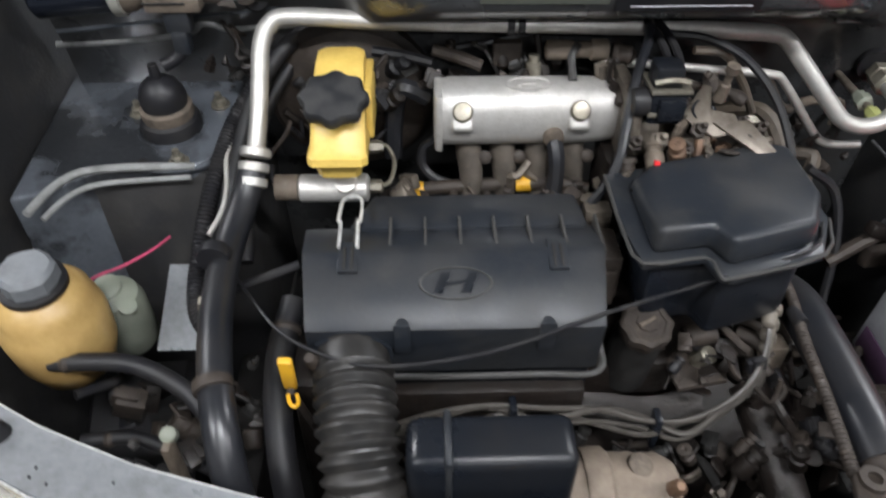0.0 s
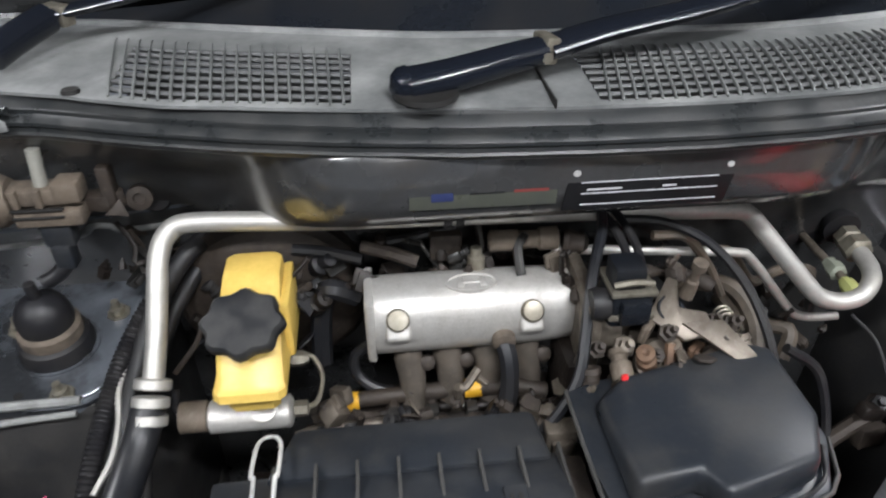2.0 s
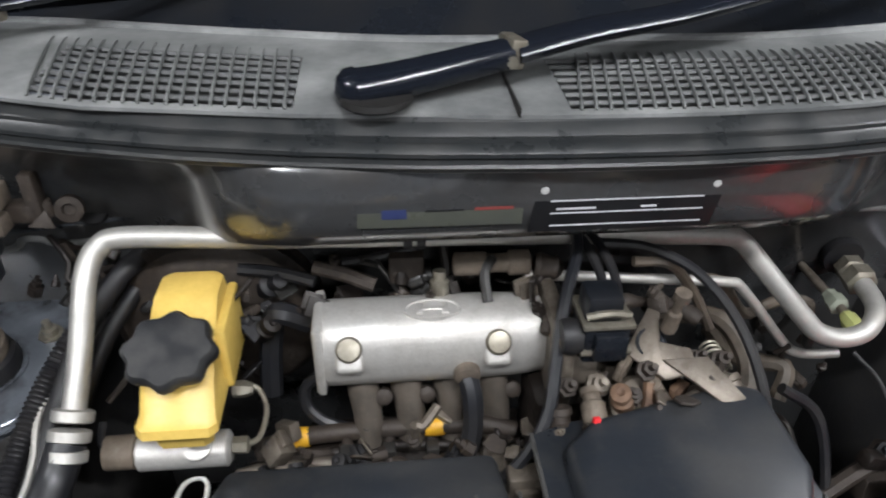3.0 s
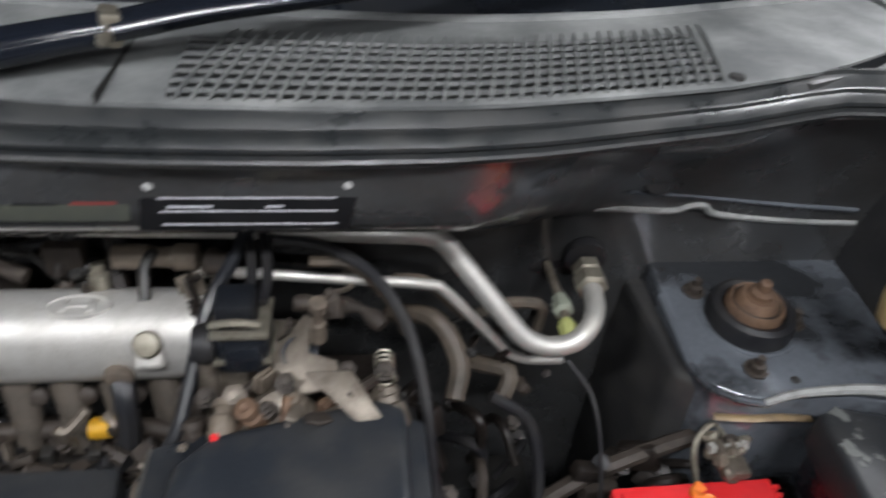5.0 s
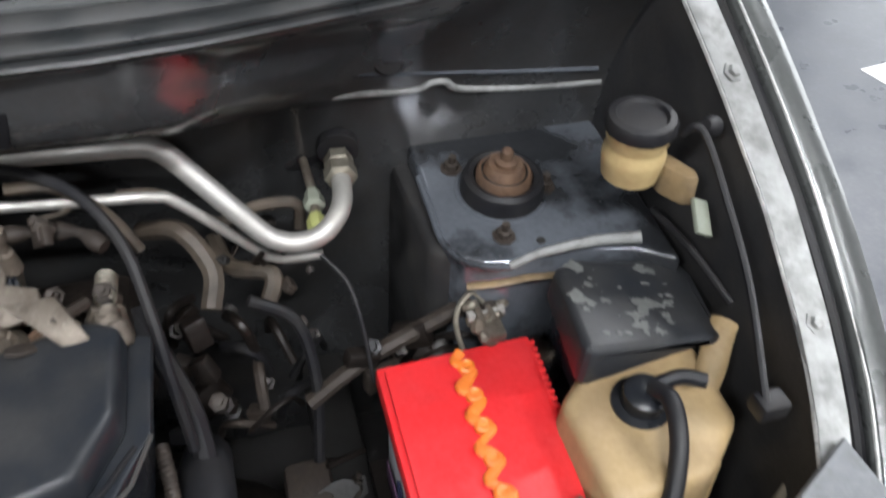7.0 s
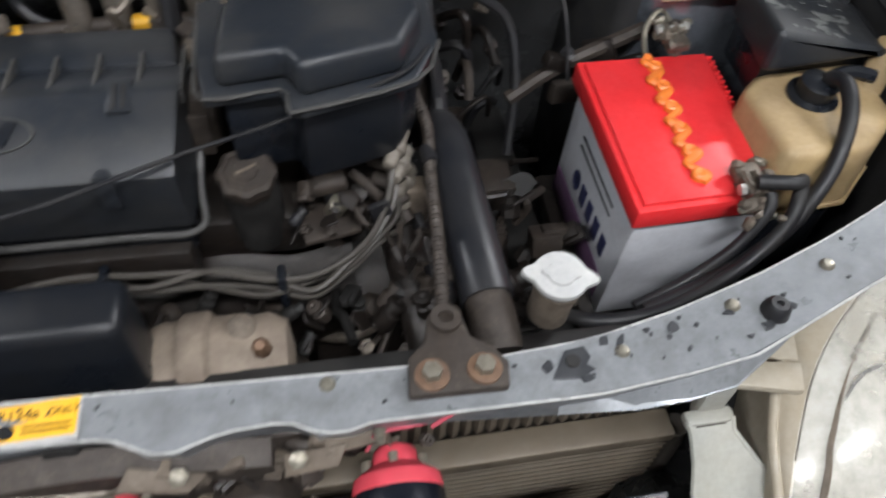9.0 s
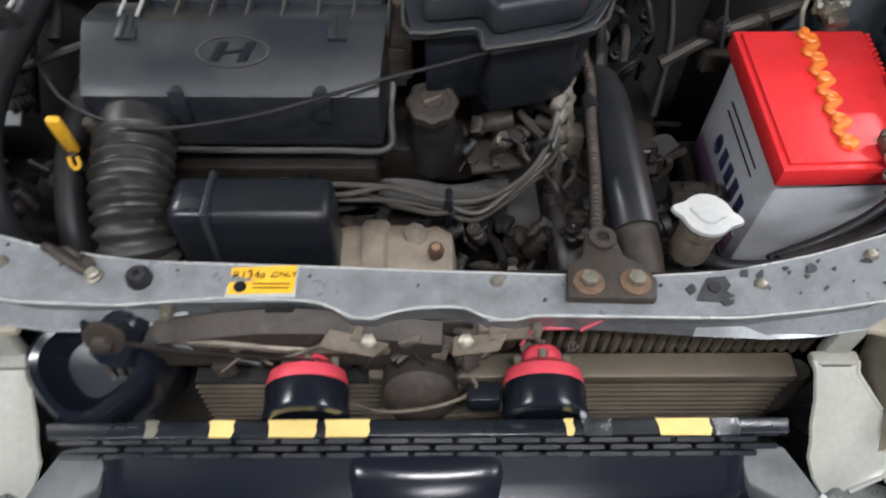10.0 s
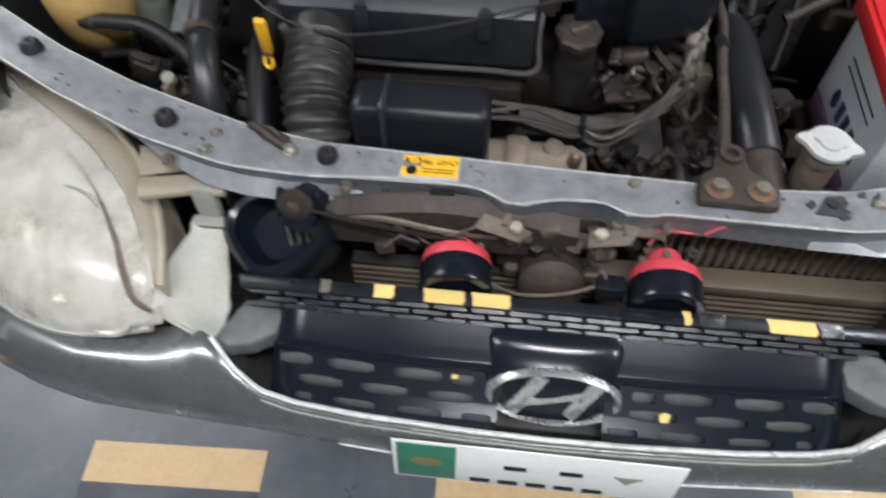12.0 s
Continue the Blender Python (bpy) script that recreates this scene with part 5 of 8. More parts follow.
def washer_tank():
    w = thing("washer_tank", (0.58, 0.22, 0.68), "dusty tan plastic washer tank with a black cap", "washer tank")
    poly = [(0.500, 0.246), (0.502, 0.146), (0.520, 0.140), (0.600, 0.146), (0.652, 0.190), (0.658, 0.28), (0.600, 0.296), (0.552, 0.292)]
    part("tank", prism(poly, 0.735, 0.818, 0.010, 0.94, 3), tan_tank, w)
    part("tray", prism([(0.57 + (x - 0.57) * 0.9, 0.22 + (y - 0.22) * 0.9) for x, y in poly], 0.55, 0.737, 0.006), black_plastic, w, "black tray under the tank")
    part("seam", prism([(0.57 + (x - 0.57) * 1.03, 0.22 + (y - 0.22) * 1.03) for x, y in poly], 0.738, 0.744, 0.002), tan_tank, w)
    part("arm", tube([(0.632, 0.225, 0.808), (0.650, 0.242, 0.820), (0.666, 0.262, 0.836), (0.676, 0.272, 0.842)], 0.013, 10, 4, None, 0.6), tan_tank, w)
    part("cap", lathe([(0.026, 0), (0.026, 0.006), (0.019, 0.008), (0.019, 0.022), (0.013, 0.026), (0.001, 0.026)], (0.570, 0.225, 0.815), (0, -0.1, 1), 24), black_plastic, w, "black filler cap")
    part("nozzle", tube([(0.575, 0.225, 0.838), (0.60, 0.225, 0.845), (0.62, 0.215, 0.845)], 0.007, 8, 4), black_plastic, w)
    part("tube", tube([(0.575, 0.222, 0.842), (0.578, 0.20, 0.850), (0.568, 0.165, 0.835), (0.545, 0.13, 0.80), (0.50, 0.10, 0.76), (0.44, 0.08, 0.73), (0.36, 0.06, 0.715)], 0.008, 10, 8), rubber, w, "black rubber tube")


washer_tank()


def relay_box():
    r = thing("relay_box", (0.58, 0.3, 0.75), "black plastic relay box with grey paint splashes", "relay box")
    lift = lambda x, y: -0.28 * (x - 0.52)
    part("body", prism([(0.528, 0.262), (0.660, 0.272), (0.668, 0.346), (0.535, 0.342)], 0.79, 0.862, 0.005, 0.98, 2, lift), black_plastic, r)
    part("lid", prism([(0.513, 0.246), (0.519, 0.239), (0.658, 0.253), (0.667, 0.260), (0.679, 0.345), (0.671, 0.358), (0.560, 0.360), (0.528, 0.346)], 0.838, 0.883, 0.007, 0.95, 3, lift), slate_plastic, r, "black lid")
    splash = surf("grey_splash", (0.10, 0.105, 0.10), 0.6, 0, (0.08, 0.08, 0.08), 0.5, 60, 0.1)
    rnd = random.Random(11)
    for k in range(46):
        x, y, w = rnd.uniform(0.535, 0.645), min(max(rnd.gauss(0.302, 0.024), 0.262), 0.345), rnd.choice((0.001, 0.0015, 0.0025, 0.004, 0.006, 0.0095))
        pts = [(w * rnd.uniform(0.35, 1.3) * math.cos(a), 0.8 * w * rnd.uniform(0.35, 1.3) * math.sin(a)) for a in (i * 0.4488 for i in range(14))]
        part("splash", moved(prism(pts, -0.001, 0.0006, 0), pose(x, y, 0.8828 + lift(x, y), 0, 15.6, 0)), splash, r, "dried grey splash")


relay_box()

# ---- front end ----
def radiator():
    r = thing("radiator", (0.02, 0.02, 0.35), "dusty radiator behind the support bar with a white cap", "radiator")
    part("core", box(-0.33, 0.37, 0.012, 0.040, 0.33, 0.69, 0.003), core_dark, r)
    # top tank is near-black: the shade behind the bar is in its colour
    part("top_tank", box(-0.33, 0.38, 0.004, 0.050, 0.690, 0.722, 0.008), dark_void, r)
    part("filler_neck", lathe([(0.019, -0.05), (0.018, -0.01), (0.021, -0.008), (0.021, 0.0)], (0.262, 0.056, 0.785), (0, -0.1, 1), 20), sand_metal, r, "dusty brass filler neck")
    cap = part("cap", lathe([(0.0225, 0), (0.0235, 0.003), (0.0225, 0.006), (0.012, 0.0065), (0.011, 0.009), (0.001, 0.0095)], (0.262, 0.056, 0.790), (0, -0.1, 1), 56, lambda a: 1 + 0.42 * max(0, math.cos(2 * a + 0.5)) ** 8), cap_white, r, "white radiator cap with two ears")
    for i in range(24):
        x = 0.118 + i * 0.0112
        part("fin", moved(box(-0.0032, 0.0032, -0.014, 0.004, 0, 0.082, 0), pose(x, -0.002, 0.668, 0, 0, 24)), core_tan, r)
    c = thing("condenser", (0.2, -0.03, 0.3), "dusty refrigerant condenser in front of the radiator", "condenser")
    part("top_bar", box(-0.05, 0.366, -0.044, -0.016, 0.655, 0.671, 0.004), tube_tan, c, "tan top rail")
    for i in range(30):
        part("tube", box(-0.22, 0.365, -0.0405, -0.018, 0.6425 - i * 0.0105, 0.6450 - i * 0.0105, 0), tube_tan, c)
    # black core paints the shade in the gaps between the tubes
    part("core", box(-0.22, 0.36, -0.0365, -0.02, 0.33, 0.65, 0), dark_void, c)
    part("end_pipe", tube([(0.372, -0.03, 0.66), (0.378, -0.03, 0.60), (0.376, -0.03, 0.40)], 0.012, 10, 4), core_dark, c)
    part("bracket", box(-0.06, 0.02, -0.035, 0.0, 0.66, 0.735, 0.006), brown_metal, c)
    s = thing("bonnet_latch", (0.16, 0.01, 0.78), "greasy steel bonnet latch bracket bolted to the support bar", "bonnet latch")
    part("plate", prism([(0.122, -0.038), (0.196, -0.040), (0.200, -0.018), (0.190, -0.004), (0.176, 0.006), (0.172, 0.026), (0.160, 0.036), (0.146, 0.030), (0.140, 0.006), (0.126, -0.006)], 0.790, 0.800, 0.003), brown_metal, s)
    for x, y in ((0.141, -0.024), (0.180, -0.024)):
        part("washer", lathe([(0.013, 0), (0.013, 0.003), (0.008, 0.004), (0.001, 0.0042)], (x, y, 0.7995), seg=18), rust, s)
        part("bolt", lathe([(0.0075, 0), (0.0075, 0.007), (0.001, 0.0075)], (x, y, 0.803), seg=6), zinc, s)
    part("eye", lathe([(0.012, 0), (0.012, 0.006), (0.006, 0.006), (0.006, 0.0)], (0.159, 0.022, 0.799), seg=18), brown_metal, s)


radiator()


def horn(x, y, lean):
    h = thing("horn", (x, y, 0.66), "round black horn with a glossy red cap", "horn", "pair of horns")
    ax = (lean, 1, 0.12)
    at = (x, y, 0.702)
    part("body", lathe([(0.001, 0.003), (0.028, 0.003), (0.030, -0.002), (0.0375, -0.001), (0.0380, 0.003), (0.0370, 0.006), (0.0370, 0.026), (0.034, 0.030)], at, ax, 36), gloss_black, h, "gloss black horn body")
    cp = part("cap", lathe([(0.0355, 0.026), (0.0360, 0.032), (0.034, 0.040), (0.024, 0.047), (0.019, 0.050), (0.0175, 0.060), (0.014, 0.064), (0.001, 0.064)], at, ax, 32), horn_red, h, "red cap")
    for a in (0.5, 1.6, 2.6):
        part("screw", lathe([(0.004, 0), (0.004, 0.008), (0.001, 0.009)], (x + 0.025 * math.cos(a), y + 0.045, 0.700 + 0.027 * math.sin(a)), ax, 8), zinc, cp)
    k = -1 if x > 0 else 1
    part("bracket", loft([[Vector(q) + Vector(d) for d in ((0, -0.006, 0), (0, 0.006, 0.003), (0, 0.006, 0.006), (0, -0.006, 0.003))] for q in spline([(x, y + 0.064, 0.712), (x + k * 0.004, y + 0.062, 0.738), (x + k * 0.02, y + 0.058, 0.748), (x + k * 0.05, y + 0.05, 0.758)], 3)]), sand_metal, h, "flat steel bracket")
    part("connector", box(x - 0.068, x - 0.038, y + 0.01, y + 0.03, 0.69, 0.715, 0.004) if x > 0 else box(x - 0.03, x - 0.012, y + 0.05, y + 0.065, 0.715, 0.735, 0.003), black_plastic, h)


horn(-0.098, -0.099, -0.05)
horn(0.110, -0.099, 0.03)


def resonator():
    r = thing("air_resonator", (-0.295, -0.06, 0.58), "glossy black moulded air resonator", "air duct")
    part("shell", lathe([(0.04, -0.10), (0.050, -0.09), (0.056, -0.03), (0.057, 0.0), (0.054, 0.016), (0.046, 0.024), (0.040, 0.021), (0.036, 0.004), (0.028, -0.006), (0.001, -0.008)], (-0.288, -0.050, 0.712), (-0.05, -0.45, 1), 40, lambda a: 1 + 0.05 * math.cos(4 * a)), gloss_black, r)
    part("spout", tube([(-0.265, -0.05, 0.73), (-0.255, -0.035, 0.75), (-0.25, -0.02, 0.75)], 0.022, 14, 4), gloss_black, r)
    m = thing("support_mount", (-0.258, -0.05, 0.70), "dirty bolted steel hanger under the support bar", "mount")
    part("hanger", sheet(lambda u, v: (-0.260 + u * interp(v, [0, 0.2, 0.7, 1], [0.017, 0.022, 0.016, 0.012]) - 0.006 * v, -0.050 - 0.004 * v + 0.006 * u * u, 0.778 - 0.105 * v), lin(-1, 1, 6), lin(0, 1, 8), 0.004), black_plastic, m, "glossy dirty hanger plate")
    part("washer", lathe([(0.017, -0.003), (0.017, 0.002), (0.006, 0.003)], (-0.261, -0.056, 0.766), (0, -1, 0.25), 24), brown_metal, m)
    part("bolt", lathe([(0.009, 0.001), (0.009, 0.008), (0.006, 0.010), (0.001, 0.010)], (-0.261, -0.057, 0.766), (0, -1, 0.25), 6), brown_metal, m, "rusty hex bolt")
    for x, l in ((-0.272, 0.060), (-0.262, 0.045), (-0.253, 0.056)):
        part("drip", tube([(x, -0.056, 0.752), (x - 0.002, -0.057, 0.735), (x - 0.003, -0.058, 0.752 - l)], 0.0022, 6, 3), zinc, m, "grey sealant drip")


resonator()


def bracket(s):
    b = thing("headlamp_bracket", (C + s * 0.37, -0.1, 0.65), "dusty silver sheet-metal headlamp bracket", "bracket", "headlamp brackets")
    mk = lambda bm: bm if s > 0 else mirror(bm, 0.008)
    ctr = lambda v: interp(v, [0, 0.1, 0.3, 0.5, 0.62, 0.75, 0.9, 1], [0.372, 0.3725, 0.379, 0.3845, 0.387, 0.384, 0.379, 0.3685])
    half = lambda v: interp(v, [0, 0.1, 0.3, 0.5, 0.62, 0.75, 0.9, 1], [0.020, 0.0185, 0.026, 0.036, 0.039, 0.039, 0.030, 0.012])
    fn = lambda u, v: (ctr(v) + u * half(v), -0.056 - 0.094 * v, 0.7195 - 0.0645 * v + 0.004 * u * u - 0.003 * max(0, v - 0.85) / 0.15)
    vs = [0, 0.05, 0.1, 0.2, 0.3, 0.4, 0.5, 0.56, 0.62, 0.68, 0.75, 0.82, 0.9, 0.96, 1]
    part("plate", mk(sheet(fn, lin(-1, 1, 8), vs, 0.003)), pearl, b)
    for u in (-1, 1):
        part("flange", mk(tube([Vector(fn(u, v)) + Vector((0, 0.0, 0.0015)) for v in vs], 0.0026, 6, 1)), pearl, b, "folded bright edge of the plate")
    part("post", mk(box(0.363, 0.389, -0.049, -0.036, 0.712, 0.768, 0.005)), pearl, b)
    part("arm", mk(prism([(0.352, -0.026), (0.352, -0.048), (0.386, -0.049), (0.436, -0.062), (0.446, -0.036), (0.395, -0.026)], 0.757, 0.766, 0.003)), beige, b, "dusty arm to the headlamp")
    part("web", mk(prism([(0.392, -0.022), (0.442, -0.036), (0.457, 0.006), (0.440, 0.004)], 0.765, 0.769, 0.002)), beige, b, "triangular web of the arm")
    part("tab", mk(box(0.351, 0.394, -0.060, -0.046, 0.716, 0.726, 0.003)), pearl, b, "clamped tab")
    part("slot", mk(box(0.358, 0.386, -0.0605, -0.055, 0.7205, 0.7235, 0.001)), brown_metal, b, "dirt in the clamp slot")


bracket(1)
bracket(-1)


def headlamp(s):
    h = thing("headlamp", (0.008 + s * 0.5, -0.02, 0.62), "clouded clear headlamp with a yellowed housing", "headlamp", "headlamps")
    mk = lambda bm: bm if s > 0 else mirror(bm, 0.008)
    A = [(0.416, -0.128, 0.698), (0.428, -0.072, 0.722), (0.464, -0.008, 0.742), (0.525, 0.046, 0.756), (0.610, 0.095, 0.775), (0.71, 0.15, 0.80)]
    B = [(0.420, -0.154, 0.674), (0.490, -0.160, 0.660), (0.550, -0.152, 0.655), (0.615, -0.121, 0.652), (0.685, -0.056, 0.654), (0.745, 0.05, 0.67)]
    ga, gb = spline(A, 4), spline(B, 4)
    out = Vector((0.25, -0.65, 0.9)).normalized()

    def lens(u, v, k=0.0):
        i = min(int(u * 20 + 1e-6), 20)
        p = ga[i].lerp(gb[i], v)
        edge = (math.sin(math.pi * v) ** 0.6) * (math.sin(math.pi * min(max(u, 0), 1)) ** 0.5)
        return p + out * (0.030 * edge - k)

    lens_mat = bpy.data.materials.new("headlamp_lens")
    lens_mat.use_nodes = True
    p = lens_mat.node_tree.nodes["Principled BSDF"]
    p.inputs["Base Color"].default_value, p.inputs["Roughness"].default_value = (0.46, 0.45, 0.41, 1), 0.2
    p.inputs["IOR"].default_value, p.inputs["Coat Weight"].default_value, p.inputs["Coat Roughness"].default_value = 1.25, 0.15, 0.1
    lt = lens_mat.node_tree
    haze = lt.nodes.new("ShaderNodeTexNoise")
    haze.inputs["Scale"].default_value, haze.inputs["Detail"].default_value, haze.inputs["Roughness"].default_value = 16.0, 6.0, 0.65
    span = lt.nodes.new("ShaderNodeMapRange")
    span.inputs["From Min"].default_value, span.inputs["From Max"].default_value = 0.35, 0.65
    span.inputs["To Min"].default_value, span.inputs["To Max"].default_value = 0.30, 0.78
    where = lt.nodes.new("ShaderNodeTexCoord")
    lt.links.new(where.outputs["Object"], haze.inputs["Vector"])
    lt.links.new(haze.outputs["Fac"], span.inputs["Value"])
    lt.links.new(span.outputs["Result"], p.inputs["Transmission Weight"])
    chromed = surf("lamp_chrome", (0.80, 0.79, 0.74), 0.28, 0.85, (0.55, 0.52, 0.46), 0.5, 30, 0.1, fine=60)
    bezel = surf("lamp_bezel", (0.50, 0.48, 0.43), 0.34, 0.15, (0.46, 0.43, 0.37), 0.7, 16, 0.15)
    gap = surf("brown_dirt_line", (0.10, 0.075, 0.05), 0.6, 0, (0.05, 0.04, 0.03), 0.6, 60, 0.1)
    us = lin(0, 1, 20)
    seam = lambda u: interp(u, [0, 0.08, 0.15, 0.25, 0.45, 0.65, 1], [0.60, 0.43, 0.34, 0.255, 0.20, 0.17, 0.15])
    ob = part("lens", mk(sheet(lambda u, v: lens(u, v), us, lin(0.09, 1, 12), 0.003)), lens_mat, h, "clear clouded lens", 80)
    ob.visible_shadow = False
    part("bezel", mk(sheet(lambda u, v: lens(u, v, 0.020), us, lin(0.08, 0.99, 14), 0.002)), bezel, h, "pale inner bezel", 80)
    for u, v, r in ((0.17, 0.74, 0.026), (0.33, 0.76, 0.026), (0.46, 0.50, 0.050), (0.75, 0.52, 0.036)):
        bowl = part("reflector", mk(lathe([(0.012, -0.006), (r * 0.55, -0.002), (r * 0.85, 0.006), (r, 0.010), (r + 0.003, 0.010), (r + 0.003, 0.002)], lens(u, v, 0.020), (0.25, -0.65, 0.9), 32)), chromed, h, "dull chrome reflector bowl")
        part("bulb", mk(lathe([(0.010, -0.004), (0.010, 0.006), (0.006, 0.012), (0.001, 0.013)], lens(u, v, 0.022), (0.25, -0.65, 0.9), 16)), beige, bowl, "bulb shield")
    part("ledge", mk(tube([lens(k / 20, 0.62, 0.016) for k in range(2, 13)], 0.004, 6, 4)), bezel, h, "step across the inside of the lamp")
    part("dirt_line", mk(tube([lens(k / 20, seam(k / 20), -0.0004) for k in range(13)], 0.003, 8, 5, lambda q: max(0.0042 - 0.014 * abs(q - 0.05), 0.0012))), gap, h, "brown dirt line across the lens edge")
    part("parting_line", mk(tube([lens(k / 20, 0.095, 0.0002) for k in range(3, 18)], 0.0011, 6, 4)), gap, h, "thin dark line between lens and housing")
    part("lower_rim", mk(tube([lens(u, 1.0, 0.002) + Vector((0, -0.002, -0.003)) for u in lin(0, 1, 20)], 0.0042, 8, 2)), pearl, h, "pale lower rim of the lens")
    part("housing_top", mk(sheet(lambda u, v: lens(u, v * 0.09, 0.002), us, lin(0, 1, 4), 0.003)), beige, h, "yellowed housing edge", 80)
    part("housing_rim", mk(tube([q + Vector((-0.004, 0.006, 0.001)) for q in ga], 0.0048, 10, 1)), beige, h, "rounded housing rim")
    part("housing", mk(sheet(lambda u, v: ga[min(int(u * 20 + 1e-6), 20)] + Vector((-0.012 * v - 0.005, 0.006 * v + 0.004, -0.06 * v)), us, lin(0, 1, 3), 0.003)), beige, h, "yellowed rear housing")


headlamp(1)
headlamp(-1)


surf_insert = surf("dusty_insert", (0.038, 0.040, 0.044), 0.4, 0, (0.022, 0.022, 0.024), 0.7, 60, 0.1, piece=0.6)
corner_grey = surf("faded_grey_trim", (0.06, 0.063, 0.066), 0.5, 0, (0.13, 0.135, 0.135), 0.7, 30, 0.1)
G = 0.006  # centre line of the grille


def grille():
    g = thing("front_grille", (G, -0.16, 0.58), "glossy black plastic front grille with an oval chrome badge", "grille")
    top = part("top_rail", prism([(-0.318, -0.104), (0.322, -0.102), (0.318, -0.117), (-0.312, -0.119)], 0.702, 0.709, 0.002), black_plastic, g)
    tape = surf("yellow_tape", (0.68, 0.50, 0.17), 0.5, 0, (0.5, 0.36, 0.14), 0.4, 40, 0.05)
    torn = lambda a, b: prism([(a + 0.001, -0.1185), (b - 0.001, -0.1187), (b + 0.0015, -0.113), (b, -0.108), (b + 0.001, -0.1032), (a - 0.001, -0.1032), (a + 0.001, -0.110)], 0.7085, 0.7100, 0)
    for a, b in ((-0.178, -0.158), (-0.128, -0.088), (-0.080, -0.043), (0.125, 0.132), (0.205, 0.25)):
        part("tape", torn(a, b), tape, top, "torn yellow tape")
    part("silver_tape", torn(-0.232, -0.222), zinc, top, "silver foil scrap")
    part("silver_tape", torn(0.14, 0.165), chrome, top, "silver foil scrap")
    part("silver_tape", torn(0.253, 0.275), chrome, top, "silver foil scrap")
    # two black sheets behind the slots paint the shade inside the grille
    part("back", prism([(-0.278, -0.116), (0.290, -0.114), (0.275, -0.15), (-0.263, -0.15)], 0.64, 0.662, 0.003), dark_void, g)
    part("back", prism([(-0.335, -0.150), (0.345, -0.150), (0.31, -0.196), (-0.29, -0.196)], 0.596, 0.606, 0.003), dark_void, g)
    for row, (y, z) in enumerate(((-0.1195, 0.7030), (-0.1240, 0.6985), (-0.1285, 0.6940))):
        for i in range(17):
            x = -0.300 + i * 0.0375 + (row % 2) * 0.018
            if x < 0.285:
                part("mesh_bar", moved(prism([(-0.0175, 0.0), (-0.0155, -0.0026), (0.0155, -0.0026), (0.0175, 0.0), (0.0155, 0.0026), (-0.0155, 0.0026)], -0.004, 0.0012, 0.0008, 1.0, 1), pose(x + 0.012, y, z, 30, 0, 0)), black_plastic, g)
    # face in two halves: a smooth brow above, three rows of rounded slots below
    py = [0, 0.12, 0.22, 0.30, 0.36, 0.40, 0.55, 0.75, 0.93, 1.0]
    prof = [(-0.1265, 0.6905), (-0.137, 0.684), (-0.148, 0.6770), (-0.1580, 0.6700), (-0.1615, 0.6650), (-0.1590, 0.6590), (-0.170, 0.651), (-0.187, 0.639), (-0.202, 0.627), (-0.2075, 0.621)]

    def face(u, v):
        a = abs(u - G)
        drop = 14.0 * max(0, a - 0.250) ** 2
        return Vector((u, interp(v, py, [p[0] for p in prof]) + 0.22 * max(0, a - 0.10) ** 2 + drop * 0.2, interp(v, py, [p[1] for p in prof]) - drop))

    slots = []
    for v, row in ((0.525, ((0.134, 0.026), (0.202, 0.026), (0.258, 0.017))), (0.715, ((0.100, 0.024), (0.166, 0.026), (0.232, 0.025))), (0.885, ((0.0725, 0.0150), (0.130, 0.024), (0.196, 0.023), (0.248, 0.010)))):
        for a, w in row:
            slots += [(G - a, v, w), (G + a, v, w)]
    for v0, w0 in ((0.54, 0.012),):
        slots += [(G - 0.088, v0, w0), (G + 0.090, v0, w0)]
    tall = lambda v: 0.062 if v < 0.6 else (0.048 if v < 0.8 else 0.040)
    for s in (-1, 1):
        us = lin(G + s * 0.052, G + s * 0.285, 156)
        if s < 0:
            us.reverse()
        fc = part("face", sheet(face, us, lin(0, 1, 84), 0.004, lambda u, v: any(abs((u - a) / (w * 0.95)) ** 5 + abs((v - b) / (tall(b) * 0.9)) ** 5 < 1 for a, b, w in slots)), gloss_black, g, "glossy black face with rounded slots", 50)
        for a, b, w in slots:
            if (a - G) * s > 0:
                p = face(a, b)
                part("insert", moved(box(-w - 0.003, w + 0.003, -0.011, 0.011, -0.0012, 0.0, 0.0004), Matrix.Translation(p + Vector((0, 0.0030, -0.0035))) @ pose(0, 0, 0, 36, 0, 0)), surf_insert, fc)
    for x, y, z, m in ((-0.215, -0.140, 0.6795, pearl), (0.128, -0.142, 0.6785, pearl), (0.252, -0.145, 0.6755, pearl), (-0.092, -0.1655, 0.6545, tape), (0.118, -0.185, 0.6415, tape)):
        part("residue", moved(prism([(-0.006, -0.004), (0.002, -0.006), (0.007, 0.002), (0.003, 0.005), (-0.005, 0.004)], -0.001, 0.0006, 0), pose(x, y, z, 36, 0, 20)), m, g, "stuck paper residue")
    pod = [(-0.122, 0.676), (-0.123, 0.692), (-0.134, 0.695), (-0.149, 0.688), (-0.164, 0.674), (-0.173, 0.663), (-0.179, 0.645), (-0.188, 0.625), (-0.17, 0.612)]
    rings = []
    for x in lin(G - 0.0725, G + 0.0725, 40):
        k = abs(x - G) / 0.0725
        rings.append([Vector((x, y - 0.004 + 0.008 * k * k + 0.014 * k ** 14, z + 0.002 - 0.003 * k * k - 0.010 * k ** 14)) for y, z in pod])
    pd = part("badge_pod", loft(rings), gloss_black, g, "rounded black pod that carries the badge", 50)
    M = pose(0.008, -0.1790, 0.650, 70, 0, 0)
    el = Matrix.Diagonal((1, 0.52, 1, 1))
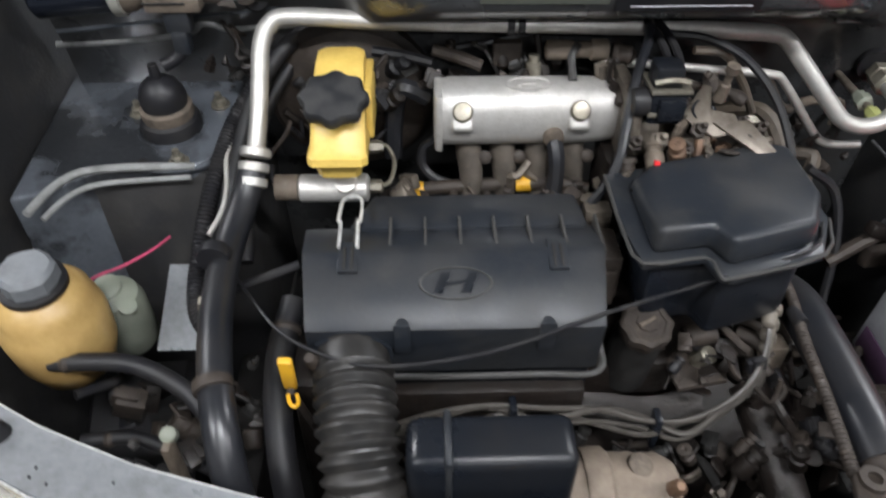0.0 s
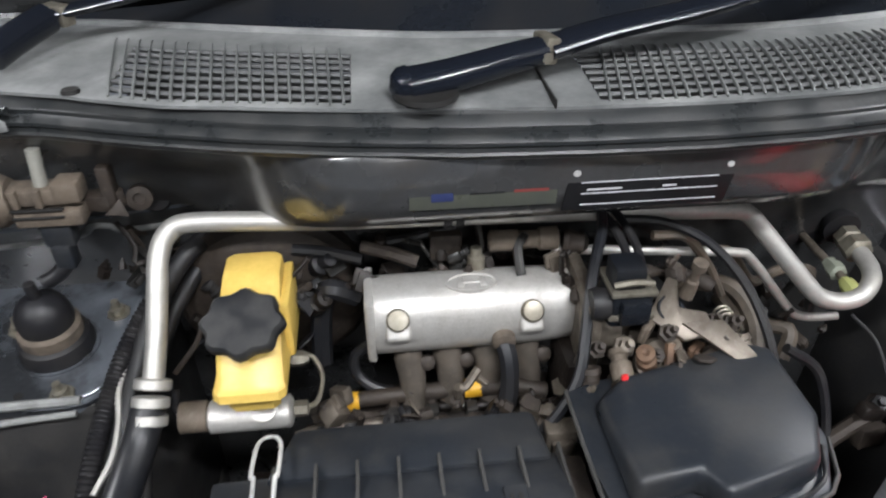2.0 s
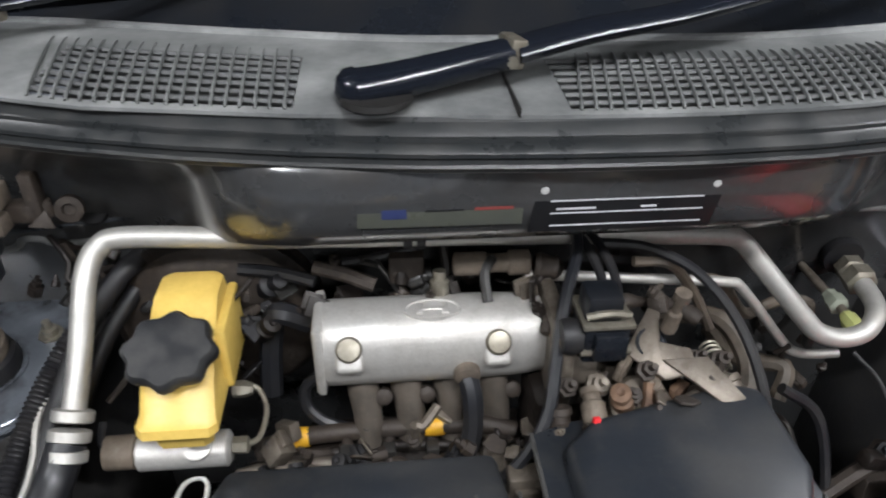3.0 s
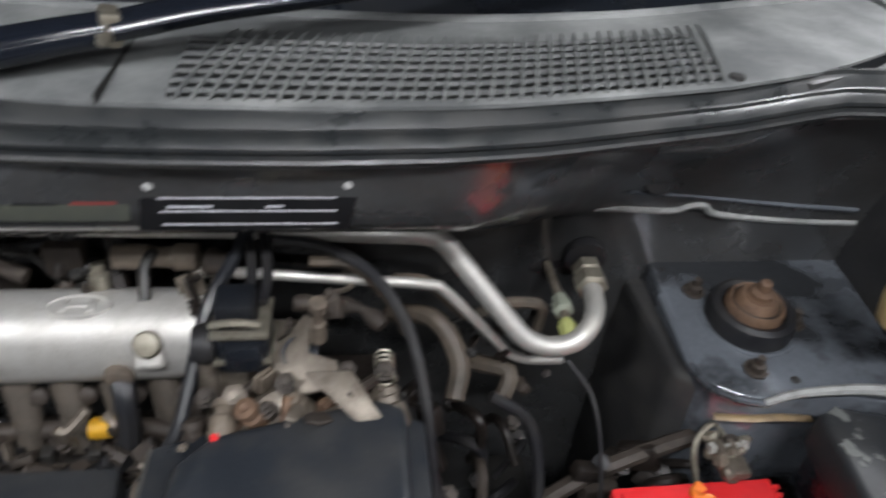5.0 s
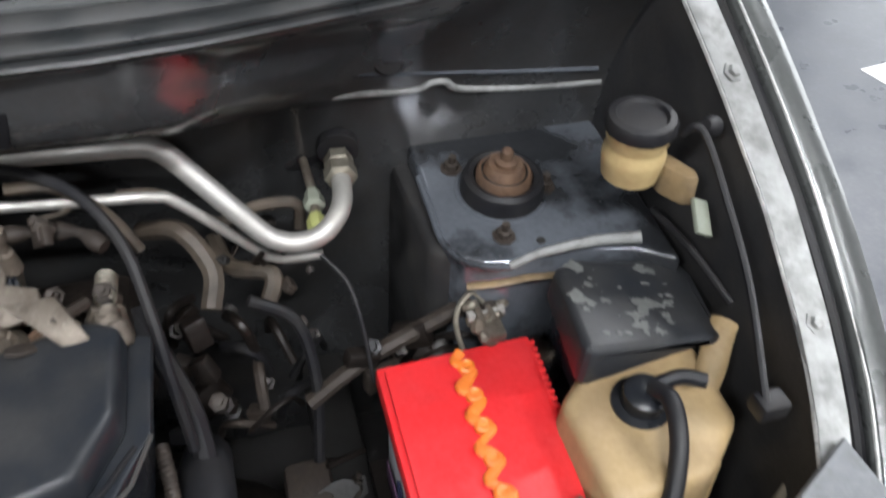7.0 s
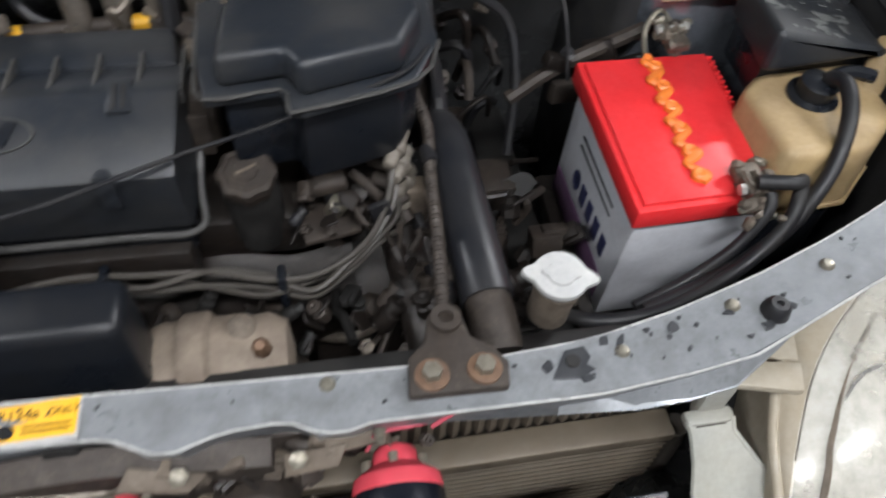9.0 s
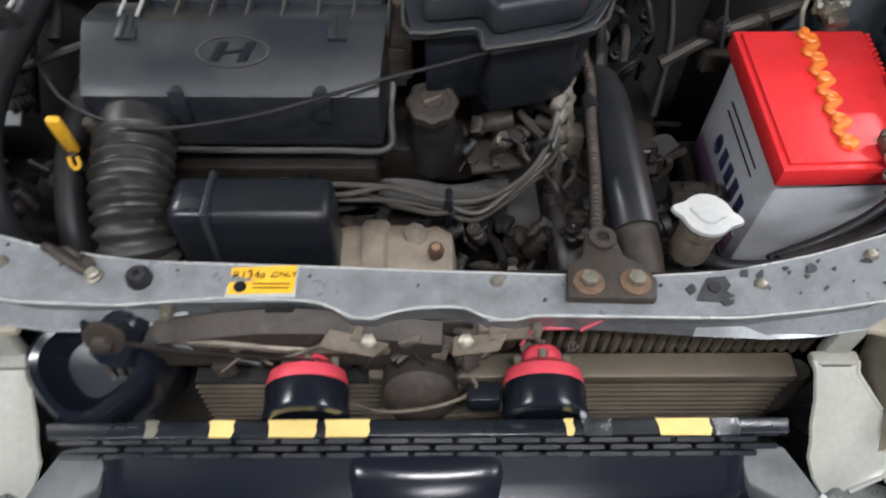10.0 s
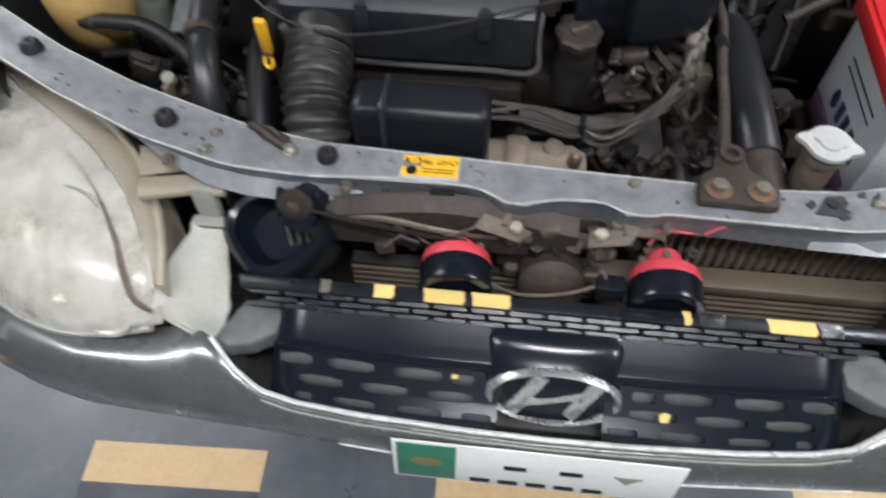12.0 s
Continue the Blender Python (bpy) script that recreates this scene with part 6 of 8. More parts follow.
    part("badge_back", moved(lathe([(0.064, -0.006), (0.064, -0.001), (0.001, -0.001)], seg=48), M @ el), dark_void, pd)
    part("badge_ring", moved(lathe([(0.0598, -0.002), (0.0602, 0.003), (0.0632, 0.0058), (0.0662, 0.003), (0.0668, -0.006)], seg=64), M @ el), badge_chrome, pd, "worn chrome oval ring")
    for x in (-0.029, 0.029):
        part("badge_stroke", moved(prism([(x - 0.0225, -0.0245), (x - 0.0075, -0.0285), (x + 0.0225, 0.0245), (x + 0.0075, 0.0285)], -0.001, 0.0035, 0.0014), M), badge_chrome, pd)
    part("badge_stroke", moved(loft([[Vector((x, y - h, -0.001)), Vector((x, y - h * 0.6, 0.0035)), Vector((x, y + h * 0.6, 0.0035)), Vector((x, y + h, -0.001))] for x, y, h in ((-0.030, -0.005, 0.009), (-0.015, -0.005, 0.006), (0.0, -0.001, 0.005), (0.015, 0.004, 0.006), (0.030, 0.005, 0.009))]), M), badge_chrome, pd)
    for s in (1, -1):
        bm = prism([(0.350, -0.157), (0.325, -0.116), (0.288, -0.110), (0.283, -0.128), (0.286, -0.148), (0.312, -0.163), (0.334, -0.168)], 0.648, 0.674, 0.003, 0.97, 2, lambda x, y: 0.25 * (y + 0.14))
        part("corner", bm if s > 0 else mirror(bm, G), corner_grey, g, "faded grey corner of the grille")


grille()


def bumper():
    b = thing("front_bumper", (C, -0.2, 0.3), "dark grey painted front bumper, its lip highlight in the colour", "bumper")
    fy = lambda x: interp(abs(x - C), [0, 0.12, 0.26, 0.33, 0.43, 0.52, 0.58, 0.635, 0.69, 0.75], [-0.215, -0.212, -0.203, -0.198, -0.189, -0.177, -0.163, -0.143, -0.112, -0.06])
    ax = [0, 0.08, 0.19, 0.255, 0.295, 0.325, 0.348, 0.375, 0.42, 0.5, 0.75]
    ly = lambda x: interp(abs(x - G), ax, [-0.214, -0.213, -0.209, -0.203, -0.195, -0.178, -0.156, -0.138, -0.142, -0.150, 0.0])
    lz = lambda x: interp(abs(x - G), ax, [0.625, 0.626, 0.628, 0.629, 0.633, 0.645, 0.660, 0.658, 0.645, 0.636, 0.645])
    drop = lambda x: interp(abs(x - C), [0, 0.3, 0.43, 0.55, 0.75], [0.040, 0.046, 0.068, 0.088, 0.10])
    rings = []
    for x in lin(C - 0.75, C + 0.75, 100):
        y, l, z = fy(x), ly(x), lz(x)
        o = min(y - 0.006, l - 0.012)
        zz = interp(abs(x - C), [0, 0.26, 0.4, 0.5, 0.75], [0.618, 0.622, 0.632, 0.630, 0.640])
        dr = drop(x)
        rings.append([Vector((x, yy, h)) for yy, h in ((l + 0.012, z - 0.035), (l + 0.003, z - 0.006), (l, z), (l - 0.004, z), ((l + o) / 2, (z + zz) / 2 + 0.003), (o, zz - 0.004), (y - 0.013, zz - 0.4 * dr), (y - 0.017, zz - 0.85 * dr), (y - 0.014, zz - dr), (y + 0.020, zz - dr - 0.012), (y + 0.050, zz - dr - 0.06), (y + 0.085, 0.40), (y + 0.12, 0.33), (y + 0.15, 0.33), (l + 0.13, z - 0.10))])
    part("cover", loft(rings), paint, b, "", 60)
    xs = lin(G - 0.350, G + 0.350, 60)
    # near-white tube paints the highlight along the lip
    part("lip_trim", tube([(x, ly(x) + 0.0005, lz(x) + 0.001) for x in xs], 0.0030, 8, 2), worn_glint, b, "lip along the grille opening, highlight in its colour")
    part("lip_trim", tube([(x, ly(x) - 0.0085, lz(x) - 0.0015) for x in lin(G - 0.29, G + 0.29, 40)], 0.0012, 6, 2), pearl, b, "second pale edge line")
    part("lower_strip", tube([(x, fy(x) - 0.016, 0.580 + 0.01 * abs(x - C)) for x in lin(C - 0.22, C + 0.30, 16)], 0.0022, 8, 2), worn_glint, b, "pale strip along the lower edge of the bumper")
    n = thing("number_plate", (0.0, -0.25, 0.56), "white registration plate with a green panel", "number plate")
    M = pose(-0.005, -0.2420, 0.6125, 86, 0, 0)
    part("holder", moved(box(-0.12, 0.12, -0.034, -0.004, -0.020, 0.0, 0.002), M), black_plastic, n, "black plate holder")
    part("plate", moved(box(-0.139, 0.139, -0.036, 0.044, 0, 0.0015, 0.0006), M), surf("plate_white", (0.72, 0.73, 0.70), 0.4, 0, (0.6, 0.6, 0.57), 0.4, 20, 0.03), n)
    part("green_panel", moved(box(-0.135, -0.077, -0.032, 0.040, 0.0015, 0.0021, 0.0002), M), surf("plate_green", (0.02, 0.16, 0.09), 0.45, 0, (0.015, 0.1, 0.06), 0.4, 40, 0.03), n, "dark green panel")
    part("emblem", moved(lathe([(0.001, 0.0006), (0.016, 0.0006), (0.016, 0.0)], seg=20), M @ pose(-0.106, 0.004, 0.002) @ Matrix.Diagonal((1, 0.55, 1, 1))), surf("plate_olive", (0.16, 0.14, 0.04), 0.5), n)
    for x0, x1, y in ((-0.030, -0.008, 0.006), (0.024, 0.046, 0.006), (-0.062, -0.042, -0.028), (-0.034, -0.014, -0.028), (-0.006, 0.014, -0.028), (0.022, 0.042, -0.028), (0.05, 0.07, -0.028)):
        part("bar", moved(box(x0, x1, y - 0.004, y + 0.005, 0.0015, 0.0021, 0.0002), M), ink_black, n)
    part("corner_mark", moved(prism([(0.075, 0.012), (0.103, 0.012), (0.089, -0.004)], 0.0015, 0.0021, 0), M), green_grey, n)


bumper()

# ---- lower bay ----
# added sheet hides the floor and paints the bay's bottom as shade
part("undertray", sheet(lambda x, y: (x, y, 0.34 + 0.02 * math.sin(x * 9) * math.sin(y * 11)), lin(-0.66, 0.69, 16), lin(0.03, 0.70, 8), 0.004), dark_void, body, "added dark sheet that paints the shade under the engine")
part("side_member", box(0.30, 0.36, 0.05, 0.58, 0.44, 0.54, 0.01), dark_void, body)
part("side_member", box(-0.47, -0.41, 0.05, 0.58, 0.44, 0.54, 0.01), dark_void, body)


def wiper():
    w = thing("windscreen_wiper", (-0.135, 0.42, 1.13), "black windscreen wiper arm parked across the cowl", "wiper", "wipers")
    part("recess", lathe([(0.001, 0.0), (0.026, 0.0005), (0.027, -0.004)], (-0.134, 0.455, 1.1218), (0, -0.05, 1), 28), dark_void, w, "dark recess round the spindle")
    part("spindle_cap", tube([(-0.150, 0.460, 1.124), (-0.127, 0.465, 1.126), (-0.100, 0.470, 1.130), (-0.063, 0.478, 1.136), (-0.033, 0.485, 1.140)], 0.0125, 14, 5, lambda s: 0.019 - 0.03 * s, 0.75), gloss_black, w)
    part("spindle_end", lathe([(0.0165, -0.002), (0.0158, 0.005), (0.011, 0.011), (0.001, 0.014)], (-0.150, 0.460, 1.1235), (-1, -0.2, -0.08), 20), gloss_black, w)
    part("hinge_clip", moved(box(-0.007, 0.007, -0.013, 0.013, -0.011, 0.012, 0.003), pose(-0.031, 0.486, 1.141, 0, 8, 18)), zinc, w, "bright hinge clip")
    part("hinge_pin", lathe([(0.0045, -0.017), (0.0045, 0.0)], (-0.028, 0.484, 1.138), (0.3, 1, 0), 10), zinc, w)
    part("arm", tube([(-0.031, 0.4855, 1.141), (0.0315, 0.507, 1.149), (0.1228, 0.534, 1.156), (0.232, 0.569, 1.170), (0.36, 0.60, 1.195), (0.52, 0.66, 1.22)], 0.0125, 12, 5, lambda s: 0.0165 - 0.013 * s, 0.6), gloss_black, w)
    part("blade", tube([(0.06, 0.545, 1.146), (0.2, 0.575, 1.163), (0.36, 0.635, 1.195), (0.5, 0.69, 1.23)], 0.006, 8, 4), rubber, w, "rubber wiper blade")
    settle(w, (0.006, -0.028, 0.020))
    v = thing("windscreen_wiper", (-0.47, 0.55, 1.14), "black windscreen wiper arm at the windscreen corner", "wiper", "wipers")
    part("spindle_cap", tube([(-0.50, 0.50, 1.135), (-0.485, 0.53, 1.143), (-0.468, 0.56, 1.15)], 0.014, 12, 4), gloss_black, v)
    part("hinge_clip", moved(box(-0.008, 0.008, -0.014, 0.014, -0.010, 0.010, 0.003), pose(-0.462, 0.57, 1.15, 0, 0, 60)), zinc, v)
    part("arm", tube([(-0.465, 0.565, 1.152), (-0.40, 0.588, 1.160), (-0.30, 0.62, 1.175), (-0.1, 0.67, 1.20)], 0.011, 12, 5, None, 0.55), gloss_black, v)
    settle(v, (0.0, 0.03, 0.014))


wiper()


def reservoir_right():
    r = thing("steering_reservoir", (0.592, 0.385, 0.92), "cream plastic fluid reservoir with a ribbed black cap", "fluid reservoir")
    at = (0.614, 0.386, 0.964)
    ax = (-0.05, -0.05, 1)
    part("bottle", lathe([(0.016, -0.030), (0.026, -0.024), (0.0285, -0.006), (0.0285, 0.002), (0.0255, 0.007), (0.0255, 0.012), (0.028, 0.017), (0.028, 0.026), (0.026, 0.030)], at, ax, 32), cream_tank, r, "cream translucent bottle")
    part("cap", lathe([(0.028, 0.026), (0.0315, 0.027), (0.0315, 0.035), (0.029, 0.039), (0.023, 0.040), (0.021, 0.037), (0.001, 0.037)], at, ax, 40, lambda a: 1 + 0.012 * math.cos(20 * a)), rubber, r, "ribbed black cap")
    part("bracket", prism([(0.636, 0.392), (0.652, 0.388), (0.664, 0.356), (0.660, 0.342), (0.648, 0.346), (0.636, 0.366)], 0.925, 0.956, 0.004, 0.9), tan_dark, r, "tan moulded bracket")
    part("bracket_foot", moved(prism([(-0.010, -0.016), (0.006, -0.022), (0.012, 0.010), (-0.004, 0.016)], 0, 0.006, 0.002), pose(0.654, 0.328, 0.928, 40, 10, 10)), green_grey, r, "pale bracket foot")
    p = thing("bonnet_prop", (0.62, 0.3, 0.95), "thin black steel bonnet prop rod clipped along the wing", "prop rod")
    part("rod", tube([(0.648, 0.372, 0.985), (0.654, 0.366, 0.996), (0.661, 0.356, 0.990), (0.664, 0.32, 0.962), (0.660, 0.25, 0.915), (0.640, 0.168, 0.862)], 0.0035, 8, 6), rubber, p)
    part("pivot", lathe([(0.010, 0), (0.010, 0.008), (0.006, 0.014)], (0.676, 0.37, 0.990), (-0.9, -0.3, 0.4), 12), rubber, p)
    part("clip", box(0.634, 0.660, 0.163, 0.183, 0.850, 0.868, 0.003), rubber, p)
    for pts in ([(0.655, 0.39, 0.885), (0.670, 0.34, 0.875), (0.684, 0.28, 0.855)],):
        q = single("rubber_tube", tube(pts, 0.004, 8, 5), rubber, "thin black rubber tube on the inner wing", "tube", "wing tubes")


reservoir_right()


def left_side():
    r = thing("coolant_tank", (-0.56, 0.17, 0.72), "amber plastic reservoir with a grey hexagonal cap", "fluid reservoir")
    at, ax = (-0.567, 0.207, 0.808), (0.05, -0.12, 1)
    part("bottle", lathe([(0.026, -0.070), (0.040, -0.058), (0.048, -0.03), (0.050, 0.008), (0.047, 0.026), (0.044, 0.030), (0.044, 0.040), (0.037, 0.050), (0.028, 0.056), (0.026, 0.066)], at, ax, 40), amber_tank, r)
    part("collar", lathe([(0.026, 0.058), (0.030, 0.060), (0.030, 0.066), (0.025, 0.068)], at, ax, 24), rubber, r)
    part("cap", lathe([(0.023, 0.064), (0.0255, 0.067), (0.025, 0.082), (0.021, 0.086), (0.001, 0.087)], at, ax, 12, lambda a: 1 + 0.03 * math.cos(6 * a)), surf("grey_cap_plastic", (0.14, 0.15, 0.16), 0.5, 0, (0.08, 0.08, 0.08), 0.5, 30, 0.1), r, "grey hexagonal cap")
    p = thing("washer_pump", (-0.52, 0.245, 0.72), "grey-green plastic canister beside the amber reservoir", "canister")
    part("shell", lathe([(0.030, -0.06), (0.036, -0.05), (0.036, 0.015), (0.030, 0.030), (0.018, 0.036), (0.001, 0.037)], (-0.515, 0.245, 0.765), (0.05, -0.15, 1), 28), green_grey, p)
    part("top_disc", lathe([(0.019, 0), (0.019, 0.008), (0.015, 0.010), (0.001, 0.010)], (-0.520, 0.243, 0.798), (0.0, -0.25, 1), 20), green_grey, p)
    part("rib", lathe([(0.012, 0), (0.012, 0.006), (0.001, 0.007)], (-0.492, 0.222, 0.788), (0.3, -0.3, 1), 14), green_grey, p)
    settle(p, (-0.028, 0.034, -0.013), (0.82, 0.82, 0.95), (-0.515, 0.245, 0.765))
    k = thing("apron_panel", (-0.46, 0.22, 0.7), "pale grey scraped body panel beside the canister", "body panel")
    part("panel", sheet(lambda u, v: (-0.488 + 0.055 * u, 0.22 + 0.09 * v, 0.750 + 0.04 * v), lin(0, 1, 5), lin(0, 1, 5), 0.004), beam_paint, k)
    # harnesses in ribbed conduit
    ribbed = lambda s: 0.0088 + 0.0012 * math.cos(s * 2 * math.pi / 0.0045)
    h = thing("wiring_harness", (-0.43, 0.4, 0.8), "ribbed black wiring conduit beside the strut tower", "wiring harness")
    part("conduit", tube([(-0.372, 0.505, 0.945), (-0.395, 0.475, 0.925), (-0.418, 0.435, 0.90), (-0.433, 0.385, 0.872), (-0.443, 0.335, 0.84), (-0.449, 0.285, 0.805), (-0.445, 0.245, 0.785), (-0.430, 0.225, 0.775), (-0.412, 0.235, 0.775)], 0.009, 10, 40, ribbed), rubber, h)
    part("conduit", tube([(-0.34, 0.52, 0.965), (-0.37, 0.49, 0.95), (-0.398, 0.455, 0.915), (-0.412, 0.41, 0.88), (-0.42, 0.36, 0.85), (-0.43, 0.30, 0.80), (-0.435, 0.25, 0.74)], 0.010, 10, 6), rubber, h)
    part("cable", tube([(-0.36, 0.50, 0.93), (-0.385, 0.465, 0.90), (-0.398, 0.42, 0.87), (-0.405, 0.37, 0.84), (-0.40, 0.30, 0.80)], 0.008, 10, 6), rubber, h)
    part("wire", tube([(-0.418, 0.42, 0.890), (-0.424, 0.39, 0.878), (-0.421, 0.36, 0.862), (-0.422, 0.33, 0.85), (-0.432, 0.300, 0.840)], 0.003, 8, 6), alu_pipe, h, "bare grey line")
    part("plug", lathe([(0.010, -0.012), (0.012, 0.0), (0.011, 0.014), (0.006, 0.018)], (-0.425, 0.232, 0.80), (0.2, -0.2, 1), 12), zinc, h, "pale connector plug")
    single("pink_wire", tube([(-0.555, 0.240, 0.81), (-0.539, 0.247, 0.83), (-0.512, 0.264, 0.832), (-0.490, 0.287, 0.832), (-0.478, 0.311, 0.83)], 0.0015, 8, 6), surf("pink_insulation", (0.42, 0.04, 0.11), 0.45), "loose pink wire below the strut tower", "wire")
    # hoses at the front corner
    for pts, rr in (([(-0.56, 0.165, 0.80), (-0.53, 0.165, 0.80), (-0.48, 0.160, 0.80), (-0.435, 0.145, 0.78), (-0.405, 0.12, 0.76)], 0.009), ([(-0.54, 0.125, 0.73), (-0.49, 0.13, 0.725), (-0.44, 0.115, 0.71), (-0.40, 0.10, 0.70)], 0.007), ([(-0.34, 0.24, 0.80), (-0.35, 0.18, 0.78), (-0.345, 0.12, 0.76), (-0.335, 0.07, 0.72), (-0.33, 0.06, 0.62)], 0.014)):
        t = thing("coolant_hose", pts[-1], "short black rubber coolant hose", "hose", "coolant hoses")
        part("hose", tube(pts, rr, 12, 6), rubber, t)
        d = Vector(pts[1]) - Vector(pts[0])
        part("clamp", lathe([(rr, -0.004), (rr + 0.0015, 0.0), (rr, 0.004)], Vector(pts[0]) + d * 0.5, d, 16), brown_metal, t, "dull steel hose clamp")
    b = thing("idler_bolt", (-0.434, 0.092, 0.77), "small greenish bolt head on a dusty stay", "bolt")
    part("head", lathe([(0.0075, -0.005), (0.0075, 0.004), (0.005, 0.006), (0.001, 0.006)], (-0.434, 0.092, 0.785), (0, -0.5, 1), 12), green_grey, b)
    part("stay", box(-0.438, -0.430, 0.075, 0.092, 0.70, 0.785, 0.002), sand_metal, b)
    d = thing("dipstick", (-0.33, 0.12, 0.74), "yellow oil dipstick handle", "dipstick")
    part("handle", moved(box(-0.0065, 0.0065, -0.004, 0.004, -0.026, 0.026, 0.003), pose(-0.329, 0.128, 0.822, 12, 3, 0)), signal_yellow, d)
    part("ring", tube([(-0.331, 0.122, 0.800), (-0.330, 0.118, 0.793), (-0.326, 0.116, 0.790), (-0.322, 0.118, 0.793), (-0.323, 0.122, 0.800)], 0.002, 8, 5), signal_yellow, d)
    part("tube", tube([(-0.329, 0.125, 0.80), (-0.325, 0.14, 0.75), (-0.32, 0.17, 0.66)], 0.004, 8, 5), brown_metal, d)
    single("sensor_stub", lathe([(0.010, -0.02), (0.011, 0.0), (0.009, 0.012), (0.005, 0.02), (0.001, 0.02)], (-0.306, 0.152, 0.808), (-0.3, -0.5, 1), 10), brown_metal, "dusty brown sensor plug by the intake duct", "sensor")


left_side()


def wiper_motor():
    m = thing("wiper_motor", (-0.53, 0.48, 1.0), "black wiper motor with dusty bracket and connector", "wiper motor")
    at, ax = (-0.528, 0.481, 1.032), (1, 0.10, 0.06)
    part("can", lathe([(0.018, -0.088), (0.0225, -0.084), (0.0235, -0.01), (0.0235, 0.0)], at, ax, 28), gloss_black, m, "gloss black motor can")
    part("flange", lathe([(0.026, -0.006), (0.0285, -0.004), (0.0285, 0.005), (0.024, 0.007)], at, ax, 28), pearl, m, "pale end ring")
    part("gear_case", lathe([(0.026, 0.004), (0.025, 0.016), (0.019, 0.026), (0.001, 0.028)], at, ax, 20), sand_metal, m, "dusty gear case")
    blk = part("block", join(box(-0.510, -0.448, 0.470, 0.496, 1.030, 1.046, 0.003), box(-0.500, -0.440, 0.466, 0.492, 1.010, 1.027, 0.003), box(-0.462, -0.438, 0.468, 0.494, 1.032, 1.052, 0.003)), sand_metal, m, "dusty connector block")
    for z in (1.0285, 1.021):
        part("groove", box(-0.500, -0.455, 0.4645, 0.469, z - 0.0012, z + 0.0012, 0.0004), dark_void, blk)
    for x in (-0.494, -0.474):
        part("rib", box(x - 0.003, x + 0.003, 0.466, 0.472, 1.030, 1.048, 0.001), sand_metal, blk)
    part("post", tube([(-0.474, 0.482, 1.040), (-0.472, 0.486, 1.080)], 0.0062, 12, 3), pearl, m, "pale upright stub")
    part("bracket", join(prism([(-0.452, 0.484), (-0.425, 0.482), (-0.408, 0.492), (-0.412, 0.502), (-0.45, 0.500)], 1.014, 1.030, 0.002), box(-0.426, -0.414, 0.484, 0.500, 1.010, 1.058, 0.002), moved(prism([(-0.010, -0.006), (0.010, -0.012), (0.006, 0.006)], 0, 0.004, 0.001), pose(-0.416, 0.482, 1.020, 70, 0, 20))), brown_metal, m, "dusty steel bracket")
    part("lug", lathe([(0.012, -0.004), (0.012, 0.004), (0.006, 0.005), (0.005, 0.002)], (-0.398, 0.500, 1.018), (0.2, -1, 0.2), 16), brown_metal, m)
    part("cable_plug", join(box(-0.484, -0.456, 0.470, 0.490, 0.985, 1.011, 0.003), box(-0.479, -0.461, 0.466, 0.486, 0.962, 0.988, 0.003)), slate_plastic, m, "black cable plug")
    part("boot", tube([(-0.472, 0.474, 0.965), (-0.482, 0.470, 0.955), (-0.495, 0.466, 0.950)], 0.0075, 10, 4), rubber, m)


wiper_motor()


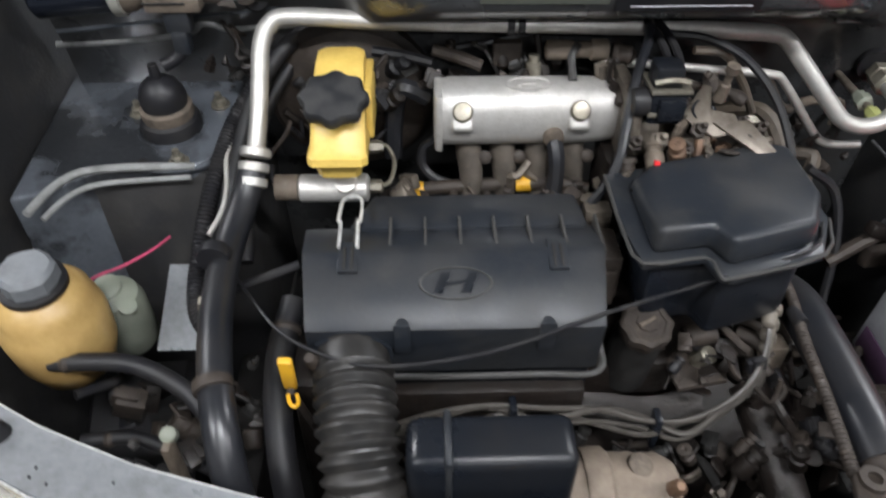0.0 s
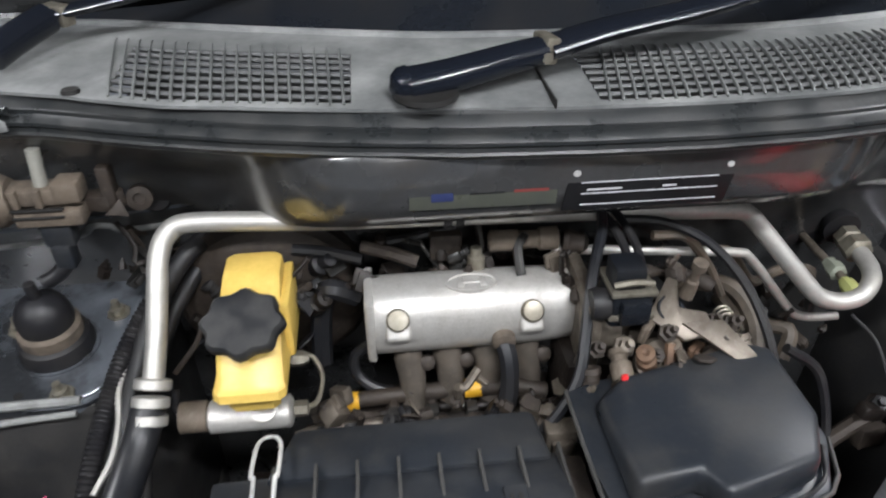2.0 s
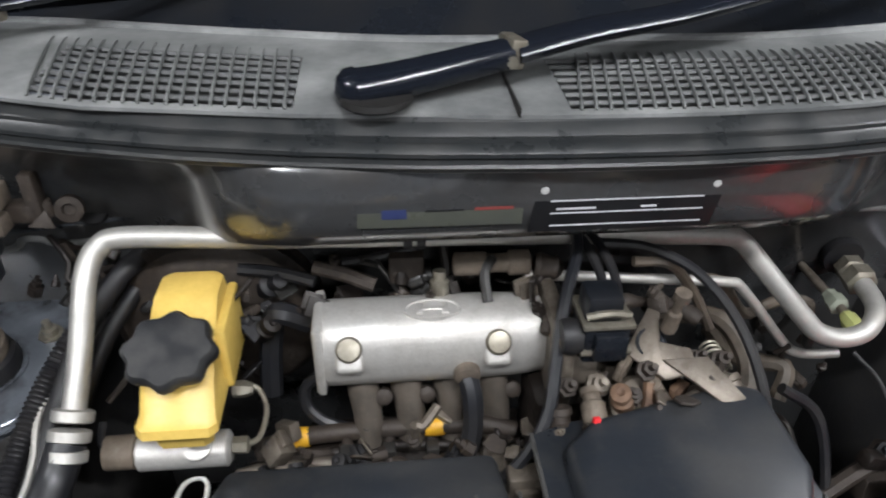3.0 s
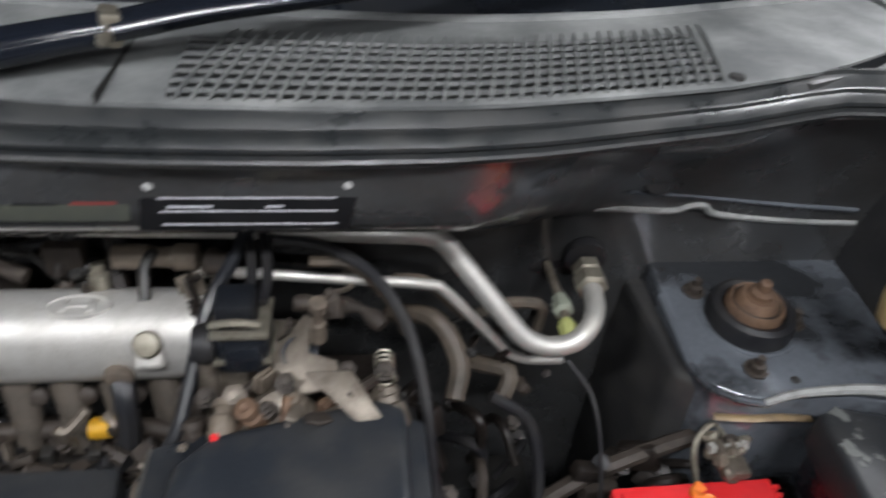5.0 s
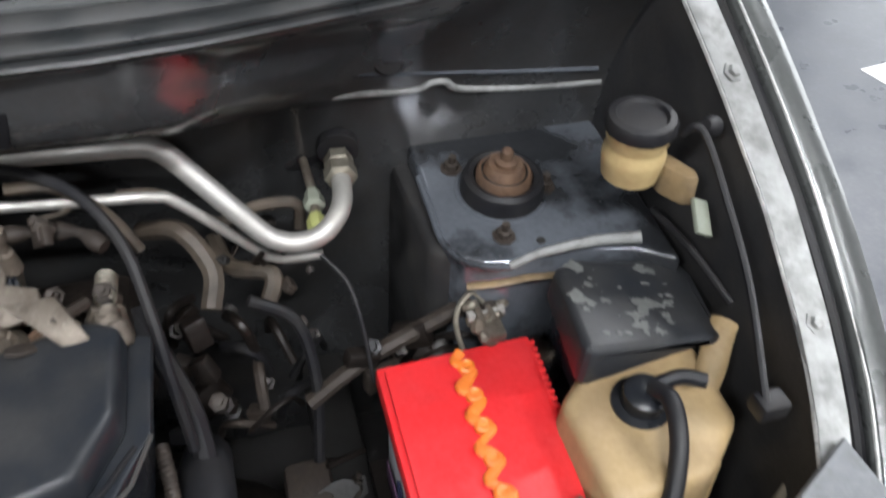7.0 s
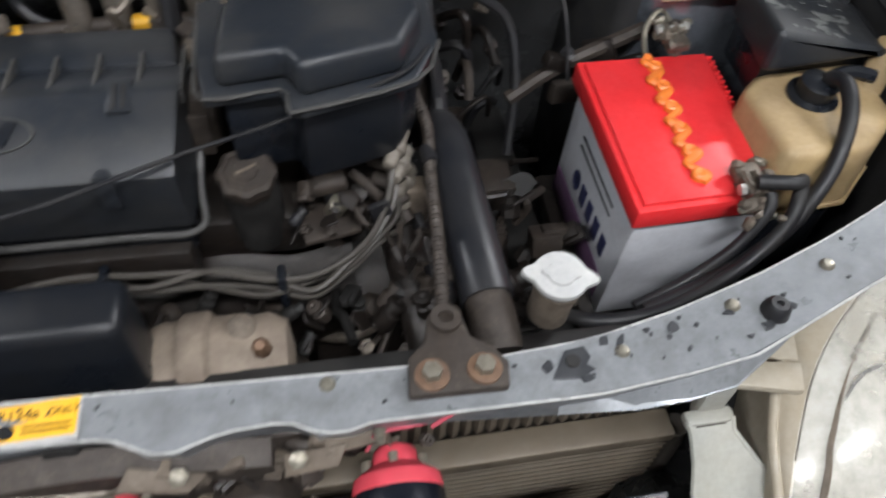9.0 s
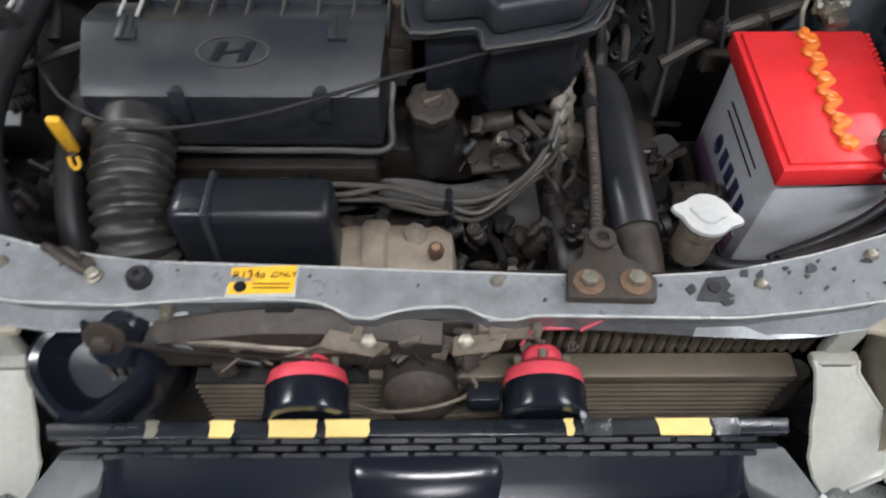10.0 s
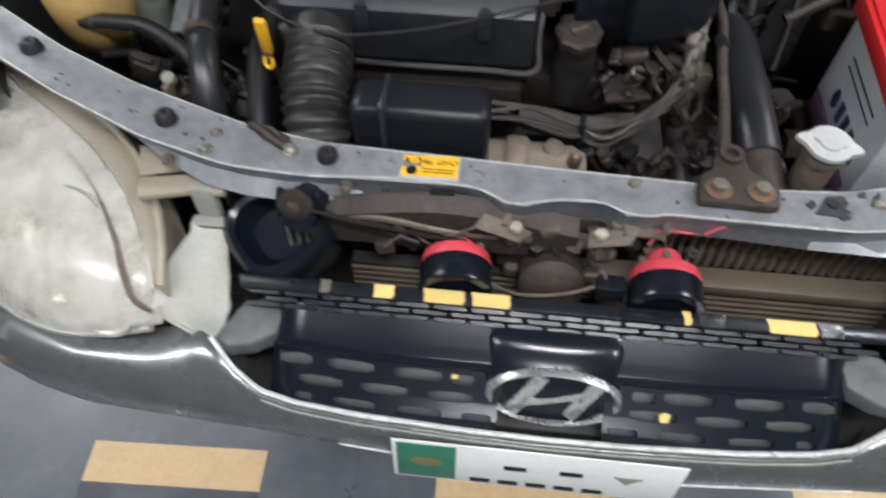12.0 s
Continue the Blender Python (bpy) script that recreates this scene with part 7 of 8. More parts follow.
def throttle():
    t = thing("throttle_assembly", (0.07, 0.38, 0.85), "dirty aluminium throttle body with levers and plugs", "throttle body")
    part("bore", lathe([(0.036, -0.05), (0.040, -0.045), (0.040, -0.01), (0.030, 0.0), (0.030, 0.02)], (0.055, 0.40, 0.895), (1, -0.1, 0.0), 24), dirty_alu, t)
    part("flange", box(0.005, 0.02, 0.355, 0.45, 0.85, 0.945, 0.005), dirty_alu, t)
    part("connector", box(0.022, 0.062, 0.352, 0.392, 0.922, 0.960, 0.005), black_plastic, t, "black plastic connector")
    part("connector_neck", box(0.024, 0.054, 0.356, 0.386, 0.955, 0.985, 0.004), black_plastic, t)
    part("connector_face", box(0.030, 0.058, 0.344, 0.36, 0.930, 0.955, 0.003), black_plastic, t)
    for z in (0.962, 0.936):
        part("connector_band", box(0.0205, 0.0635, 0.349, 0.394, z - 0.0028, z + 0.0016, 0.001), zinc, t, "pale clip band")
    part("connector_collar", lathe([(0.014, -0.008), (0.016, 0.0), (0.014, 0.008)], (0.014, 0.362, 0.945), (1, 0, 0), 16), rubber, t)
    part("clip", tube([(0.022, 0.352, 0.972), (0.040, 0.350, 0.976), (0.058, 0.352, 0.972)], 0.003, 6, 4), zinc, t)
    part("motor", lathe([(0.013, -0.02), (0.014, 0.0), (0.014, 0.012), (0.012, 0.012), (0.010, 0.010), (0.001, 0.010)], (0.082, 0.366, 0.925), (0.15, -0.55, 0.8), 18), black_plastic, t)
    part("lever", moved(prism([(-0.028, -0.012), (0.01, -0.022), (0.034, -0.004), (0.02, 0.012), (-0.004, 0.008), (-0.012, 0.034), (-0.022, 0.034)], 0, 0.004, 0.0015), pose(0.090, 0.352, 0.930, 30, 6, -30)), dirty_alu, t, "pale stamped lever")
    part("lever", moved(prism([(-0.03, -0.008), (0.03, -0.016), (0.04, -0.002), (0.0, 0.014)], 0, 0.004, 0.0015), pose(0.116, 0.332, 0.926, 30, 14, -35)), dirty_alu, t, "dull triangular bracket")
    part("loom_end", tube([(0.075, 0.425, 0.930), (0.10, 0.428, 0.926), (0.13, 0.426, 0.922), (0.15, 0.41, 0.915)], 0.008, 10, 5, lambda s: 0.0065 + 0.002 * math.sin(s * 190)), brown_metal, t, "frayed brown loom end")
    for x, y, z, r in ((0.074, 0.338, 0.925, 0.006), (0.035, 0.338, 0.912, 0.007), (0.012, 0.345, 0.905, 0.006), (0.120, 0.350, 0.925, 0.005), (0.150, 0.362, 0.91, 0.006), (0.075, 0.318, 0.90, 0.005)):
        part("bolt", lathe([(r * 1.5, -0.004), (r * 1.5, 0.0), (r, 0.001), (r, 0.008), (r * 0.5, 0.009), (r * 0.5, 0.016), (0.001, 0.016)], (x, y, z), (0.1, -0.6, 0.8), 6), brown_metal if r < 0.0065 else dirty_alu, t)
    part("post", lathe([(0.007, 0), (0.006, 0.02), (0.004, 0.022), (0.004, 0.034), (0.007, 0.036), (0.007, 0.044), (0.001, 0.045)], (0.098, 0.365, 0.945), (0.05, -0.2, 1), 10), sand_metal, t)
    part("bowl", lathe([(0.026, -0.006), (0.028, 0.006), (0.022, 0.012), (0.015, 0.008), (0.001, 0.006)], (0.070, 0.328, 0.892), (0.1, -0.4, 1), 22), dirty_alu, t)
    part("rim", tube([(0.035, 0.315, 0.893), (0.055, 0.305, 0.90), (0.085, 0.312, 0.905), (0.115, 0.325, 0.905), (0.13, 0.34, 0.90)], 0.006, 8, 5), dirty_alu, t)
    part("spring", tube([(0.150 + 0.008 * math.cos(a), 0.355 + 0.003 * i * 0.3, 0.905 + 0.008 * math.sin(a)) for i, a in enumerate([k * 1.05 for k in range(36)])], 0.0012, 5, 2), zinc, t, "coil return spring")
    part("red_tab", box(0.022, 0.028, 0.302, 0.306, 0.885, 0.910, 0.001), red_plastic, t, "small red tab")
    part("support", box(-0.01, 0.16, 0.36, 0.43, 0.76, 0.87, 0.012), engine_dirt, t)
    settle(t, (0.008, 0.012, 0.005))
    u = thing("vacuum_fittings", (0.0, 0.45, 0.93), "brass and steel hose fittings above the intake manifold", "hose fittings")
    part("union", lathe([(0.006, -0.05), (0.011, -0.048), (0.011, -0.02), (0.009, -0.018), (0.009, 0.0), (0.012, 0.002), (0.012, 0.02), (0.007, 0.022)], (-0.02, 0.458, 0.958), (1, -0.05, 0.02), 12), sand_metal, u)
    part("union", lathe([(0.010, 0), (0.013, 0.004), (0.010, 0.016), (0.012, 0.02), (0.006, 0.026)], (0.005, 0.455, 0.956), (1, -0.1, -0.15), 10), brown_metal, u)
    part("sleeve", lathe([(0.008, -0.03), (0.011, -0.028), (0.011, 0.026), (0.008, 0.028)], (0.0, 0.485, 0.985), (1, 0, 0.05), 14), dirty_alu, u)
    part("cable", tube([(-0.03, 0.482, 0.982), (-0.07, 0.478, 0.975), (-0.13, 0.476, 0.96), (-0.17, 0.474, 0.955)], 0.0045, 8, 5), rubber, u)
    part("nipple", lathe([(0.009, 0), (0.009, 0.012), (0.006, 0.014), (0.006, 0.022), (0.001, 0.022)], (-0.082, 0.452, 0.932), (0, 0.2, 1), 10), zinc, u)
    for x in (-0.11, -0.098):
        part("pipe_clip", lathe([(0.0115, -0.004), (0.0125, 0.0), (0.0115, 0.004)], (x, 0.467, 0.9850), (1, 0, 0), 14), rubber, u)
    part("clip_block", box(-0.128, -0.095, 0.462, 0.485, 0.935, 0.965, 0.004), brown_metal, u)
    settle(u, (0.004, 0.008, 0.006))


throttle()


def cables():
    def cable(pts, r, label, mat=None, name="cable", cat="cable", group="engine cables", sub=6):
        return single(name, tube(pts, r, 8, sub), mat or rubber, label, cat, group)

    cable([(-0.41, 0.275, 0.815), (-0.38, 0.225, 0.825), (-0.34, 0.17, 0.83), (-0.29, 0.137, 0.832), (-0.236, 0.124, 0.834), (-0.143, 0.128, 0.848), (-0.04, 0.160, 0.860), (0.05, 0.182, 0.872), (0.145, 0.196, 0.898), (0.178, 0.240, 0.893)], 0.0019, "thin black cable sagging across the air cleaner")
    cable([(-0.42, 0.25, 0.80), (-0.38, 0.255, 0.815), (-0.335, 0.268, 0.825)], 0.005, "ribbed black wire beside the air cleaner")
    cable([(0.045, 0.459, 0.995), (0.040, 0.439, 0.985), (0.022, 0.399, 0.965), (0.010, 0.364, 0.925), (0.000, 0.339, 0.895), (-0.020, 0.324, 0.865), (-0.050, 0.319, 0.830)], 0.0055, "black hose looping over the manifold end", hose_rubber)
    for d in (0, 0.012):
        cable([(0.044 + d, 0.471, 0.995), (0.051 + d, 0.446, 0.990), (0.055 + d, 0.416, 0.982), (0.053 + d, 0.391, 0.975)], 0.0042, "short black wire to the throttle connector")
    cable([(0.064, 0.460, 0.985), (0.109, 0.453, 0.982), (0.149, 0.433, 0.968), (0.177, 0.398, 0.940), (0.189, 0.358, 0.905), (0.194, 0.328, 0.860), (0.199, 0.298, 0.790)], 0.005, "black throttle cable arching towards the box")
    cable([(-0.058, 0.406, 0.888), (-0.054, 0.390, 0.870), (-0.055, 0.380, 0.836), (-0.066, 0.372, 0.817), (-0.095, 0.368, 0.808), (-0.140, 0.366, 0.805), (-0.200, 0.366, 0.802), (-0.250, 0.371, 0.799)], 0.0098, "black coolant hose below the manifold", hose_rubber)
    single("hose_elbow", lathe([(0.010, -0.01), (0.012, 0.0), (0.012, 0.010), (0.009, 0.012)], (-0.058, 0.408, 0.891), (0, -0.8, -0.2), 14), sand_metal, "dusty hose elbow on the manifold", "hose elbow")
    cable([(-0.174, 0.438, 0.866), (-0.191, 0.436, 0.866), (-0.206, 0.434, 0.854), (-0.206, 0.430, 0.834), (-0.192, 0.424, 0.820), (-0.169, 0.420, 0.812)], 0.0058, "curled black breather hose", hose_rubber)
    cable([(-0.200, 0.469, 0.905), (-0.225, 0.464, 0.920), (-0.235, 0.474, 0.900), (-0.240, 0.469, 0.870), (-0.242, 0.454, 0.830)], 0.011, "thick black vacuum hose by the manifold", hose_rubber)
    cable([(-0.192, 0.480, 0.959), (-0.162, 0.472, 0.954), (-0.137, 0.465, 0.946)], 0.007, "dusty brown vacuum hose behind the manifold", brown_metal)
    cable([(-0.262, 0.490, 0.954), (-0.227, 0.488, 0.949), (-0.192, 0.478, 0.944)], 0.006, "black vacuum hose behind the manifold", hose_rubber)
    cable([(-0.353, 0.385, 0.851), (-0.375, 0.382, 0.849), (-0.378, 0.400, 0.858)], 0.004, "short black hose at the brake valve")
    for k in range(4):
        o, q = 0.0085 * k, (0.0, 0.010, -0.008, 0.005)[k]
        cable([(-0.27, 0.150, 0.690 - o), (-0.21, 0.146 - o * 0.2, 0.728 - o), (-0.147, 0.148 + q * 0.4, 0.740 - o), (-0.09, 0.146 - q, 0.737 - o * 0.7), (-0.031, 0.146, 0.732 - o + q), (0.015, 0.142 + q, 0.718 - o * 0.8), (0.057, 0.143 - q, 0.714 - o), (0.094, 0.150, 0.728 - o * 0.8), (0.120, 0.160, 0.752 - o * 0.9), (0.136 + o * 0.4, 0.180, 0.780 - 2.0 * o), (0.142 + o * 0.5, 0.205, 0.80 - 2.4 * o)], 0.0030, "dusty grey ignition lead clipped across the engine", surf_lead, "ignition_lead", "ignition lead", "ignition leads")
    for k in range(4):
        o = 0.0085 * k
        b = Vector((0.142 + o * 0.5, 0.205, 0.80 - 2.4 * o))
        single("plug_boot", lathe([(0.004, -0.012), (0.0065, -0.010), (0.0075, 0.004), (0.0105, 0.006), (0.0105, 0.014), (0.008, 0.017), (0.008, 0.030), (0.001, 0.031)], b, (0.35, 0.75, 0.25 - 0.2 * k), 14), lead_boot, "clay-dusted rubber boot on an ignition lead", "boot", "lead boots")
    for x in (-0.12, 0.03):
        single("lead_clip", box(x - 0.004, x + 0.004, 0.136, 0.156, 0.694 if x < 0 else 0.674, 0.747 if x < 0 else 0.722, 0.003), black_plastic, "black plastic clip holding the ignition leads", "clip", "lead clips")
    ribbed = lambda s: 0.0056 + 0.0009 * math.cos(s * 2 * math.pi / 0.005)
    cd = thing("conduit", (0.165, 0.05, 0.77), "ribbed dusty conduit beside the radiator hose", "conduit")
    part("sleeve", tube([(0.175, 0.30, 0.80), (0.182, 0.25, 0.792), (0.176, 0.19, 0.785), (0.172, 0.13, 0.78), (0.166, 0.075, 0.778), (0.162, 0.04, 0.775)], 0.009, 10, 40, ribbed), brown_metal, cd)
    part("tape", lathe([(0.0072, -0.010), (0.0078, 0.0), (0.0072, 0.010)], (0.178, 0.215, 0.788), (-0.1, 1, -0.1), 14), rubber, cd, "black tape wrap")
    cable([(0.165, 0.40, 0.86), (0.185, 0.36, 0.84), (0.20, 0.33, 0.80), (0.205, 0.30, 0.76)], 0.010, "black ribbed hose behind the box")
    cable([(0.333, 0.433, 0.860), (0.353, 0.408, 0.840), (0.360, 0.378, 0.805), (0.363, 0.353, 0.755)], 0.0022, "thin dark wire hanging from the pipe", rubber, "wire", "wire")
    cable([(0.488, 0.375, 0.80), (0.47, 0.385, 0.82), (0.45, 0.37, 0.80), (0.46, 0.34, 0.75)], 0.003, "thin wire at the battery terminal", zinc, "wire", "wire")
    cable([(0.49, 0.37, 0.805), (0.478, 0.39, 0.80), (0.43, 0.395, 0.775), (0.36, 0.385, 0.75), (0.30, 0.37, 0.72)], 0.009, "dusty battery cable behind the battery", brown_metal)
    cable([(0.26, 0.42, 0.83), (0.30, 0.41, 0.80), (0.31, 0.38, 0.74), (0.30, 0.34, 0.66)], 0.006, "black cable by the firewall")
    single("coated_band", tube([(0.462, 0.378, 0.838), (0.49, 0.369, 0.844), (0.52, 0.368, 0.845), (0.552, 0.369, 0.840)], 0.0045, 8, 5, None, 0.5), tan_dark, "tan dusty strip at the tower foot", "strip")
    for pts, r, lb in (([(0.169, 0.470, 0.933), (0.204, 0.480, 0.919), (0.244, 0.490, 0.871), (0.281, 0.500, 0.876), (0.320, 0.500, 0.872), (0.321, 0.500, 0.841)], 0.006, "dusty brown loom along the firewall"), ([(0.232, 0.530, 0.820), (0.247, 0.490, 0.811), (0.286, 0.460, 0.820), (0.275, 0.440, 0.794)], 0.009, "dusty heater hose by the firewall"), ([(0.170, 0.520, 0.851), (0.210, 0.480, 0.875), (0.232, 0.450, 0.848), (0.226, 0.420, 0.826)], 0.010, "dusty heater hose by the firewall"), ([(0.097, 0.450, 0.970), (0.132, 0.450, 0.965), (0.162, 0.450, 0.930), (0.180, 0.440, 0.895)], 0.005, "dusty brown loom behind the throttle")):
        cable(pts, r, lb, dusty_loom)
    # horn wiring
    cable([(0.09, -0.045, 0.735), (0.10, -0.04, 0.752), (0.135, -0.035, 0.748), (0.16, -0.03, 0.752), (0.172, -0.035, 0.768), (0.16, -0.04, 0.772), (0.14, -0.042, 0.755)], 0.0018, "red and black horn wire loop", surf("pink_wire_coat", (0.45, 0.06, 0.09), 0.5), "horn_wire", "wire", "horn wires")
    cable([(-0.08, -0.075, 0.70), (-0.04, -0.085, 0.688), (0.0, -0.085, 0.69), (0.035, -0.08, 0.70), (0.05, -0.075, 0.715), (0.045, -0.07, 0.722)], 0.0018, "thin brown wire between the horns", sand_metal, "horn_wire", "wire", "horn wires")
    cable([(-0.13, -0.055, 0.72), (-0.15, -0.055, 0.735), (-0.175, -0.06, 0.715)], 0.0013, "loose pale wire end beside the horn", sand_metal, "horn_wire", "wire", "horn wires")
    cable([(-0.07, -0.05, 0.755), (-0.11, -0.055, 0.735), (-0.14, -0.05, 0.722)], 0.0016, "loose grey wire below the support bar", dirty_alu, "horn_wire", "wire", "horn wires")
    cable([(-0.235, -0.045, 0.75), (-0.19, -0.05, 0.735), (-0.14, -0.055, 0.72)], 0.003, "black loom below the support bar")


dusty_loom = surf("clay_dusted_rubber", (0.085, 0.066, 0.048), 0.55, 0, (0.03, 0.026, 0.022), 0.7, 30, 0.2)
lead_boot = surf("clay_boot", (0.15, 0.13, 0.105), 0.5, 0, (0.06, 0.05, 0.04), 0.7, 50, 0.2)
surf_lead = surf("dusty_lead", (0.055, 0.049, 0.042), 0.36, 0, (0.05, 0.043, 0.036), 0.6, 40, 0.1)
cables()


def engine_clutter():
    st = thing("thermostat_housing", (0.14, 0.22, 0.66), "sand-coated thermostat housing and elbow beside the radiator hose", "thermostat housing")
    for i in range(4):
        part("lead_boot", tube([(0.120 + 0.004 * i, 0.235 - 0.006 * i, 0.800 - 0.022 * i), (0.135 + 0.004 * i, 0.222 - 0.006 * i, 0.802 - 0.022 * i), (0.146 + 0.004 * i, 0.205 - 0.006 * i, 0.795 - 0.022 * i)], 0.011, 10, 4, lambda s: 0.0085 - 0.06 * s), brown_metal, st, "dusty plug boot")
    part("stack", tube([(0.136, 0.26, 0.79), (0.142, 0.235, 0.752), (0.152, 0.205, 0.71)], 0.0135, 12, 5), brown_metal, st)
    part("elbow", tube([(0.150, 0.20, 0.695), (0.155, 0.16, 0.68), (0.160, 0.12, 0.665), (0.168, 0.08, 0.64)], 0.022, 14, 5), engine_dirt, st, "clay-coated elbow")
    part("plate", prism([(0.055, 0.17), (0.11, 0.18), (0.118, 0.225), (0.075, 0.235), (0.05, 0.21)], 0.725, 0.732, 0.002), brown_metal, st)
    part("sensor", lathe([(0.008, -0.012), (0.010, 0.0), (0.010, 0.02), (0.006, 0.024), (0.001, 0.024)], (0.085, 0.205, 0.735), (0.3, -0.4, 1), 8), zinc, st)
    part("sleeve", lathe([(0.010, -0.02), (0.012, -0.018), (0.012, 0.012), (0.009, 0.014)], (0.085, 0.215, 0.765), (1, 0.1, 0.1), 12), brown_metal, st)
    part("plug_hood", box(0.145, 0.178, 0.20, 0.225, 0.705, 0.755, 0.005), sand_metal, st)
    ex = thing("exhaust_shield", (0.0, 0.15, 0.6), "brown heat shield and brackets below the ignition leads", "heat shield")
    part("shield", sheet(lambda u, v: (-0.20 + 0.30 * u, 0.205 - 0.05 * math.sin(v * 2.6), 0.68 - 0.12 * v + 0.008 * math.sin(u * 14)), lin(0, 1, 14), lin(0, 1, 6), 0.003), engine_dirt, ex)
    rnd = random.Random(7)
    for i in range(26):
        x, y, z = rnd.uniform(-0.22, 0.15), rnd.uniform(0.09, 0.17), rnd.uniform(0.55, 0.655)
        m = brown_metal if i % 3 else dirty_alu
        if i % 4 == 0:
            part("bolt", lathe([(0.008, -0.01), (0.008, 0.004), (0.005, 0.005), (0.005, 0.014), (0.001, 0.014)], (x, y, z), (rnd.uniform(-0.4, 0.4), -0.6, 0.8), 6), m, ex)
        elif i % 4 == 1:
            w, h = rnd.uniform(0.01, 0.022), rnd.uniform(0.008, 0.018)
            part("bracket", moved(box(-w, w, -0.006, 0.006, -h, h, 0.002), pose(x, y, z, rnd.uniform(-40, 10), rnd.uniform(-30, 30), rnd.uniform(-40, 40))), m, ex)
        elif i % 4 == 2:
            part("pipe", tube([(x - 0.03, y + 0.01, z - 0.01), (x, y - 0.008, z + 0.008), (x + 0.025, y + 0.005, z - 0.004), (x + 0.04, y + 0.03, z - 0.03)], rnd.uniform(0.004, 0.009), 8, 4), m, ex)
        else:
            part("fitting", lathe([(0.010, -0.008), (0.013, -0.004), (0.013, 0.004), (0.009, 0.010), (0.001, 0.011)], (x, y, z), (rnd.uniform(-0.6, 0.6), -0.7, 0.6), 10), m, ex)
    part("rocker_rail", box(-0.30, -0.045, 0.158, 0.19, 0.70, 0.748, 0.005), engine_dirt, ex)
    br = thing("engine_fittings", (-0.05, 0.33, 0.75), "dusty pipes, plugs and brackets behind the air cleaner", "engine fittings")
    for i in range(30):
        x, y, z = rnd.uniform(-0.26, 0.0), rnd.uniform(0.335, 0.42), rnd.uniform(0.77, 0.83)
        m = (brown_metal, engine_dirt, dirty_alu)[i % 3]
        if i % 3 == 0:
            part("pipe", tube([(x - 0.035, y, z), (x, y - 0.006, z + 0.006), (x + 0.03, y, z - 0.002), (x + 0.05, y + 0.02, z - 0.02)], rnd.uniform(0.003, 0.006), 8, 4), m, br)
        elif i % 3 == 1:
            part("bolt", lathe([(0.007, -0.012), (0.007, 0.004), (0.004, 0.005), (0.004, 0.012), (0.001, 0.012)], (x, y, z), (rnd.uniform(-0.4, 0.4), -0.5, 0.8), 6), m, br)
        else:
            w, h = rnd.uniform(0.006, 0.014), rnd.uniform(0.006, 0.014)
            part("bracket", moved(box(-w, w, -0.006, 0.006, -h, h, 0.002), pose(x, y, z, rnd.uniform(-40, 10), rnd.uniform(-30, 30), rnd.uniform(-40, 40))), m, br)
    part("connector", join(box(-0.035, -0.005, 0.305, 0.325, 0.815, 0.86, 0.004), box(-0.03, -0.010, 0.30, 0.312, 0.825, 0.85, 0.002)), dirty_alu, br, "dusty connector at the air box")
    for i in range(4):
        part("rib", box(-0.032, -0.014, 0.262 - i * 0.012, 0.268 - i * 0.012, 0.80, 0.845, 0.002), brown_metal, br)
    gx = thing("gearbox_fittings", (0.27, 0.40, 0.7), "oily linkages and pipes beside the gearbox", "engine fittings")
    for i in range(46):
        x, y, z = rnd.uniform(0.17, 0.36), rnd.uniform(0.36, 0.50), rnd.uniform(0.66, 0.80)
        if i > 30:
            x, y, z = rnd.uniform(0.36, 0.50), rnd.uniform(0.375, 0.42), rnd.uniform(0.70, 0.79)
        m = (brown_metal, engine_dirt, rubber, engine_dirt)[i % 4]
        if i % 3 == 0:
            a, b = math.cos(i * 1.7), math.sin(i * 1.7)
            part("pipe", tube([(x - 0.03 * a, y - 0.03 * b, z - 0.02), (x, y - 0.01, z + 0.008), (x + 0.02 * a, y + 0.02 * b, z - 0.004), (x + 0.03 * a, y + 0.02 + 0.03 * b, z - 0.05)], rnd.uniform(0.003, 0.006), 8, 4), m, gx)
        elif i % 3 == 1:
            part("bolt", lathe([(0.009, -0.012), (0.009, 0.004), (0.005, 0.005), (0.005, 0.014), (0.001, 0.014)], (x, y, z), (rnd.uniform(-0.4, 0.4), -0.5, 0.8), 6), m, gx)
        else:
            w, h = rnd.uniform(0.010, 0.022), rnd.uniform(0.008, 0.018)
            part("bracket", moved(box(-w, w, -0.008, 0.008, -h, h, 0.003), pose(x, y, z, rnd.uniform(-40, 10), rnd.uniform(-30, 30), rnd.uniform(-40, 40))), m, gx)
    part("cover", box(0.26, 0.31, 0.30, 0.36, 0.58, 0.64, 0.01), brown_metal, gx, "dusty gearbox cover")
    lf = thing("latch_fittings", (-0.02, -0.02, 0.7), "dusty latch mounts and brackets below the support bar", "brackets")
    part("mount", join(box(-0.055, -0.030, -0.045, -0.02, 0.715, 0.755, 0.004), box(-0.05, -0.035, -0.05, -0.04, 0.72, 0.745, 0.002)), sand_metal, lf)
    part("mount", box(0.050, 0.075, -0.045, -0.02, 0.735, 0.76, 0.004), sand_metal, lf)
    part("plate", box(-0.03, 0.045, -0.03, -0.015, 0.70, 0.748, 0.003), brown_metal, lf)
    part("motor", lathe([(0.03, -0.03), (0.035, -0.02), (0.035, 0.02), (0.02, 0.03), (0.001, 0.03)], (0.0, -0.05, 0.675), (0, -1, 0.3), 20), brown_metal, lf)
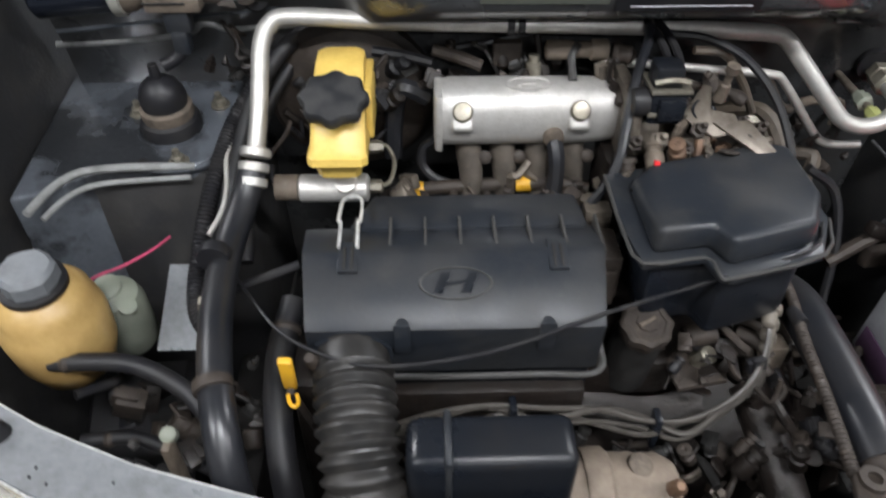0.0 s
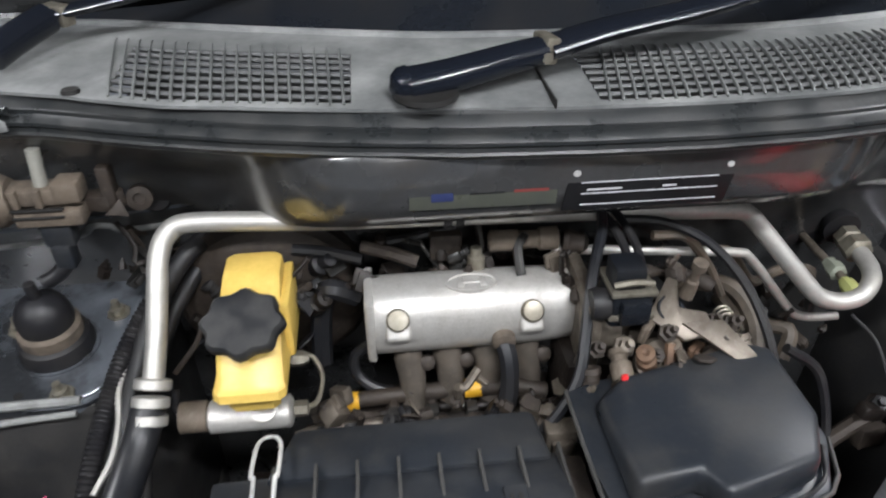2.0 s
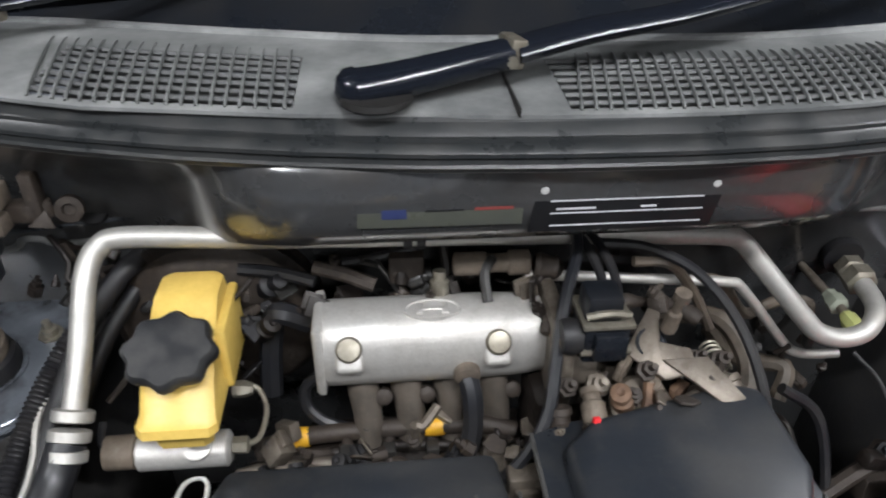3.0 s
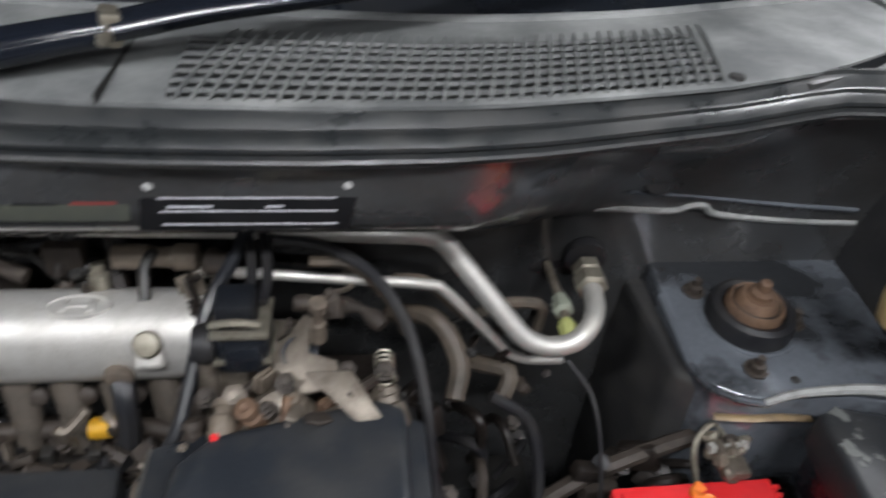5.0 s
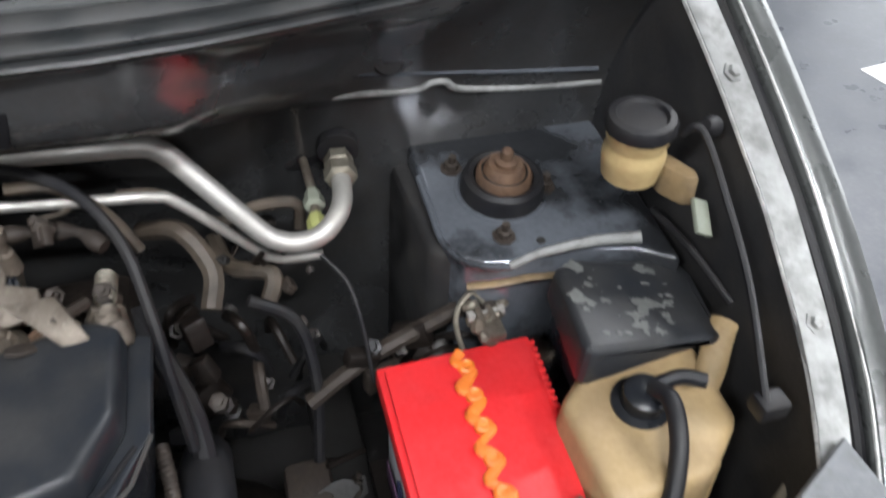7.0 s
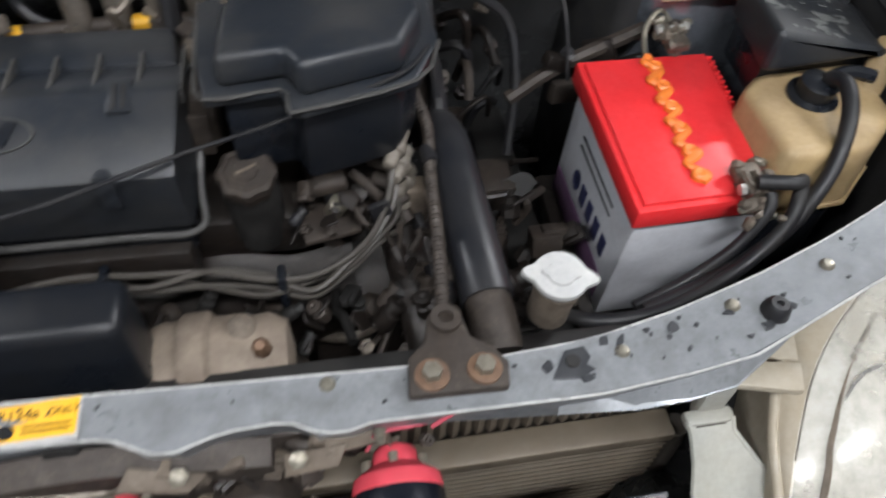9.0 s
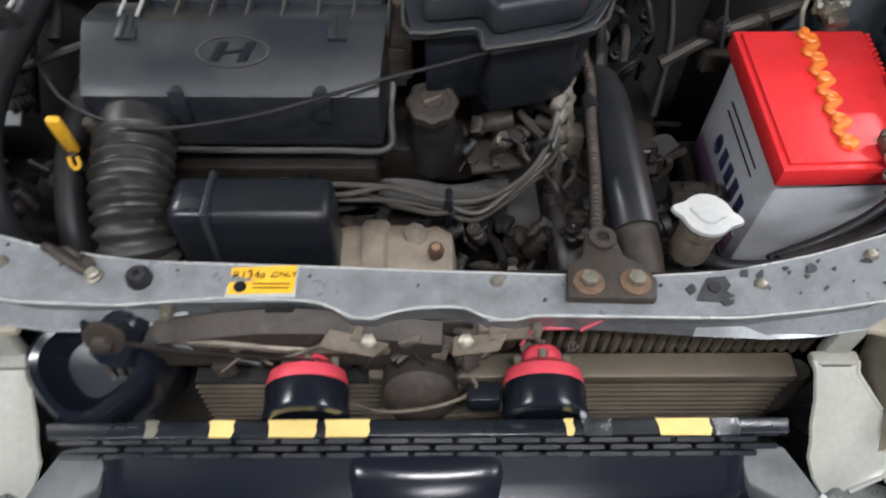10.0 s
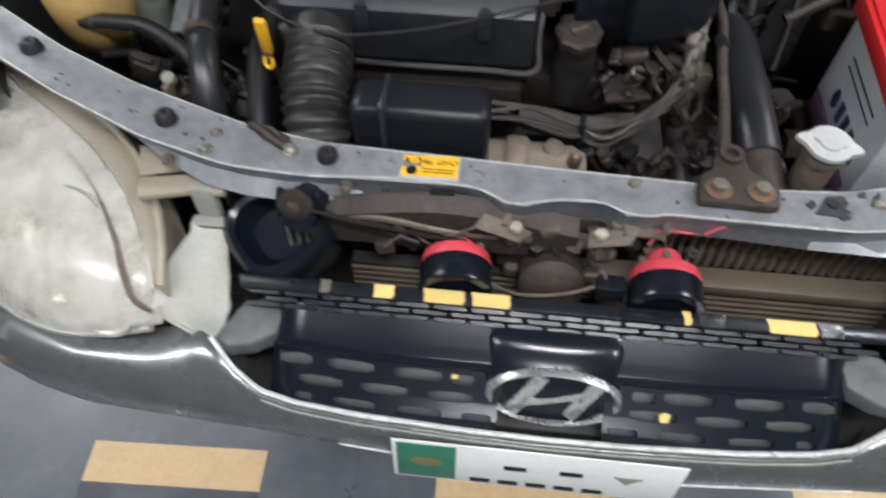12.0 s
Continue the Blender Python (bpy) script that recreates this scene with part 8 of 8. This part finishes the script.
    for i in range(14):
        x, z = rnd.uniform(-0.2, 0.06), rnd.uniform(0.68, 0.745)
        part("bracket", moved(box(-0.010, 0.010, -0.004, 0.004, -0.008, 0.008, 0.002), pose(x, -0.04 + rnd.uniform(-0.012, 0.012), z, rnd.uniform(-30, 30), rnd.uniform(-30, 30), rnd.uniform(-30, 30))), (sand_metal, brown_metal)[i % 2], lf)
    part("rod", tube([(-0.22, -0.045, 0.745), (-0.17, -0.05, 0.748), (-0.12, -0.048, 0.735), (-0.06, -0.045, 0.728)], 0.004, 8, 4), dirty_alu, lf)


engine_clutter()


def strewn_hardware():
    tb = thing("throttle_fittings", (0.08, 0.36, 0.87), "dirty levers, screws and brackets round the throttle body", "engine fittings")
    clutter(tb, 46, (0.005, 0.315, 0.872), (0.165, 0.385, 0.925), (dirty_alu, sand_metal, brown_metal, brown_metal, rust), 31, 0.9)
    clutter(tb, 14, (0.0, 0.40, 0.925), (0.16, 0.455, 0.955), (brown_metal, engine_dirt, dirty_alu), 32, 0.7)
    cw = thing("bulkhead_fittings", (-0.2, 0.47, 0.9), "brown wiring clips and stubs behind the intake manifold", "engine fittings")
    clutter(cw, 30, (-0.26, 0.45, 0.90), (0.0, 0.49, 0.965), (brown_metal, engine_dirt, engine_dirt, dusty_rubber), 33, 0.9)
    clutter(cw, 22, (-0.38, 0.45, 0.84), (-0.24, 0.50, 0.92), (engine_dirt, brown_metal, rubber), 34, 1.0)
    fr = thing("front_brackets", (0.0, -0.04, 0.70), "broken rusty brackets and clips under the support bar", "brackets")
    clutter(fr, 40, (-0.24, -0.046, 0.690), (0.14, -0.022, 0.748), (brown_metal, brown_metal, engine_dirt, engine_dirt, sand_metal), 35, 0.9)
    for x, w in ((-0.055, 0.030), (0.052, 0.026)):
        part("strip", moved(prism([(-w, -0.008), (w * 0.6, -0.010), (w, 0.004), (-w * 0.8, 0.009)], 0, 0.003, 0.001), pose(x, -0.052, 0.752, 40, 18 if x < 0 else -18, 0)), sand_metal, fr, "flat dusty steel strip")
        part("strip_bolt", lathe([(0.007, -0.002), (0.007, 0.002), (0.0045, 0.003), (0.0045, 0.006), (0.001, 0.007)], (x + (0.012 if x < 0 else -0.012), -0.054, 0.757), (0, -0.6, 0.8), 6), zinc, fr)
    part("rod", tube([(-0.245, -0.058, 0.762), (-0.20, -0.060, 0.752), (-0.14, -0.060, 0.742), (-0.09, -0.062, 0.738)], 0.0022, 6, 4), engine_dirt, fr, "thin dark rod")
    lo = thing("engine_front_fittings", (0.0, 0.14, 0.66), "oily brackets, bolts and pipes on the engine front", "engine fittings")
    clutter(lo, 60, (-0.24, 0.11, 0.62), (0.16, 0.15, 0.69), (engine_dirt, engine_dirt, brown_metal, dark_void), 36, 1.0)
    clutter(lo, 24, (0.04, 0.17, 0.72), (0.13, 0.225, 0.775), (brown_metal, engine_dirt, engine_dirt, rubber), 37, 0.8)
    clutter(lo, 30, (0.135, 0.09, 0.69), (0.19, 0.26, 0.75), (brown_metal, engine_dirt, engine_dirt, rubber), 38, 0.8)
    lt = thing("battery_side_fittings", (0.28, 0.25, 0.6), "oily hoses, brackets and clips beside the battery", "engine fittings")
    clutter(lt, 40, (0.235, 0.10, 0.56), (0.345, 0.36, 0.66), (engine_dirt, dark_void, brown_metal), 39, 1.4)
    clutter(lt, 16, (0.24, 0.45, 0.80), (0.34, 0.53, 0.86), (dark_void, engine_dirt, brown_metal), 40, 0.8)
    lw = thing("wing_fittings", (-0.55, 0.5, 0.93), "dusty clips and brackets round the wiper motor", "engine fittings")
    clutter(lw, 12, (-0.46, 0.515, 0.90), (-0.38, 0.545, 0.96), (engine_dirt, engine_dirt, brown_metal, dark_void), 41, 0.9)
    lf = thing("wing_hoses", (-0.45, 0.12, 0.7), "dark pipes and clips below the amber reservoir", "engine fittings")
    clutter(lf, 34, (-0.52, 0.07, 0.68), (-0.37, 0.22, 0.75), (engine_dirt, dark_void, rubber, brown_metal), 42, 1.2)
    cf = thing("manifold_fittings", (-0.1, 0.35, 0.8), "small plugs, clips and pipes below the intake manifold", "engine fittings")
    clutter(cf, 44, (-0.25, 0.335, 0.80), (0.0, 0.385, 0.845), (brown_metal, engine_dirt, dirty_alu, rubber), 43, 0.8)


strewn_hardware()
